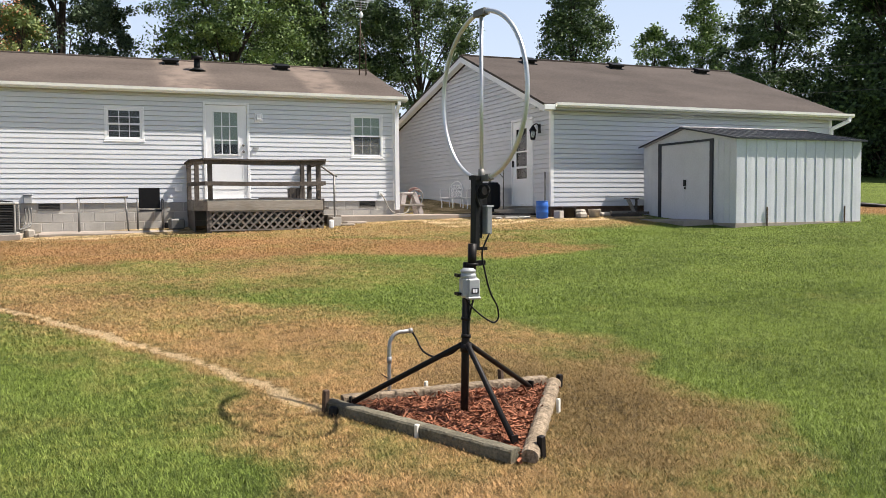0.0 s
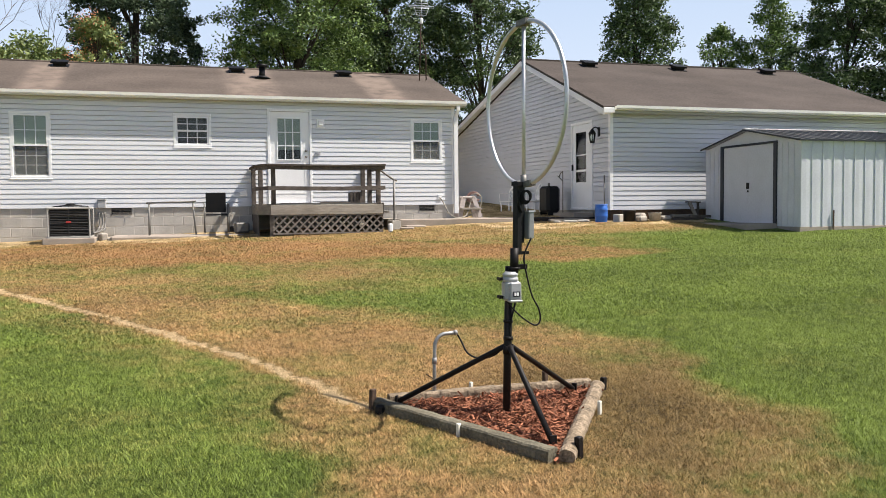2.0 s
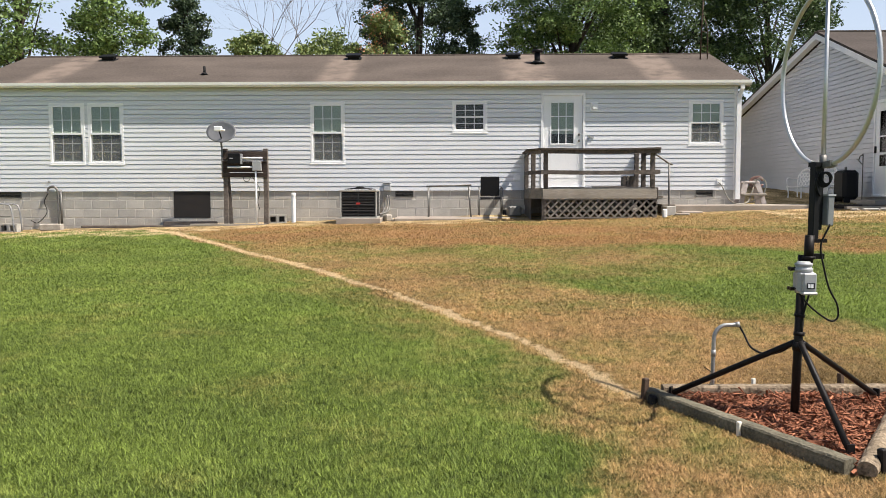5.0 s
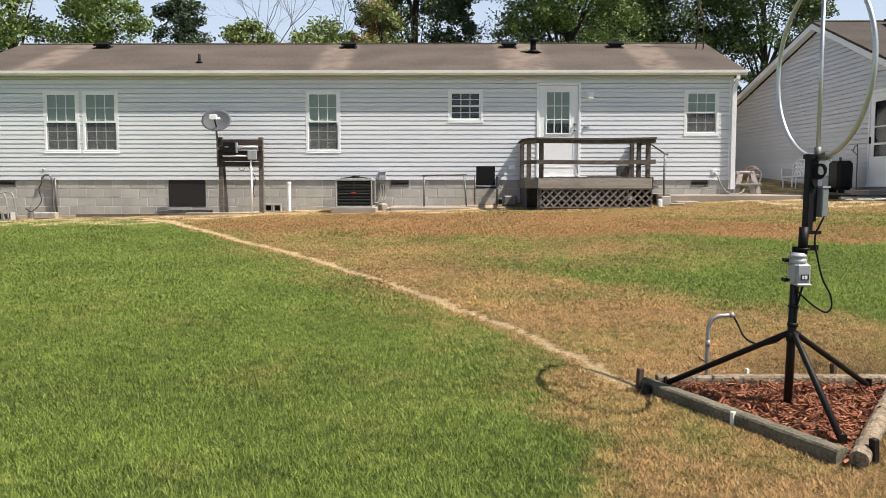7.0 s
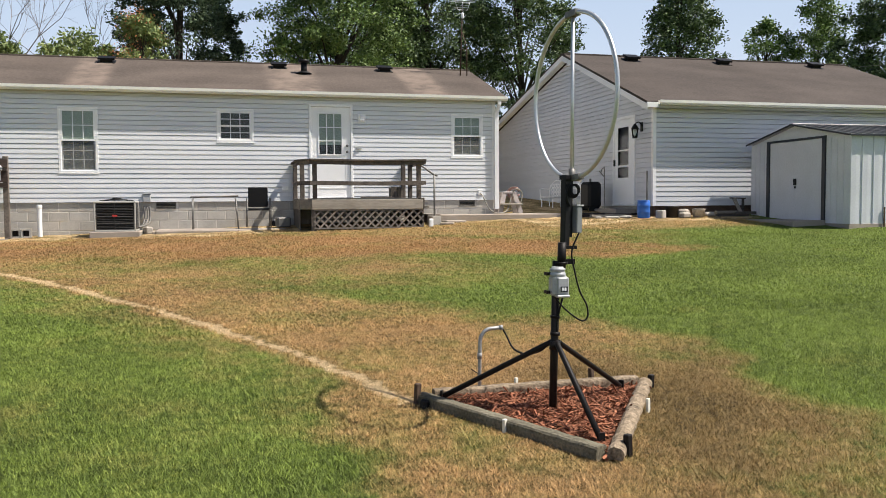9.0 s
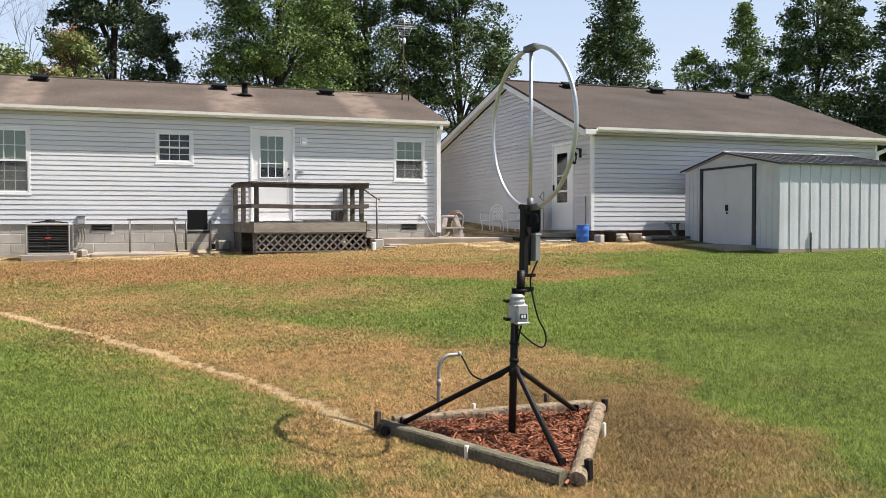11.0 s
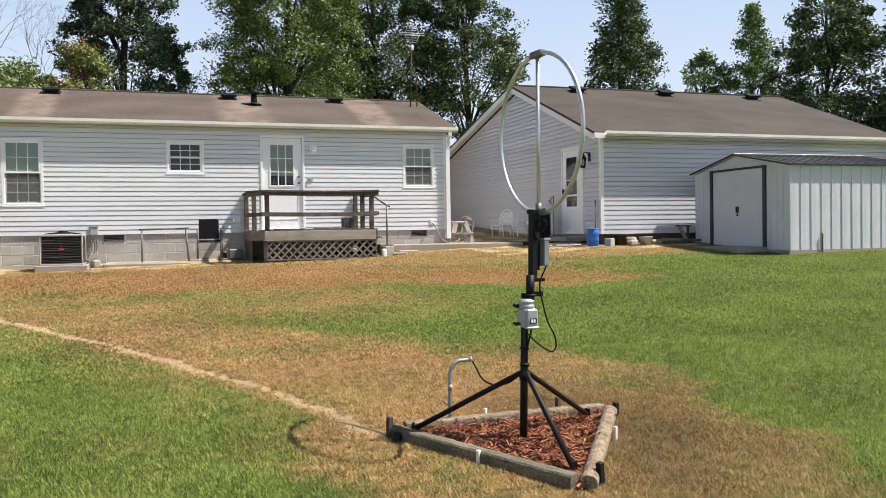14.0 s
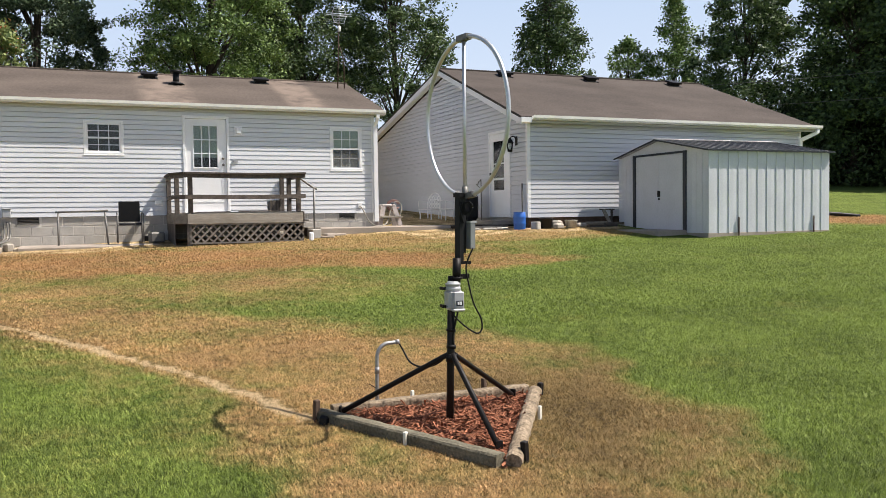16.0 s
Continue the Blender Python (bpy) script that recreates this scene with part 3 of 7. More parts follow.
def window(parent, x0, x1, z0, z1, dark=False, y=0.0, label="white single-hung window with divided panes"):
    """Single-hung window in a wall that faces -y: trim, two sashes with bars, panes, blind or screen behind."""
    t, zm = 0.055, (z0 + z1) / 2
    frame_bm = boxes((x0, x1, y - 0.022, y + 0.06, z1 - t, z1), (x0, x1, y - 0.026, y + 0.06, z0, z0 + t), (x0, x0 + t, y - 0.022, y + 0.06, z0 + t, z1 - t), (x1 - t, x1, y - 0.022, y + 0.06, z0 + t, z1 - t), bevel=0.004)
    fr = part("window", frame_bm, M_WHITE, parent, label)
    for low in (False, True):
        a, b = (z0 + t, zm + 0.018) if low else (zm - 0.018, z1 - t)
        yy = y + (0.012 if low else -0.012)
        s = 0.038 if low else 0.036
        items = [(x0 + t, x1 - t, yy - 0.012, yy + 0.014, a, a + s), (x0 + t, x1 - t, yy - 0.012, yy + 0.014, b - s, b),
                 (x0 + t, x0 + t + s, yy - 0.012, yy + 0.014, a + s, b - s), (x1 - t - s, x1 - t, yy - 0.012, yy + 0.014, a + s, b - s)]
        part("sash", boxes(*items), M_WHITE, fr)
        gx0, gx1, ga, gb = x0 + t + s, x1 - t - s, a + s, b - s
        bars = [(gx0 + (gx1 - gx0) * k / 3 - 0.008, gx0 + (gx1 - gx0) * k / 3 + 0.008, yy - 0.006, yy + 0.001, ga, gb) for k in (1, 2)]
        rows = 2 if (z1 - z0) < 1.2 or not low else 3
        bars += [(gx0, gx1, yy - 0.005, yy + 0.0005, ga + (gb - ga) * k / rows - 0.008, ga + (gb - ga) * k / rows + 0.008) for k in range(1, rows)]
        part("muntin", boxes(*bars), M_WHITE, fr)
        for i in range(3):
            for j in range(rows):
                bm = bmesh.new()
                u, v = gx0 + (gx1 - gx0) * i / 3, ga + (gb - ga) * j / rows
                box(bm, u, u + (gx1 - gx0) / 3, yy + 0.004, yy + 0.007, v, v + (gb - ga) / rows)
                pane = part("pane", bm, M_GLASS, fr)
                pane.visible_shadow = False
        if not dark:
            part("blind", boxes((gx0 - 0.01, gx1 + 0.01, yy + 0.025, yy + 0.03, ga - 0.01, gb + 0.01)), M_SCREEN if low else M_BLIND, fr)
            if low:
                net = part("insect_screen", boxes((gx0 - 0.02, gx1 + 0.02, yy - 0.016, yy - 0.0135, ga - 0.02, gb + 0.01)), M_NET, fr, "grey insect screen")
                net.visible_shadow = False
    part("sill", boxes((x0 - 0.012, x1 + 0.012, y - 0.030, y - 0.012, z0 - 0.012, z0 + 0.010), bevel=0.004), M_WHITE, fr)
    return fr


def wall_body(bm, u0, u1, z0, z1, holes, place, thick):
    for a, b, c, d in rects_without(u0, u1, z0, z1, holes):
        v = [bm.verts.new(place(*p)) for p in ((a, -0.022, c), (b, -0.022, c), (b, -0.022, d), (a, -0.022, d), (a, -thick, c), (b, -thick, c), (b, -thick, d), (a, -thick, d))]
        for f in ((0, 1, 2, 3), (7, 6, 5, 4), (0, 4, 5, 1), (1, 5, 6, 2), (2, 6, 7, 3), (3, 7, 4, 0)):
            bm.faces.new([v[i] for i in f])


# ---- the house ----
HX0, HX1, HD = -13.02, 4.45, 6.4
SID0, SID1 = 1.335, 3.70
WINDOWS = ((-11.295, -10.47, 1.952, 3.362), (-10.40, -9.57, 1.952, 3.362), (-5.278, -4.480, 1.956, 3.366), (-2.025, -1.222, 2.643, 3.382), (3.352, 4.142, 2.345, 3.376))
DOOR = (0.0, 1.005, 1.40, 3.54)


def build_house():
    house = thing("house", "long white vinyl-sided manufactured house with brown shingle roof", "house")
    holes = [(a + 0.02, b - 0.02, c + 0.02, d - 0.02) for a, b, c, d in WINDOWS] + [(DOOR[0] + 0.02, DOOR[1] - 0.02, SID0 - 0.01, DOOR[3] - 0.02)]
    bm = bmesh.new()
    wall_body(bm, HX0, HX1, SID0, 3.80, holes, on_front(0.0), 0.12)
    front = part("wall", bm, M_SIDING, house, "white vinyl lap siding")
    siding(front, HX0 + 0.07, HX1 - 0.07, SID0, SID1, holes, on_front(0.0), M_SIDING, lap=0.104)
    bm = bmesh.new()
    for x in (HX0, HX1 - 0.12):
        v = [(x, 0.12, SID0), (x, HD, SID0), (x, HD, 3.75), (x, 3.13, 4.78), (x, 0.12, 3.80)]
        a = [bm.verts.new(p) for p in v]
        b = [bm.verts.new((p[0] + 0.12, p[1], p[2])) for p in v]
        bm.faces.new(a[::-1])
        bm.faces.new(b)
        for i in range(5):
            bm.faces.new((a[i], a[(i + 1) % 5], b[(i + 1) % 5], b[i]))
    box(bm, HX0 + 0.12, HX1 - 0.12, HD - 0.12, HD, SID0, 3.75)
    part("wall", bm, M_SIDING, house)
    part("corner_post", boxes((HX1 - 0.07, HX1 + 0.012, -0.022, 0.08, SID0, SID1 + 0.02)), M_WHITE, house, "white corner trim")
    part("corner_post", boxes((HX0 - 0.012, HX0 + 0.07, -0.022, 0.08, SID0, SID1 + 0.02)), M_WHITE, house, "white corner trim")
    part("inner_partition", boxes((HX0 + 0.12, HX1 - 0.12, 2.2, 2.3, SID0, 3.70), (HX0 + 0.12, HX1 - 0.12, 0.12, HD - 0.12, SID0 - 0.02, SID0 + 0.02), (HX0 + 0.12, HX1 - 0.12, 0.13, HD - 0.13, 3.62, 3.66)), M_ROOM, house)
    # roof: two slabs with thickness
    ez, rz, ry = 3.80, 4.92, 3.13
    bm = bmesh.new()
    for y0, z0, y1, z1 in ((-0.13, ez, ry, rz), (2 * ry + 0.13, ez, ry, rz)):
        v = [(HX0 - 0.26, y0, z0), (HX1 + 0.26, y0, z0), (HX1 + 0.26, y1, z1), (HX0 - 0.26, y1, z1)]
        a = [bm.verts.new(p) for p in v]
        b = [bm.verts.new((p[0], p[1], p[2] - 0.09)) for p in v]
        bm.faces.new(a)
        bm.faces.new(b[::-1])
        for i in range(4):
            bm.faces.new((a[i], b[i], b[(i + 1) % 4], a[(i + 1) % 4]))
    bmesh.ops.recalc_face_normals(bm, faces=bm.faces)
    part("roof", bm, M_ROOF_H, house, "faded brown asphalt shingle roof")
    part("ridge_cap", boxes((HX0 - 0.27, HX1 + 0.27, ry - 0.11, ry + 0.11, rz - 0.045, rz + 0.003), bevel=0.01), M_ROOF_H, house)
    part("soffit", boxes((HX0 - 0.24, HX1 + 0.24, -0.12, -0.004, 3.685, 3.70)), M_SOFFIT, house, "tan soffit")
    part("fascia", boxes((HX0 - 0.25, HX1 + 0.25, -0.125, -0.105, 3.66, 3.80)), M_SOFFIT, house, "tan fascia board")
    # gutter: an open channel
    bm = bmesh.new()
    prof = ((-0.130, 3.785), (-0.130, 3.690), (-0.190, 3.690), (-0.215, 3.735), (-0.215, 3.795), (-0.206, 3.795), (-0.206, 3.738), (-0.186, 3.700), (-0.138, 3.700), (-0.138, 3.785))
    ends = [[bm.verts.new((x, p[0], p[1])) for p in prof] for x in (HX0 - 0.26, HX1 + 0.26)]
    for i in range(len(prof)):
        j = (i + 1) % len(prof)
        bm.faces.new((ends[0][i], ends[0][j], ends[1][j], ends[1][i]))
    bm.faces.new(ends[0])
    bm.faces.new(ends[1][::-1])
    bmesh.ops.recalc_face_normals(bm, faces=bm.faces)
    part("gutter", bm, M_GUTTER, house, "cream metal gutter")
    bm = bmesh.new()
    bar(bm, (HX1 + 0.06, -0.17, 3.70), (HX1 + 0.06, -0.17, 3.60), 0.075, 0.06, (0, 1, 0))
    bar(bm, (HX1 + 0.06, -0.17, 3.62), (HX1 + 0.02, -0.06, 3.42), 0.075, 0.06, (0, 1, 0))
    bar(bm, (HX1 + 0.02, -0.062, 3.45), (HX1 + 0.02, -0.062, 1.12), 0.10, 0.07, (0, 1, 0))
    part("downspout", bm, M_WHITE, house, "white downspout")
    for i, (a, b, c, d) in enumerate(WINDOWS):
        window(house, a, b, c, d, dark=(i == 3))
    # back door
    x0, x1, z0, z1 = DOOR
    cas = part("door", boxes((x0, x0 + 0.055, -0.035, 0.06, z0, z1), (x1 - 0.055, x1, -0.035, 0.06, z0, z1), (x0 + 0.055, x1 - 0.055, -0.035, 0.06, z1 - 0.06, z1), (x0 - 0.0, x1, -0.05, 0.06, z0 - 0.05, z0), bevel=0.005), M_WHITE, house, "white back door with nine-pane window")
    dx0, dx1, dz1 = x0 + 0.06, x1 - 0.06, z1 - 0.065
    lite = (0.235, 0.745, 2.40, 3.32)
    part("slab", boxes(*[(a, b, 0.0, 0.04, c, d) for a, b, c, d in rects_without(dx0, dx1, z0 + 0.003, dz1, [lite])]), M_WHITE, cas)
    w = 0.028
    part("lite_frame", boxes((lite[0] - w, lite[1] + w, -0.014, -0.001, lite[3], lite[3] + w), (lite[0] - w, lite[1] + w, -0.014, -0.001, lite[2] - w, lite[2]), (lite[0] - w, lite[0], -0.014, -0.001, lite[2], lite[3]), (lite[1], lite[1] + w, -0.014, -0.001, lite[2], lite[3]), bevel=0.003), M_WHITE, cas)
    gw, gh = (lite[1] - lite[0]) / 3, (lite[3] - lite[2]) / 3
    part("muntin", boxes(*[(lite[0] + gw * k - 0.010, lite[0] + gw * k + 0.010, 0.0, 0.012, lite[2], lite[3]) for k in (1, 2)], *[(lite[0], lite[1], 0.001, 0.011, lite[2] + gh * k - 0.010, lite[2] + gh * k + 0.010) for k in (1, 2)]), M_WHITE, cas)
    for i in range(3):
        for j in range(3):
            p = part("pane", boxes((lite[0] + gw * i, lite[0] + gw * (i + 1), 0.014, 0.018, lite[2] + gh * j, lite[2] + gh * (j + 1))), M_GLASS, cas)
            p.visible_shadow = False
    part("blind", boxes((lite[0] - 0.02, lite[1] + 0.02, 0.042, 0.046, lite[2] + 0.22, lite[3])), M_BLIND, cas)
    for z, nm in ((2.46, "door_knob"), (2.60, "deadbolt")):
        bm = bmesh.new()
        lathe(bm, ((0.028, 0.0), (0.030, 0.025), (0.022, 0.03), (0.024, 0.055), (0.012, 0.062)), (0, 0, 0), 10)
        bmesh.ops.transform(bm, matrix=pose(0.87, 0.0, z, 90), verts=bm.verts)
        part(nm, bm, M_GREYMETAL, cas, "dark metal " + nm.replace("_", " "))
    bm = bmesh.new()
    for z, (a, b) in ((1.62, (0.14, 0.86)), (2.24, (0.14, 0.86))):
        box(bm, a, b, -0.008, 0.0, z, z + 0.02)
    for x in (0.14, 0.84):
        box(bm, x, x + 0.02, -0.007, 0.0, 1.64, 2.24)
    part("panel_moulding", bm, M_WHITE, cas)
    # porch light and outlet by the door
    part("porch_light", boxes((1.12, 1.30, -0.035, -0.012, 3.13, 3.33), (1.16, 1.26, -0.10, -0.034, 3.17, 3.29), bevel=0.006), M_WHITE, house, "white porch light box")
    part("outlet_cover", boxes((1.08, 1.20, -0.04, -0.012, 2.52, 2.57), (1.10, 1.14, -0.07, -0.04, 2.53, 2.56)), M_GREYPL, house)
    part("outlet_cover", boxes((-0.62, -0.48, -0.04, -0.012, 1.58, 1.68)), M_WHITE, house)
    part("spigot_plate", boxes((4.02, 4.12, -0.04, -0.012, 1.46, 1.58), bevel=0.006), M_WHITE, house)
    # roof fittings
    def roof_z(y):
        return ez + (y + 0.13) * (rz - ez) / (ry + 0.13)
    tilt = math.degrees(math.atan((rz - ez) / (ry + 0.13)))
    for x in (-10.93, -4.57, -0.47, 2.26):
        m = pose(x, 2.62, roof_z(2.62), tilt)
        bm = bmesh.new()
        box(bm, -0.20, 0.20, -0.18, 0.18, 0.0, 0.012, m)
        box(bm, -0.14, 0.14, -0.11, 0.12, 0.01, 0.075, m)
        box(bm, -0.19, 0.19, -0.16, 0.15, 0.075, 0.12, m)
        part("roof_vent", bm, M_BLACKPL, house, "black box vent on the shingles")
    bm = bmesh.new()
    z = roof_z(1.95)
    tube(bm, ((0.10, 1.95, z - 0.05), (0.10, 1.95, z + 0.26)), 0.075, 12)
    tube(bm, ((0.10, 1.95, z + 0.26), (0.10, 1.95, z + 0.33)), 0.135, 12)
    lathe(bm, ((0.22, -0.02), (0.10, 0.05)), (0.10, 1.95, z), 12)
    part("flue_pipe", bm, M_BLACKPL, house, "dark flue pipe with a flat cap")
    bm = bmesh.new()
    tube(bm, ((-7.9, 0.73, roof_z(0.73) - 0.05), (-7.9, 0.73, roof_z(0.73) + 0.20)), 0.03, 8)
    lathe(bm, ((0.09, 0.0), (0.035, 0.05)), (-7.9, 0.73, roof_z(0.73)), 10)
    part("vent_pipe", bm, M_BLACKPL, house)
    # television aerial
    bx, by = 4.29, 2.33
    z = roof_z(by)
    bm = bmesh.new()
    tube(bm, ((bx - 0.03, by, z), (bx + 0.04, by, z + 1.95)), 0.017, 8)
    for dx, dy in ((0.13, -0.05), (0.19, 0.10)):
        tube(bm, ((bx + dx, by + dy, roof_z(by + dy)), (bx + dx, by + dy, z + 0.75), (bx + 0.03, by, z + 1.15)), 0.008, 6)
    tube(bm, ((bx - 0.01, by, z + 0.32), (bx + 0.19, by + 0.1, z + 0.32)), 0.007, 5)
    tube(bm, ((bx, by, z + 0.70), (bx + 0.19, by + 0.1, z + 0.70)), 0.007, 5)
    aer = part("aerial_mast", bm, M_STAKE, house, "dark thin mast of a television aerial")
    bm = bmesh.new()
    lathe(bm, ((0.030, 0.0), (0.042, 0.015), (0.042, 0.12), (0.025, 0.15)), (bx + 0.035, by - 0.02, z + 1.50), 10)
    part("rotator", bm, M_WHITE, aer, "small white rotator housing")
    top = z + 1.93
    for dz in (-0.02, 0.02):
        bm = bmesh.new()
        bar(bm, (bx - 0.33, by - 0.08, top + dz), (bx + 0.37, by - 0.08, top + dz), 0.012, 0.012)
        part("dipole_bar", bm, M_ALU, aer)
    for s in (-1, 1):
        bm = bmesh.new()
        cx, zc = bx + 0.03, top + s * 0.115
        w0, w1 = 0.20, 0.13
        tube(bm, [(cx - w0, by - 0.05, zc - s * 0.10), (cx - w1, by - 0.05, zc + s * 0.10), (cx + w1, by - 0.05, zc + s * 0.10), (cx + w0, by - 0.05, zc - s * 0.10)], 0.009, 5)
        for k in range(3):
            f = 0.1 + 0.3 * k
            w = w0 + (w1 - w0) * f
            tube(bm, ((cx - w, by - 0.05, zc + s * (-0.10 + 0.2 * f)), (cx + w, by - 0.05, zc + s * (-0.10 + 0.2 * f))), 0.006, 5)
        tube(bm, ((cx, by - 0.05, zc - 0.10), (cx, by - 0.05, zc + 0.10)), 0.008, 5)
        part("reflector_grid", bm, M_ALU, aer, "pale metal reflector bars")
    return house


HOUSE = build_house()


def build_foundation():
    base = thing("foundation", "grey concrete block foundation skirt under the house", "foundation", kind="structure")
    hatch = (-8.46, -7.615, 0.72, 1.33)
    vents = [(-3.34, -2.92, 1.18, 1.33), (3.55, 3.94, 1.18, 1.33), (-12.62, -12.0, 1.18, 1.33)]
    back_bm = boxes((HX0 + 0.02, HX1 - 0.02, 0.0125, 0.22, 0.1, 1.33), (HX0 + 0.02, HX0 + 0.2, 0.22, HD - 0.02, 0.1, 1.33), (HX1 - 0.2, HX1 - 0.02, 0.22, HD - 0.02, 0.1, 1.33))
    core = part("mortar_core", back_bm, M_MORTAR, base)
    proto = {}
    for row in range(5):
        z1 = 1.330 - row * 0.203
        x, n = HX0 + 0.02 - (0.2 if row % 2 else 0.0), 0
        while x < HX1 - 0.02:
            a, b = max(x, HX0 + 0.02), min(x + 0.395, HX1 - 0.02)
            x += 0.405
            if gz((a + b) / 2, 0) > z1 or b - a < 0.05:
                continue
            if any(a < h[1] and b > h[0] and z1 - 0.195 < h[3] - 0.03 and z1 > h[2] + 0.03 for h in vents + [hatch]):
                for h in vents + [hatch]:
                    if a < h[1] and b > h[0]:
                        a, b = (a, min(b, h[0])) if a < h[0] else (max(a, h[1]), b)
                if b - a < 0.04:
                    continue
            key = round(b - a, 3)
            if key not in proto:
                bm = boxes((0, key, 0, 0.03, -0.193, 0), bevel=0.006)
                proto[key] = part("block", bm, M_BLOCK, core)
                ob = proto[key]
            else:
                ob = new("block", proto[key].data)
                ob.parent = core
            ob.location = (a, 0.006 + random.uniform(-0.002, 0.002), z1)
    for a, b, c, d in vents:
        v = part("foundation_vent", boxes((a, b, -0.006, 0.03, c, c + 0.012), (a, b, -0.006, 0.03, d - 0.012, d), (a, a + 0.012, -0.006, 0.03, c, d), (b - 0.012, b, -0.006, 0.03, c, d)), M_GREYMETAL, base, "louvred foundation vent")
        part("backing", boxes((a, b, 0.004, 0.0115, c, d)), M_BLACKPL, v)
        for k in range(4):
            bm = bmesh.new()
            box(bm, a + 0.012, b - 0.012, -0.018, 0.018, -0.003, 0.003, pose(0, 0.012, c + 0.03 + k * 0.032, 32))
            part("slat", bm, M_GREYMETAL, v)
    # near-black panel: the unlit crawl space is painted as its colour
    part("access_hatch", boxes((hatch[0], hatch[1], 0.0, 0.033, hatch[2], hatch[3]), bevel=0.004), M_DARK, base, "dark crawl-space panel, black of the interior put in its colour")
    return base


build_foundation()


# ---- the garage ----
GX0, GX1, GY0, GY1 = 7.70, 16.30, -1.79, 9.80
GS0, GS1 = 1.165, 3.42
GRY, GRZ, GEZ = 2.90, 5.44, 3.55
FAR_Y, FAR_Z = 10.1, 3.77


def build_garage():
    garage = thing("garage", "detached pale vinyl-sided garage with brown gable roof", "garage")
    bm = bmesh.new()
    wall_body(bm, GX0, GX1, GS0, 3.50, [], on_front(GY0), 0.12)
    front = part("wall", bm, M_SIDING_G, garage, "pale lap siding, long side")
    siding(front, GX0 + 0.06, GX1 - 0.06, GS0, GS1, [], on_front(GY0), M_SIDING_G)
    door = (-0.93, 0.24, 1.22, 3.36)
    # gable wall, faces west; u runs along y
    def place(u, d, z):
        return (GX0 - d, u, z)
    slope = (GRZ - 0.16 - 3.50) / (GRY - GY0)
    def limits(z, u0, u1):
        if z <= 3.50:
            return u0, u1
        inset = (z - 3.50) / slope
        far = GRY + (GRZ - 0.16 - z) * (FAR_Y - GRY) / (GRZ - FAR_Z)
        return max(u0, GY0 + inset), min(u1, far)
    bm = bmesh.new()
    wall_body(bm, GY0 + 0.12, GY1, GS0, 3.50, [(door[0] + 0.02, door[1] - 0.02, GS0 - 0.1, door[3] - 0.02)], place, 0.12)
    tri = [bm.verts.new(p) for p in ((GX0 + 0.022, GY0 + 0.02, 3.5), (GX0 + 0.022, GY1, 3.5), (GX0 + 0.022, GY1, 3.68), (GX0 + 0.022, GRY, GRZ - 0.16))]
    tri2 = [bm.verts.new((v.co.x + 0.12, v.co.y, v.co.z)) for v in tri]
    bm.faces.new(tri)
    bm.faces.new(tri2[::-1])
    for i in range(4):
        bm.faces.new((tri[i], tri2[i], tri2[(i + 1) % 4], tri[(i + 1) % 4]))
    bmesh.ops.recalc_face_normals(bm, faces=bm.faces)
    gable = part("wall", bm, M_SIDING_G, garage, "pale lap siding, gable end")
    siding(gable, GY0 + 0.06, GY1 - 0.06, GS0, GRZ - 0.18, [(door[0] + 0.02, door[1] - 0.02, GS0 - 0.1, door[3] - 0.02)], place, M_SIDING_G, limits)
    part("wall", boxes((GX1 - 0.12, GX1, GY0 + 0.12, GY1, GS0, 3.5), (GX0 + 0.12, GX1 - 0.12, GY1 - 0.12, GY1, GS0, 3.5)), M_SIDING_G, garage)
    bm = bmesh.new()
    v = [(GX1 - 0.12, GY0, 3.5), (GX1 - 0.12, GY1, 3.5), (GX1 - 0.12, GRY, GRZ - 0.16)]
    a = [bm.verts.new(p) for p in v]
    b = [bm.verts.new((p[0] + 0.12, p[1], p[2])) for p in v]
    bm.faces.new(a[::-1])
    bm.faces.new(b)
    for i in range(3):
        bm.faces.new((a[i], a[(i + 1) % 3], b[(i + 1) % 3], b[i]))
    part("gable_end", bm, M_SIDING_G, garage)
    part("corner_post", boxes((GX0 - 0.022, GX0 + 0.06, GY0 - 0.022, GY0 + 0.06, GS0, 3.42)), M_WHITE, garage, "white corner trim")
    part("corner_post", boxes((GX1 - 0.06, GX1 + 0.022, GY0 - 0.022, GY0 + 0.06, GS0, 3.42)), M_WHITE, garage, "white corner trim")
    for a, b in ((GX0 + 0.03, GX0 + 0.2), (GX1 - 0.2, GX1 - 0.03)):
        part("footing", boxes((a, b, GY0 + 0.2, GY1 - 0.03, 0.4, GS0 - 0.002)), M_BLOCK, garage, "low grey block footing")
    part("sill_board", boxes((GX0 + 0.03, GX1 - 0.03, GY0 + 0.03, GY0 + 0.2, 0.4, GS0 - 0.002)), M_STAKE, garage, "dark brown stained sill under the siding")
    part("floor_slab", boxes((GX0 + 0.2, GX1 - 0.2, GY0 + 0.2, GY1 - 0.2, GS0 - 0.1, GS0), (9.4, 9.5, GY0 + 0.12, GY1 - 0.12, GS0, 3.5), (GX0 + 0.12, GX1 - 0.12, GY0 + 0.12, GY1 - 0.12, 3.46, 3.5)), M_ROOM, garage)
    # roof
    ey = GY0 - 0.235
    bm = bmesh.new()
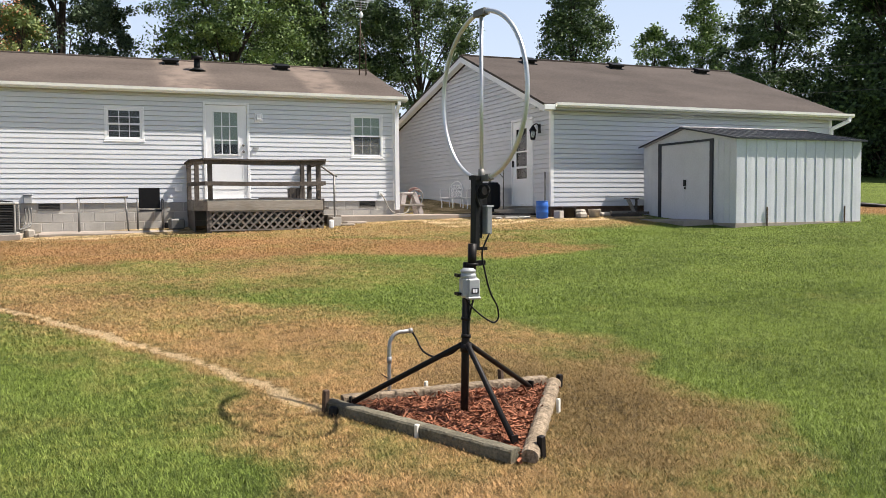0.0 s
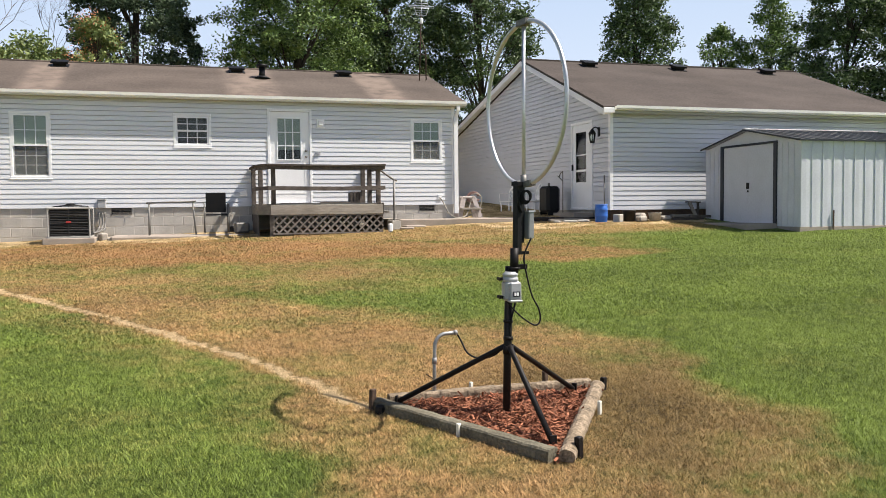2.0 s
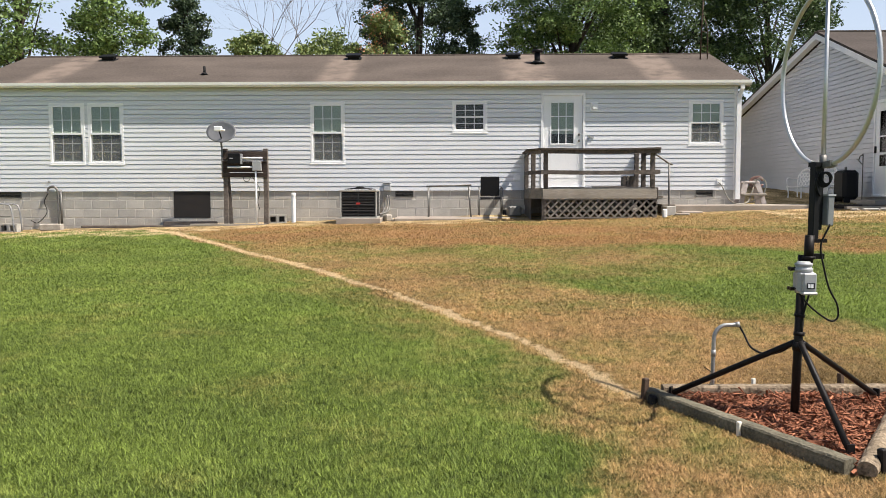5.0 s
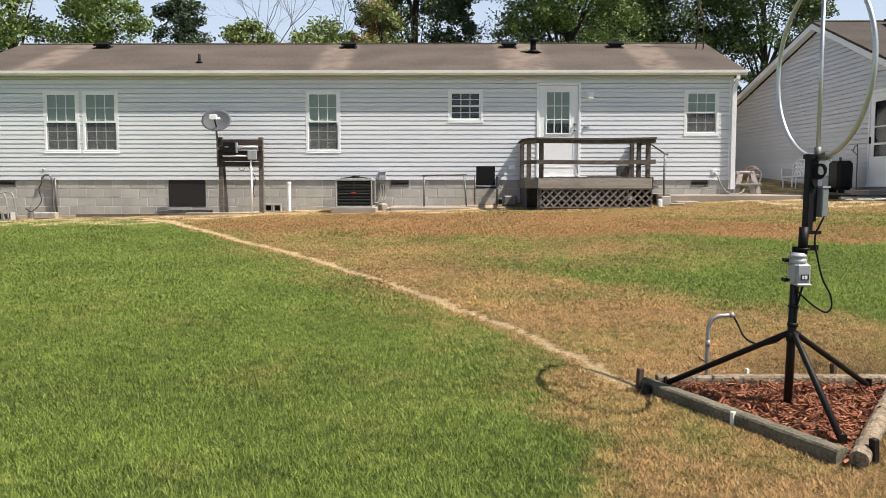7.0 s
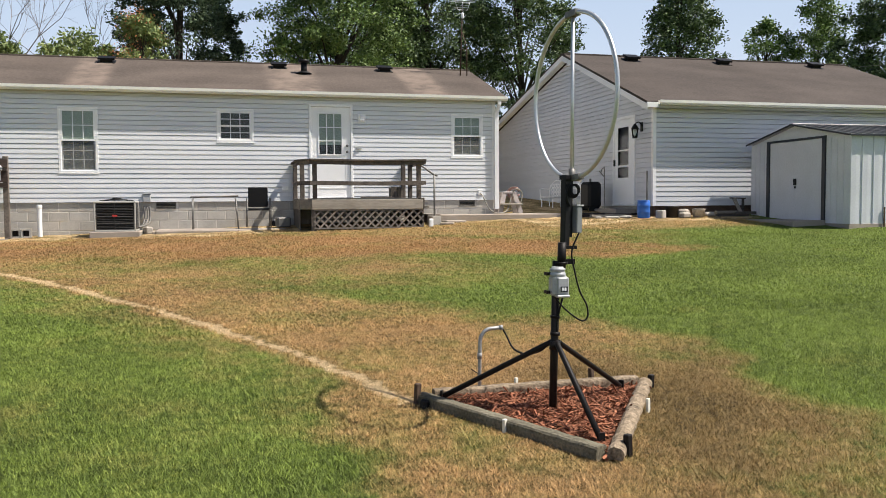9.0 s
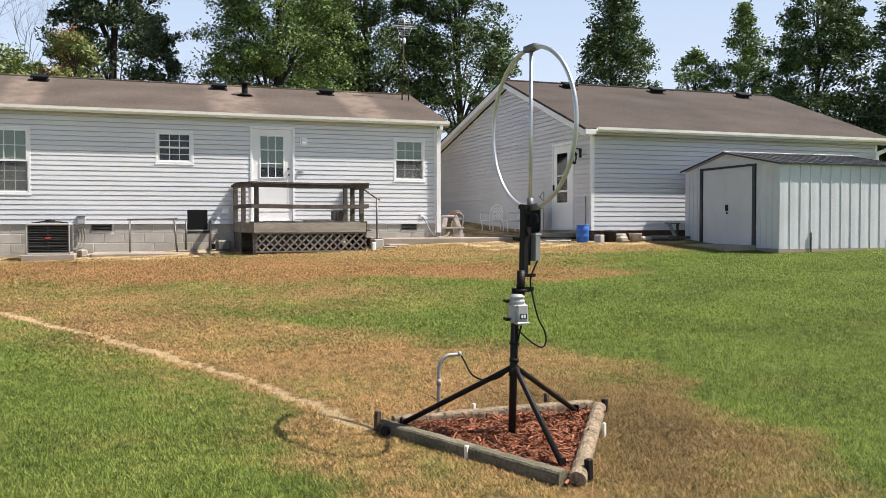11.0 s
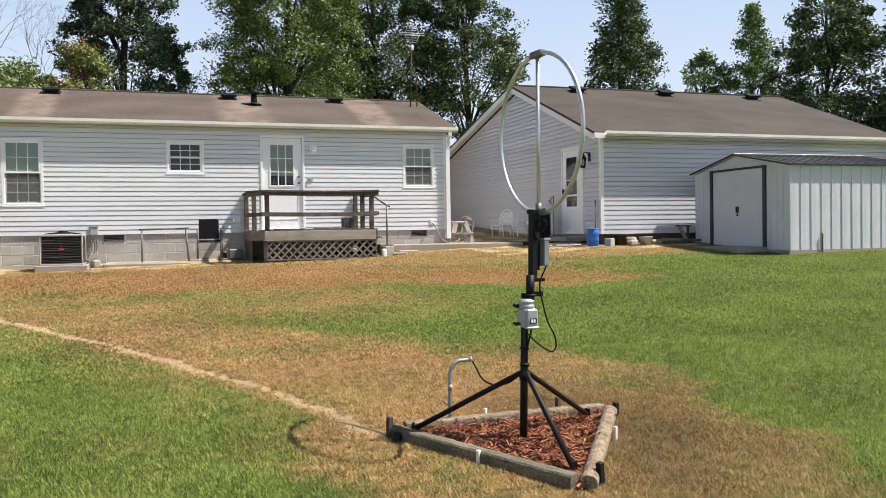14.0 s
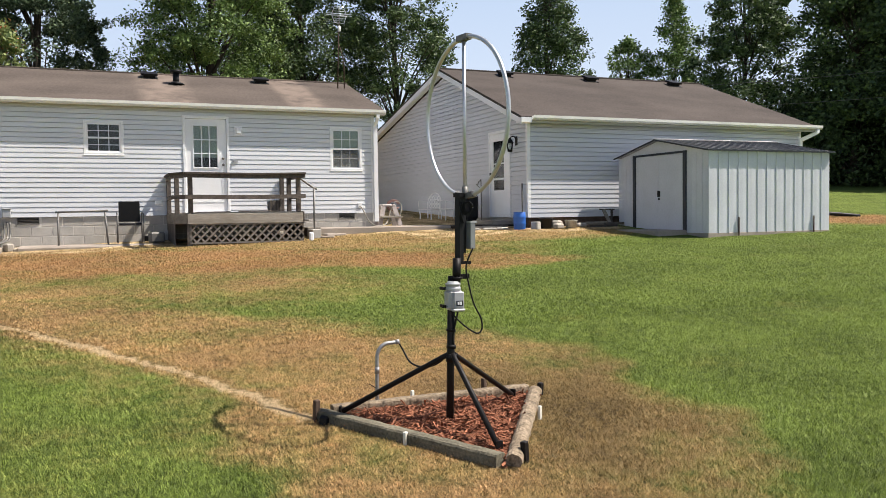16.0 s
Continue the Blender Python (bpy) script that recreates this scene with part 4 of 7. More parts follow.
    for y0, y1, ze in ((ey, GRY, GEZ), (FAR_Y, GRY, FAR_Z)):
        v = [(GX0 - 0.30, y0, ze), (GX1 + 0.42, y0, ze), (GX1 + 0.42, y1, GRZ), (GX0 - 0.30, y1, GRZ)]
        a = [bm.verts.new(p) for p in v]
        b = [bm.verts.new((p[0], p[1], p[2] - 0.06)) for p in v]
        bm.faces.new(a)
        bm.faces.new(b[::-1])
        for i in range(4):
            bm.faces.new((a[i], b[i], b[(i + 1) % 4], a[(i + 1) % 4]))
    bmesh.ops.recalc_face_normals(bm, faces=bm.faces)
    part("roof", bm, M_ROOF, garage, "faded brown asphalt shingle roof")
    part("ridge_cap", boxes((GX0 - 0.31, GX1 + 0.43, GRY - 0.12, GRY + 0.12, GRZ - 0.05, GRZ + 0.003), bevel=0.01), M_ROOF, garage)
    for sgn in (1, -1):
        y0, y1, e = (ey, GRY, GEZ) if sgn > 0 else (FAR_Y, GRY, FAR_Z)
        bm = bmesh.new()
        for x, w, dz in ((GX0 - 0.29, 0.03, -0.13), (GX0 - 0.15, 0.28, -0.075)):
            q = [(x - w / 2, y0, e + dz - 0.07), (x - w / 2, y1, GRZ + dz - 0.07), (x - w / 2, y1, GRZ + dz + 0.07 if w < 0.1 else GRZ + dz + 0.012), (x - w / 2, y0, e + dz + 0.07 if w < 0.1 else e + dz + 0.012)]
            if w > 0.1:
                q[0], q[1] = (q[0][0], q[0][1], e + dz - 0.01), (q[1][0], q[1][1], GRZ + dz - 0.01)
            a = [bm.verts.new(p) for p in q]
            b = [bm.verts.new((p[0] + w, p[1], p[2])) for p in q]
            bm.faces.new(a)
            bm.faces.new(b[::-1])
            for i in range(4):
                bm.faces.new((a[i], a[(i + 1) % 4], b[(i + 1) % 4], b[i]))
        bmesh.ops.recalc_face_normals(bm, faces=bm.faces)
        part("rake_board", bm, M_WHITE, garage, "white rake board and soffit")
    part("eave_return", boxes((GX0 - 0.30, GX0 - 0.012, ey - 0.02, GY0 + 0.02, 3.40, 3.52), bevel=0.005), M_WHITE, garage)
    part("soffit", boxes((GX0 - 0.01, GX1 + 0.40, ey + 0.01, GY0 - 0.004, 3.42, 3.435)), M_SOFFIT, garage, "tan soffit")
    part("fascia", boxes((GX0 - 0.01, GX1 + 0.41, ey - 0.012, ey + 0.008, 3.39, 3.535)), M_SOFFIT, garage, "tan fascia board")
    bm = bmesh.new()
    prof = [(ey - 0.016 - (a + 0.13) * -1.0, z - 3.785 + 3.555) for a, z in ((-0.130, 3.785), (-0.130, 3.690), (-0.190, 3.690), (-0.225, 3.735), (-0.225, 3.795), (-0.214, 3.795), (-0.214, 3.738), (-0.186, 3.700), (-0.138, 3.700), (-0.138, 3.785))]
    ends = [[bm.verts.new((x, p[0], p[1])) for p in prof] for x in (GX0 - 0.02, GX1 + 0.50)]
    for i in range(len(prof)):
        j = (i + 1) % len(prof)
        bm.faces.new((ends[0][i], ends[0][j], ends[1][j], ends[1][i]))
    bm.faces.new(ends[0])
    bm.faces.new(ends[1][::-1])
    bmesh.ops.recalc_face_normals(bm, faces=bm.faces)
    part("gutter", bm, M_GUTTER, garage, "cream metal gutter")
    bm = bmesh.new()
    bar(bm, (GX1 + 0.36, ey - 0.06, 3.48), (GX1 + 0.33, ey - 0.06, 3.36), 0.09, 0.07, (0, 1, 0))
    bar(bm, (GX1 + 0.34, ey - 0.05, 3.38), (GX1 - 0.04, GY0 - 0.06, 3.17), 0.09, 0.07, (0, 1, 0))
    bar(bm, (GX1 - 0.04, GY0 - 0.062, 3.20), (GX1 - 0.04, GY0 - 0.062, 1.0), 0.09, 0.07, (0, 1, 0))
    part("downspout", bm, M_WHITE, garage, "white downspout")
    tilt = math.degrees(math.atan((GRZ - GEZ) / (GRY - ey)))
    for x in (9.25, 12.15, 15.25):
        yv = GRY - 0.55
        m = pose(x, yv, GEZ + (yv - ey) * (GRZ - GEZ) / (GRY - ey), tilt)
        bm = bmesh.new()
        box(bm, -0.21, 0.21, -0.2, 0.2, 0.0, 0.012, m)
        box(bm, -0.15, 0.15, -0.12, 0.13, 0.01, 0.08, m)
        box(bm, -0.2, 0.2, -0.17, 0.17, 0.08, 0.13, m)
        part("roof_vent", bm, M_BLACKPL, garage, "black box vent on the shingles")
    # side door on the gable wall
    y0, y1, z0, z1 = door
    x = GX0
    cas = part("door", boxes((x - 0.035, x + 0.06, y0, y0 + 0.06, z0, z1), (x - 0.035, x + 0.06, y1 - 0.06, y1, z0, z1), (x - 0.035, x + 0.06, y0 + 0.06, y1 - 0.06, z1 - 0.07, z1), (x - 0.05, x + 0.06, y0, y1, z0 - 0.05, z0), bevel=0.005), M_WHITE, garage, "white storm door with a tall glass")
    lite = (-0.58, 0.0, 1.86, 3.10)
    part("slab", boxes(*[(x - 0.012, x + 0.02, a, b, c, d) for a, b, c, d in rects_without(y0 + 0.065, y1 - 0.065, z0 + 0.003, z1 - 0.075, [lite])]), M_WHITE, cas)
    part("rail", boxes((x - 0.016, x + 0.01, lite[0], lite[1], 2.12, 2.17)), M_WHITE, cas)
    part("rail", boxes((x - 0.014, x + 0.01, lite[0], lite[1], 2.52, 2.55)), M_WHITE, cas)
    for c, d in ((1.86, 2.12), (2.17, 2.52), (2.55, 3.10)):
        p = part("pane", boxes((x - 0.006, x - 0.003, lite[0], lite[1], c, d)), M_GLASS, cas)
        p.visible_shadow = False
    for k in range(9):
        bm = bmesh.new()
        box(bm, -0.02, 0.02, lite[0], lite[1], -0.0015, 0.0015, pose(x + 0.05, 0, 2.575 + 0.058 * k, 0, 35))
        part("blind_slat", bm, M_WHITE, cas)
    part("handle", boxes((x - 0.06, x - 0.012, y1 - 0.12, y1 - 0.09, 2.16, 2.32), bevel=0.006), M_BLACKPL, cas, "dark lever handle")
    # coach lamp
    ly, lz = -1.27, 2.98
    arm_bm = bmesh.new()
    tube(arm_bm, curve_pts(((x - 0.02, ly, lz + 0.08), (x - 0.10, ly, lz + 0.16), (x - 0.2, ly, lz + 0.12)), 5), 0.014, 6)
    box(arm_bm, x - 0.035, x - 0.015, ly - 0.05, ly + 0.05, lz - 0.06, lz + 0.16)
    lamp = part("coach_lamp", arm_bm, M_BLACKPL, garage, "black coach lamp beside the door")
    bm = bmesh.new()
    lathe(bm, ((0.02, 0.16), (0.10, 0.05), (0.105, 0.035), (0.0, 0.035)), (x - 0.2, ly, lz - 0.04), 6)
    part("cap", bm, M_BLACKPL, lamp)
    bm = bmesh.new()
    for k in range(6):
        a = math.pi / 3 * k
        tube(bm, ((x - 0.2 + 0.085 * math.cos(a), ly + 0.085 * math.sin(a), lz + 0.0), (x - 0.2 + 0.06 * math.cos(a), ly + 0.06 * math.sin(a), lz - 0.2)), 0.006, 5)
    lathe(bm, ((0.065, -0.22), (0.065, -0.19)), (x - 0.2, ly, lz), 6)
    part("cage", bm, M_BLACKPL, lamp)
    bm = bmesh.new()
    lathe(bm, ((0.055, -0.19), (0.078, 0.0)), (x - 0.2, ly, lz), 6)
    p = part("lamp_glass", bm, M_GLASS, lamp)
    p.visible_shadow = False
    bm = boxes((x - 0.55, x - 0.024, y0 - 0.05, y1 + 0.05, 0.9, 1.10), bevel=0.01)
    tagged(mesh_object("door_step", bm, M_CONCRETE), "low concrete step below the garage door", "step")
    return garage


build_garage()


# ---- the metal shed ----
def build_shed():
    x0, x1, y0, y1 = 10.05, 13.50, -5.35, -2.14
    zb, zt, zp, yp = 0.80, 2.54, 2.90, -3.66
    shed = thing("shed", "pale grey ribbed sheet-metal garden shed with closed sliding doors", "shed")
    part("base_frame", boxes((x0 - 0.01, x1 + 0.01, y0 - 0.01, y1 + 0.01, 0.55, zb), bevel=0.008), M_CONCRETE, shed, "concrete base")
    # ribbed side panels along x
    for yy, sgn in ((y0, -1), (y1, 1)):
        n = 13
        pitch = (x1 - x0) / n
        for k in range(n):
            bm = bmesh.new()
            a = x0 + k * pitch
            prof = ((0.0, 0.0), (0.008, 0.017), (0.022, 0.017), (0.030, 0.0), (pitch * 0.5, 0.005), (pitch, 0.0))
            lo = [bm.verts.new((a + p[0], yy + sgn * p[1], zb)) for p in prof]
            hi = [bm.verts.new((a + p[0], yy + sgn * p[1], zt)) for p in prof]
            for i in range(len(prof) - 1):
                bm.faces.new((lo[i], lo[i + 1], hi[i + 1], hi[i]))
            part("wall_panel", bm, M_SHED, shed)
    part("wall_lining", boxes((x0 + 0.03, x1 - 0.02, y0 + 0.006, y0 + 0.02, zb, zt), (x0 + 0.03, x1 - 0.02, y1 - 0.02, y1 - 0.006, zb, zt)), M_SHED, shed)
    dy0, dy1, dz = -4.56, -2.84, 2.55
    # front, faces west
    holes = [(dy0, dy1, zb - 0.1, dz)]
    for a, b, c, d in rects_without(y0, y1, zb, zt, holes):
        part("front_wall", boxes((x0, x0 + 0.02, a, b, c, d)), M_SHED, shed)
    for a, b in ((y0, dy0 - 0.06), (dy1 + 0.06, y1)):
        for k in range(1, 4):
            yy = a + (b - a) * k / 4
            part("front_rib", boxes((x0 - 0.008, x0 + 0.001, yy - 0.008, yy + 0.008, zb, zt)), M_SHED, shed)
    for xx in (x0, x1 - 0.02):
        bm = bmesh.new()
        v = [(xx, y0, zt), (xx, y1, zt), (xx, yp, zp - 0.03)]
        if xx == x0:
            v = [(xx + 0.004, y0 + 0.02, zt), (xx + 0.004, y1 - 0.02, zt), (xx + 0.004, yp, zp - 0.03)]
        a = [bm.verts.new(p) for p in v]
        b = [bm.verts.new((p[0] + 0.016, p[1], p[2])) for p in v]
        bm.faces.new(a)
        bm.faces.new(b[::-1])
        for i in range(3):
            bm.faces.new((a[i], b[i], b[(i + 1) % 3], a[(i + 1) % 3]))
        bmesh.ops.recalc_face_normals(bm, faces=bm.faces)
        part("gable_panel", bm, M_SHED, shed)
    part("back_wall", boxes((x1 - 0.02, x1, y0 + 0.02, y1 - 0.02, zb, zt)), M_SHED, shed)
    part("door_trim", boxes((x0 - 0.03, x0 + 0.01, dy0 - 0.10, dy0, zb, dz + 0.045), (x0 - 0.03, x0 + 0.01, dy1, dy1 + 0.10, zb, dz + 0.045), (x0 - 0.03, x0 + 0.01, dy0, dy1, dz, dz + 0.045)), M_SHEDTRIM, shed, "black door frame")
    ym = (dy0 + dy1) / 2
    for a, b, xx in ((dy0 + 0.005, ym, x0 - 0.012), (ym, dy1 - 0.005, x0 - 0.010)):
        d = part("sliding_door", boxes((xx, xx + 0.015, a, b, zb + 0.01, dz - 0.005), bevel=0.003), M_SHED, shed, "smooth grey sliding door")
        yy = ym - 0.05 if b == ym else ym + 0.05
        if b == ym:
            part("handle", boxes((xx - 0.02, xx, ym - 0.06, ym + 0.03, 1.60, 1.74), (xx - 0.014, xx, ym - 0.045, ym + 0.01, 1.53, 1.575), bevel=0.004), M_BLACKPL, d, "black handle and latch")
    # roof
    for ya, yb in ((y0 - 0.07, yp), (y1 + 0.07, yp)):
        bm = bmesh.new()
        za = zt + 0.02
        n = 14
        pts = []
        for k in range(n):
            a = x0 - 0.09 + (x1 - x0 + 0.18) * k / n
            w = (x1 - x0 + 0.18) / n
            pts += [(a, 0.0), (a + 0.012, 0.02), (a + 0.03, 0.02), (a + 0.042, 0.0)]
        pts.append((x1 + 0.09, 0.0))
        lo = [bm.verts.new((p[0], ya, za + p[1])) for p in pts]
        hi = [bm.verts.new((p[0], yb, zp + p[1])) for p in pts]
        for i in range(len(pts) - 1):
            bm.faces.new((lo[i], lo[i + 1], hi[i + 1], hi[i]))
        bmesh.ops.solidify(bm, geom=bm.faces[:], thickness=0.006)
        part("roof_sheet", bm, M_SHEDROOF, shed, "dull ribbed metal roof sheet")
    bm = bmesh.new()
    for xx in (x0 - 0.10, x1 + 0.09):
        for ya in (y0 - 0.075, y1 + 0.075):
            bar(bm, (xx, ya, zt + 0.012), (xx, yp, zp - 0.004), 0.02, 0.03)
    bar(bm, (x0 - 0.09, y0 - 0.075, zt + 0.012), (x1 + 0.09, y0 - 0.075, zt + 0.012), 0.02, 0.035)
    part("roof_edge", bm, M_SHEDTRIM, shed)
    part("ridge_strip", boxes((x0 - 0.1, x1 + 0.1, yp - 0.06, yp + 0.06, zp - 0.004, zp + 0.028), bevel=0.008), M_SHEDROOF, shed)
    bm = bmesh.new()
    for xx in (10.85, 13.0):
        bar(bm, (xx, y0 - 0.035, 0.68), (xx, y0 - 0.035, 1.13), 0.022, 0.022, (0, 1, 0))
        part("anchor_stake", bm, M_STAKE, shed, "dark metal anchor stake")
        bm = bmesh.new()
    bm.free()
    return shed


build_shed()
tagged(mesh_object("shed_apron", boxes((9.25, 10.03, -4.7, -2.7, 0.72, 0.86), bevel=0.015), M_CONCRETE), "thin concrete apron before the shed doors", "slab", kind="structure")


# ---- the loop antenna and its bed ----
MX, MY = -0.065, -14.78


def build_antenna():
    ant = thing("loop_antenna", "round metal loop antenna on a black tripod mast", "antenna")
    hub = Vector((MX + 0.02, MY, 0.432))
    bm = bmesh.new()
    tube(bm, ((MX, MY, -0.15), (MX + 0.028, MY, 0.92)), 0.024, 14)
    mast = part("mast", bm, M_BLACK, ant, "black painted steel mast")
    for z, r, h in ((0.385, 0.034, 0.05), (0.47, 0.030, 0.022), (0.575, 0.030, 0.016)):
        bm = bmesh.new()
        tube(bm, ((MX + 0.018, MY, z), (MX + 0.02, MY, z + h)), r, 14)
        part("collar", bm, M_BLACK, mast)
    for foot in ((-0.04, -15.40), (-0.645, -14.42), (0.543, -14.46)):
        bm = bmesh.new()
        f = Vector((foot[0], foot[1], gz(*foot) + 0.05))
        d = (f - hub)
        a = hub + Vector((d.x, d.y, 0)).normalized() * 0.02
        tube(bm, (a, a + (f - a) * 0.04, f), 0.017, 10)
        leg = part("leg", bm, M_BLACK, ant, "slanting black brace pipe")
        bm = bmesh.new()
        w = Vector((d.x, d.y, 0)).normalized()
        box(bm, -0.018, 0.018, -0.006, 0.006, -0.06, 0.035, Matrix.Translation(f + w * 0.015) @ pose(0, 0, 0, 0, 0, math.degrees(math.atan2(w.y, w.x)) + 90))
        part("foot_plate", bm, M_BLACK, leg)
    # rotator
    rx, ry, rz = MX + 0.028, MY - 0.03, 0.712
    bm = boxes((rx - 0.050, rx + 0.048, ry - 0.045, ry + 0.045, rz, rz + 0.125), bevel=0.016)
    rot = part("rotator", bm, M_GREYPL, ant, "grey cast rotator housing")
    bm = boxes((rx - 0.030, rx + 0.040, ry - 0.070, ry - 0.035, rz + 0.01, rz + 0.115), (rx - 0.036, rx + 0.046, ry - 0.076, ry - 0.03, rz - 0.004, rz + 0.012), bevel=0.006)
    part("front_cover", bm, M_GREYPL, rot)
    bm = bmesh.new()
    lathe(bm, ((0.048, 0.12), (0.048, 0.138), (0.043, 0.14), (0.043, 0.152), (0.047, 0.154), (0.047, 0.164), (0.036, 0.168), (0.034, 0.176)), (rx - 0.005, ry, rz), 18)
    part("bell", bm, M_GREYPL, rot)
    bm = boxes((rx - 0.014, rx + 0.030, ry - 0.0735, ry - 0.0695, rz + 0.030, rz + 0.062))
    lab = part("label_plate", bm, M_SHEDTRIM, rot, "small dark maker's plate with pale bars")
    part("mark", boxes((rx - 0.008, rx + 0.004, ry - 0.0755, ry - 0.073, rz + 0.036, rz + 0.056), (rx + 0.008, rx + 0.020, ry - 0.0755, ry - 0.073, rz + 0.036, rz + 0.056)), M_WHITE, lab)
    for z in (0.735, 0.845):
        bm = bmesh.new()
        bar(bm, (MX - 0.032, MY - 0.012, z), (MX + 0.07, MY - 0.012, z), 0.03, 0.018)
        tube(bm, ((MX - 0.046, MY - 0.02, z), (MX - 0.03, MY - 0.02, z)), 0.011, 8)
        tube(bm, ((MX - 0.042, MY + 0.02, z), (MX - 0.03, MY + 0.02, z)), 0.010, 8)
        part("u_bolt", bm, M_BLACK, rot, "black clamp bolts")
    # upper mast
    ux = MX + 0.056
    bm = bmesh.new()
    tube(bm, ((ux - 0.004, MY - 0.02, 0.875), (ux, MY - 0.02, 1.03)), 0.026, 14)
    tube(bm, ((ux - 0.004, MY - 0.02, 0.90), (ux - 0.004, MY - 0.02, 0.915)), 0.038, 14)
    bar(bm, (ux + 0.02, MY - 0.03, 0.915), (ux + 0.075, MY - 0.03, 0.915), 0.02, 0.03)
    bar(bm, (ux + 0.02, MY - 0.03, 1.0), (ux + 0.09, MY - 0.03, 1.0), 0.012, 0.02)
    part("mast_clamp", bm, M_BLACK, ant, "black clamp above the rotator")
    m = pose(ux + 0.005, MY - 0.01, 0, 0, 1.2, 20)
    bm = bmesh.new()
    box(bm, -0.022, 0.020, -0.022, 0.022, 0.99, 1.425, m)
    bmesh.ops.bevel(bm, geom=bm.edges[:], offset=0.004, segments=1, affect="EDGES")
    part("upper_post", bm, M_BLACKPL, ant, "square black upper post")
    bm = bmesh.new()
    box(bm, 0.020, 0.040, -0.018, 0.020, 1.06, 1.415, m)
    part("tuning_housing", bm, M_BLACKPL, ant)
    bm = bmesh.new()
    box(bm, -0.027, 0.052, -0.028, 0.028, 1.405, 1.430, m)
    part("top_plate", bm, M_BLACKPL, ant)
    bm = bmesh.new()
    box(bm, 0.048, 0.094, -0.050, 0.02, 1.085, 1.250, m)
    bmesh.ops.bevel(bm, geom=bm.edges[:], offset=0.005, segments=1, affect="EDGES")
    jb = part("junction_box", bm, M_GREYBOX, ant, "small grey junction box")
    bm = bmesh.new()
    box(bm, 0.044, 0.098, -0.054, 0.024, 1.248, 1.257, m)
    part("lid", bm, M_GREYPL, jb)
    bm = bmesh.new()
    c = Vector((ux + 0.066, MY - 0.03, 1.335))
    for k in range(3):
        tube(bm, arc(c + Vector((0.005 * k, -0.004 * k, 0.004 * k)), 0.031 - 0.003 * k, 0, 360, 16, (0.9, -0.4, 0), (0, 0, 1.25)), 0.006, 6)
    tube(bm, curve_pts((c + Vector((-0.03, 0, 0.04)), c + Vector((-0.045, 0, -0.02)), c + Vector((-0.02, 0, -0.09))), 5), 0.006, 6)
    part("coax_coil", bm, M_BLACKPL, ant, "coiled black coaxial cable")
    # loop
    lc, u, r = Vector((MX + 0.132, MY, 1.900)), Vector((0.106, -0.994, 0)), 0.487
    bm = bmesh.new()
    tube(bm, arc(lc, r, -84, 264, 72, u, (0, 0, 1)), 0.0135, 10)
    loop = part("loop", bm, M_ALU, ant, "bent aluminium tube loop")
    bm = bmesh.new()
    tube(bm, (lc + Vector((-0.006, 0, -0.49)), lc + Vector((0.0, 0, 0.485))), 0.0115, 10)
    part("centre_rod", bm, M_ALU, ant, "thin metal centre rod")
    bm = bmesh.new()
    tube(bm, (lc + Vector((0, 0, 0.462)), lc + Vector((0, 0, 0.505))), 0.02, 10)
    bar(bm, lc - u * 0.06 + Vector((0, 0, 0.485)), lc + u * 0.06 + Vector((0, 0, 0.485)), 0.042, 0.036)
    part("top_clamp", bm, M_GREYMETAL, loop, "grey clamp at the top of the loop")
    bm = bmesh.new()
    tube(bm, (lc + Vector((-0.006, 0, -0.497)), lc + Vector((-0.006, 0, -0.43))), 0.019, 10)
    for s in (-1, 1):
        bar(bm, lc + u * (s * 0.02) + Vector((0, 0, -0.487)), lc + u * (s * 0.10) + Vector((0, 0, -0.478)), 0.04, 0.034)
    part("base_clamp", bm, M_GREYMETAL, loop)
    # control cable
    y = MY - 0.04
    bm = bmesh.new()
    tube(bm, curve_pts(((0.092, y, 1.09), (0.045, y, 0.977), (0.063, y, 0.858), (0.096, y, 0.739), (0.141, y, 0.652), (0.148, y, 0.583), (0.115, y, 0.557), (0.049, y, 0.594), (-0.024, y, 0.658), (-0.088, y, 0.741)), 8), 0.0052, 6)
    part("control_cable", bm, M_BLACKPL, ant, "slack black control cable")
    bm = bmesh.new()
    tube(bm, curve_pts(((-0.01, MY - 0.03, 0.70), (-0.042, MY - 0.022, 0.56), (-0.044, MY - 0.02, 0.48), (-0.085, MY + 0.02, 0.41), (-0.13, -14.72, 0.365), (-0.168, -14.60, 0.332), (-0.195, -14.45, 0.345), (-0.208, -14.36, 0.41), (-0.238, -14.35, 0.466)), 8), 0.0062, 6)
    part("feed_cable", bm, M_BLACKPL, ant, "black feed cable along the brace")
    return ant


build_antenna()


def build_conduit():
    y = -14.35
    g = gz(-0.39, y)
    pts = [Vector((-0.392, y, g - 0.1)), Vector((-0.389, y, 0.2)), Vector((-0.386, y, 0.36))] + arc((-0.306, y, 0.375), 0.08, 172, 82, 8, (1, 0, 0), (0, 0, 1.1)) + [Vector((-0.241, y, 0.466))]
    con = thing("conduit", "bent grey electrical conduit rising from the mulch", "conduit")
    part("pipe", tubes([pts], 0.0125, 10), M_GALV, con)
    part("coupling", tubes([((-0.256, y, 0.464), (-0.233, y, 0.467))], 0.0165, 10), M_GALV, con)
    part("coupling", tubes([((-0.388, y, 0.27), (-0.387, y, 0.31))], 0.0155, 10), M_GALV, con)
    bm = bmesh.new()
    tube(bm, ((-0.45, y - 0.02, 0.21), (-0.37, y + 0.01, 0.155)), 0.003, 5)
    part("wire_tie", bm, M_BLACKPL, con)


build_conduit()


